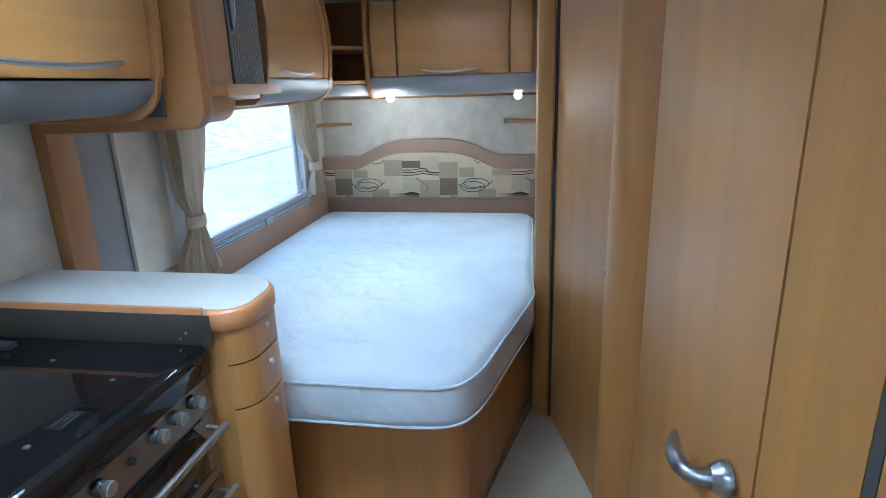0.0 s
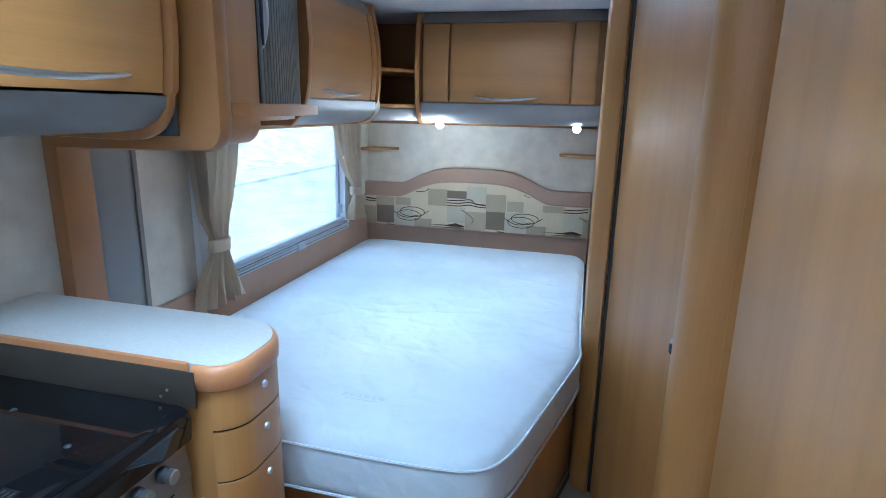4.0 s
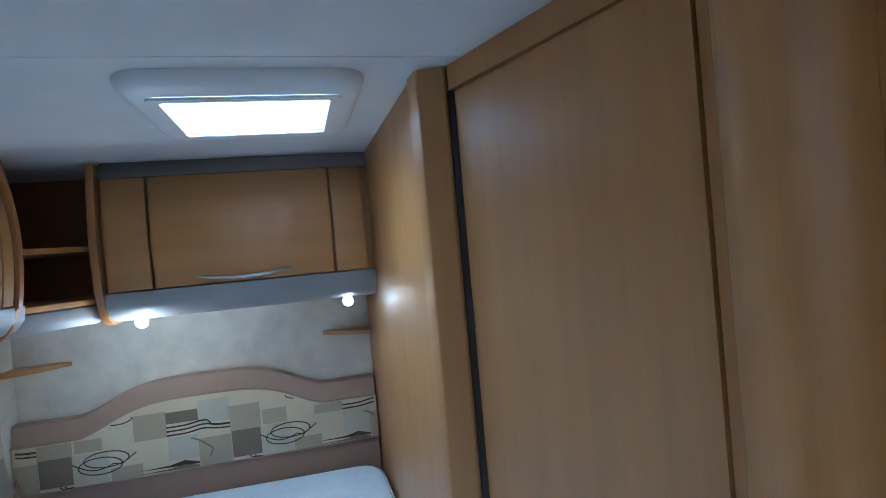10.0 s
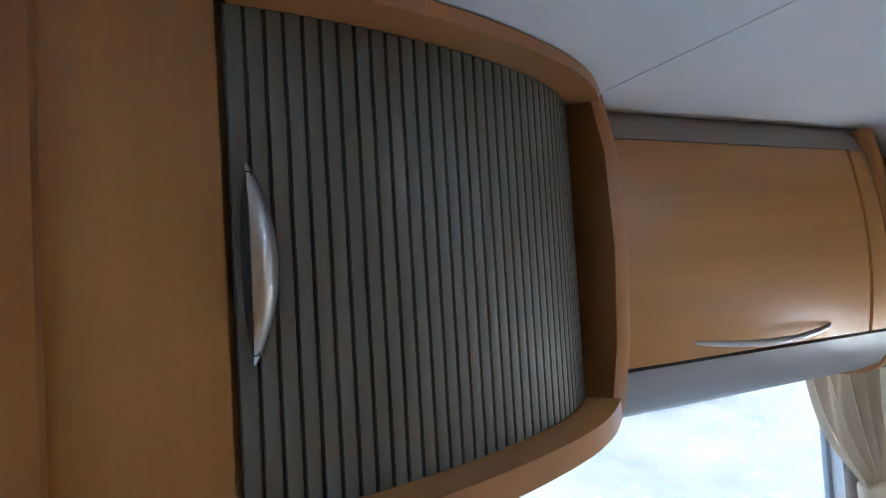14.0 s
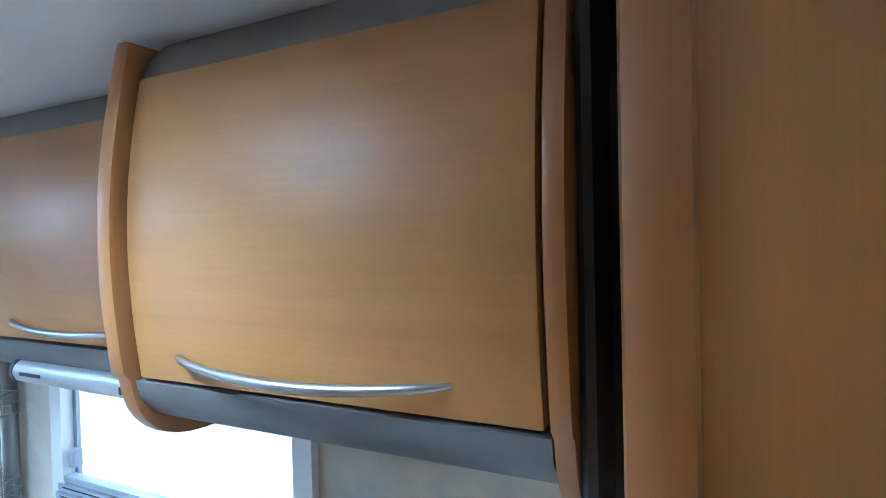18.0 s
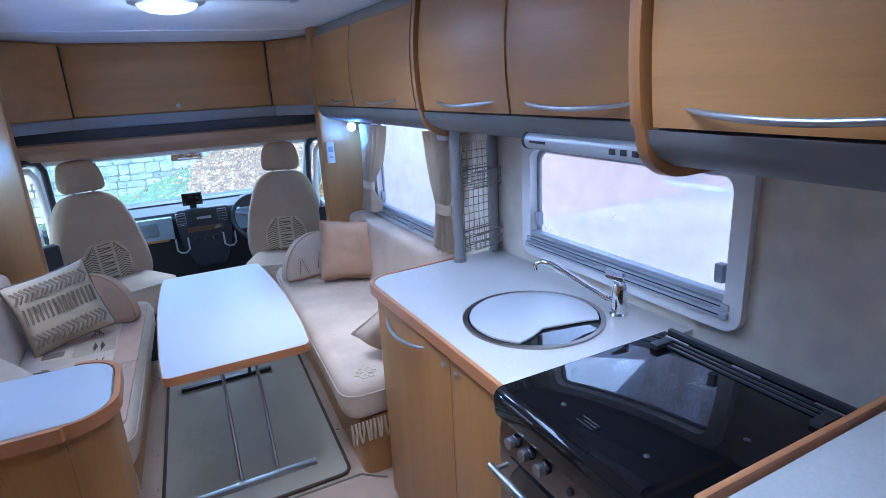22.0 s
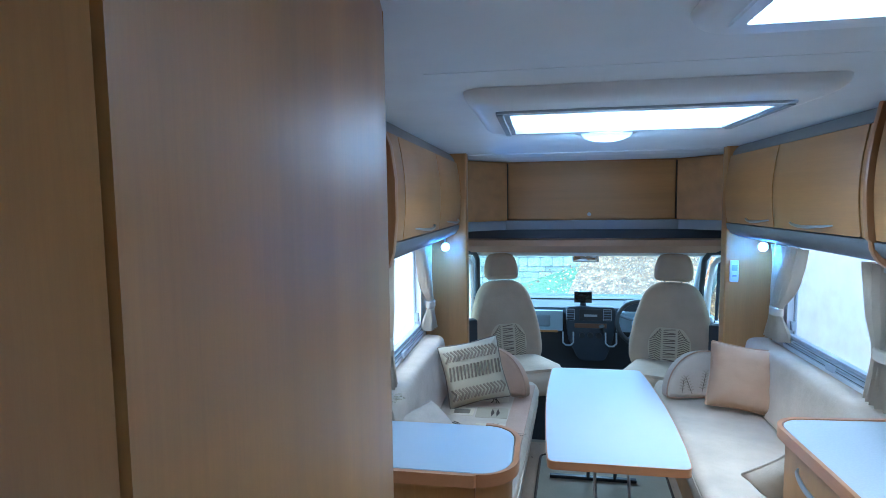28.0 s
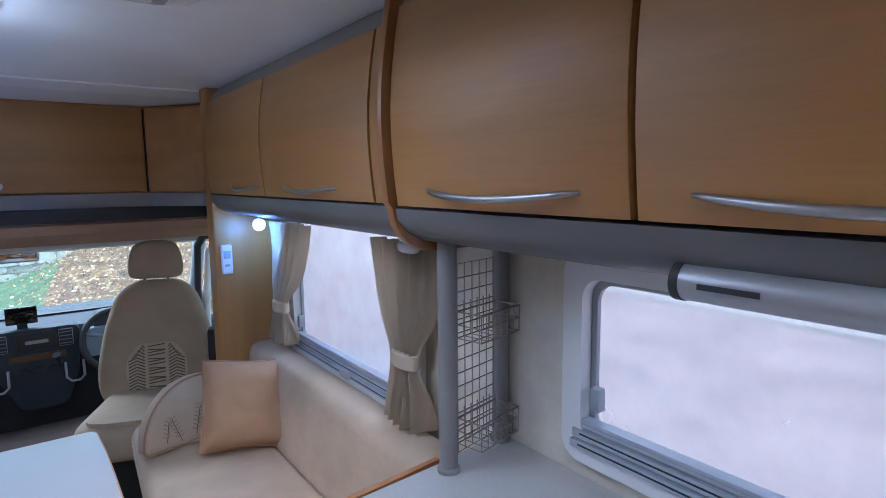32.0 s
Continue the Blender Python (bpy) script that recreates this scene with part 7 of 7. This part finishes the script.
def tree(at, height, seed, label):
    rt = random.Random(seed)
    t = thing("tree", at, label, "tree", "trees beyond the yard")
    base = Vector(at)
    bend = [base + Vector((rt.uniform(-0.15, 0.15) * k, rt.uniform(-0.15, 0.15) * k, height * k / 6)) for k in range(7)]
    bark = plain("tree_bark", (0.12, 0.10, 0.08), 0.9, vary=0.3, scale=3, grain=20, bump=0.8)
    part("trunk", tube(bend, 0.2, 10, radii=[0.26, 0.21, 0.18, 0.15, 0.11, 0.07, 0.03]), bark, t)
    verts, faces = [], []
    for k in range(34):
        s = rt.uniform(0.25, 0.98)
        p = bend[int(s * 6)].lerp(bend[min(6, int(s * 6) + 1)], s * 6 % 1)
        a, n = rt.uniform(0, 6.28), rt.uniform(0.9, 2.6) * (1.25 - s)
        tip = p + Vector((math.cos(a) * n, math.sin(a) * n, rt.uniform(0.3, 1.2)))
        part("limb", tube([p, p.lerp(tip, 0.5) + Vector((0, 0, 0.12)), tip], 0.04, 6, radii=[0.06, 0.04, 0.012]), bark, t)
        for q in range(24):
            c = p.lerp(tip, rt.uniform(0.3, 1.15)) + Vector((rt.gauss(0, 0.38), rt.gauss(0, 0.38), rt.gauss(0, 0.30)))
            u = Vector((rt.gauss(0, 1), rt.gauss(0, 1), rt.gauss(0, 1))).normalized()
            v = u.orthogonal().normalized()
            r = rt.uniform(0.05, 0.11)
            i = len(verts)
            verts += [c - u * r, c - v * r * 0.6, c + u * r, c + v * r * 0.6]
            faces.append((i, i + 1, i + 2, i + 3))
    me = bpy.data.meshes.new("crown")
    me.from_pydata([tuple(v - base) for v in verts], [], faces)
    me.materials.append(leaf_mat)
    crown = new("crown", me)
    crown.parent = t


ln = Nodes("autumn_leaves")
leaf_mat = ln.finish(ln.ramp(ln.noise(1.5, detail=6), (0.35, (0.10, 0.12, 0.04)), (0.55, (0.26, 0.19, 0.06)), (0.7, (0.36, 0.17, 0.05))), 0.7)
for k, (x, y, h) in enumerate(((10.0, 10.4, 10.5), (10.8, 13.0, 11.0), (9.8, 15.6, 11.5), (12.5, 8.6, 11.0))):
    tree((x, y, -0.86), h, 11 + k, "tall tree with thinning autumn leaves beyond the yard")


def bare_tree(at, height, seed):
    """A leafless tree: trunk, limbs and one spray of fine twigs."""
    rt = random.Random(seed)
    t = thing("tree", at, "tall bare winter tree beyond the kitchen side", "tree", "bare trees beyond the kitchen side")
    base = Vector(at)
    bark = plain("grey_bark", (0.10, 0.09, 0.08), 0.9, vary=0.3, scale=3, grain=20, bump=0.8)
    bend = [base + Vector((rt.uniform(-0.2, 0.2) * k, rt.uniform(-0.2, 0.2) * k, height * k / 6)) for k in range(7)]
    part("trunk", tube(bend, 0.2, 10, radii=[0.30, 0.25, 0.21, 0.17, 0.12, 0.08, 0.03]), bark, t)
    verts, faces = [], []
    for k in range(20):
        s = rt.uniform(0.3, 0.97)
        p = bend[int(s * 6)].lerp(bend[min(6, int(s * 6) + 1)], s * 6 % 1)
        a, n = rt.uniform(0, 6.28), rt.uniform(2.0, 4.2) * (1.25 - s)
        tip = p + Vector((math.cos(a) * n, math.sin(a) * n, rt.uniform(0.8, 2.4)))
        part("limb", tube([p, p.lerp(tip, 0.5) + Vector((0, 0, -0.15)), tip], 0.04, 6, radii=[0.09, 0.05, 0.015]), bark, t)
        for q in range(40):
            c = p.lerp(tip, rt.uniform(0.2, 1.0))
            d = (tip - p).normalized()
            for g in range(5):
                d = (d + Vector((rt.gauss(0, 0.5), rt.gauss(0, 0.5), rt.gauss(0.1, 0.4)))).normalized()
                e = c + d * rt.uniform(0.25, 0.55)
                w = 0.020 - 0.003 * g
                u = d.orthogonal().normalized() * w
                v = d.cross(u)
                i = len(verts)
                verts += [c + u, c - u * 0.5 + v * 0.87, c - u * 0.5 - v * 0.87, e]
                faces += [(i, i + 1, i + 3), (i + 1, i + 2, i + 3), (i + 2, i, i + 3)]
                c = e
    me = bpy.data.meshes.new("twigs")
    me.from_pydata([tuple(v - base) for v in verts], [], faces)
    me.materials.append(bark)
    twigs = new("twigs", me)
    twigs.parent = t


for k, (x, y, h) in enumerate(((13.5, 12.5, 15.0), (14.5, 9.6, 15.5), (13.8, 7.2, 14.5), (15.0, 15.5, 15.0))):
    bare_tree((x, y, -0.86), h, 41 + k)
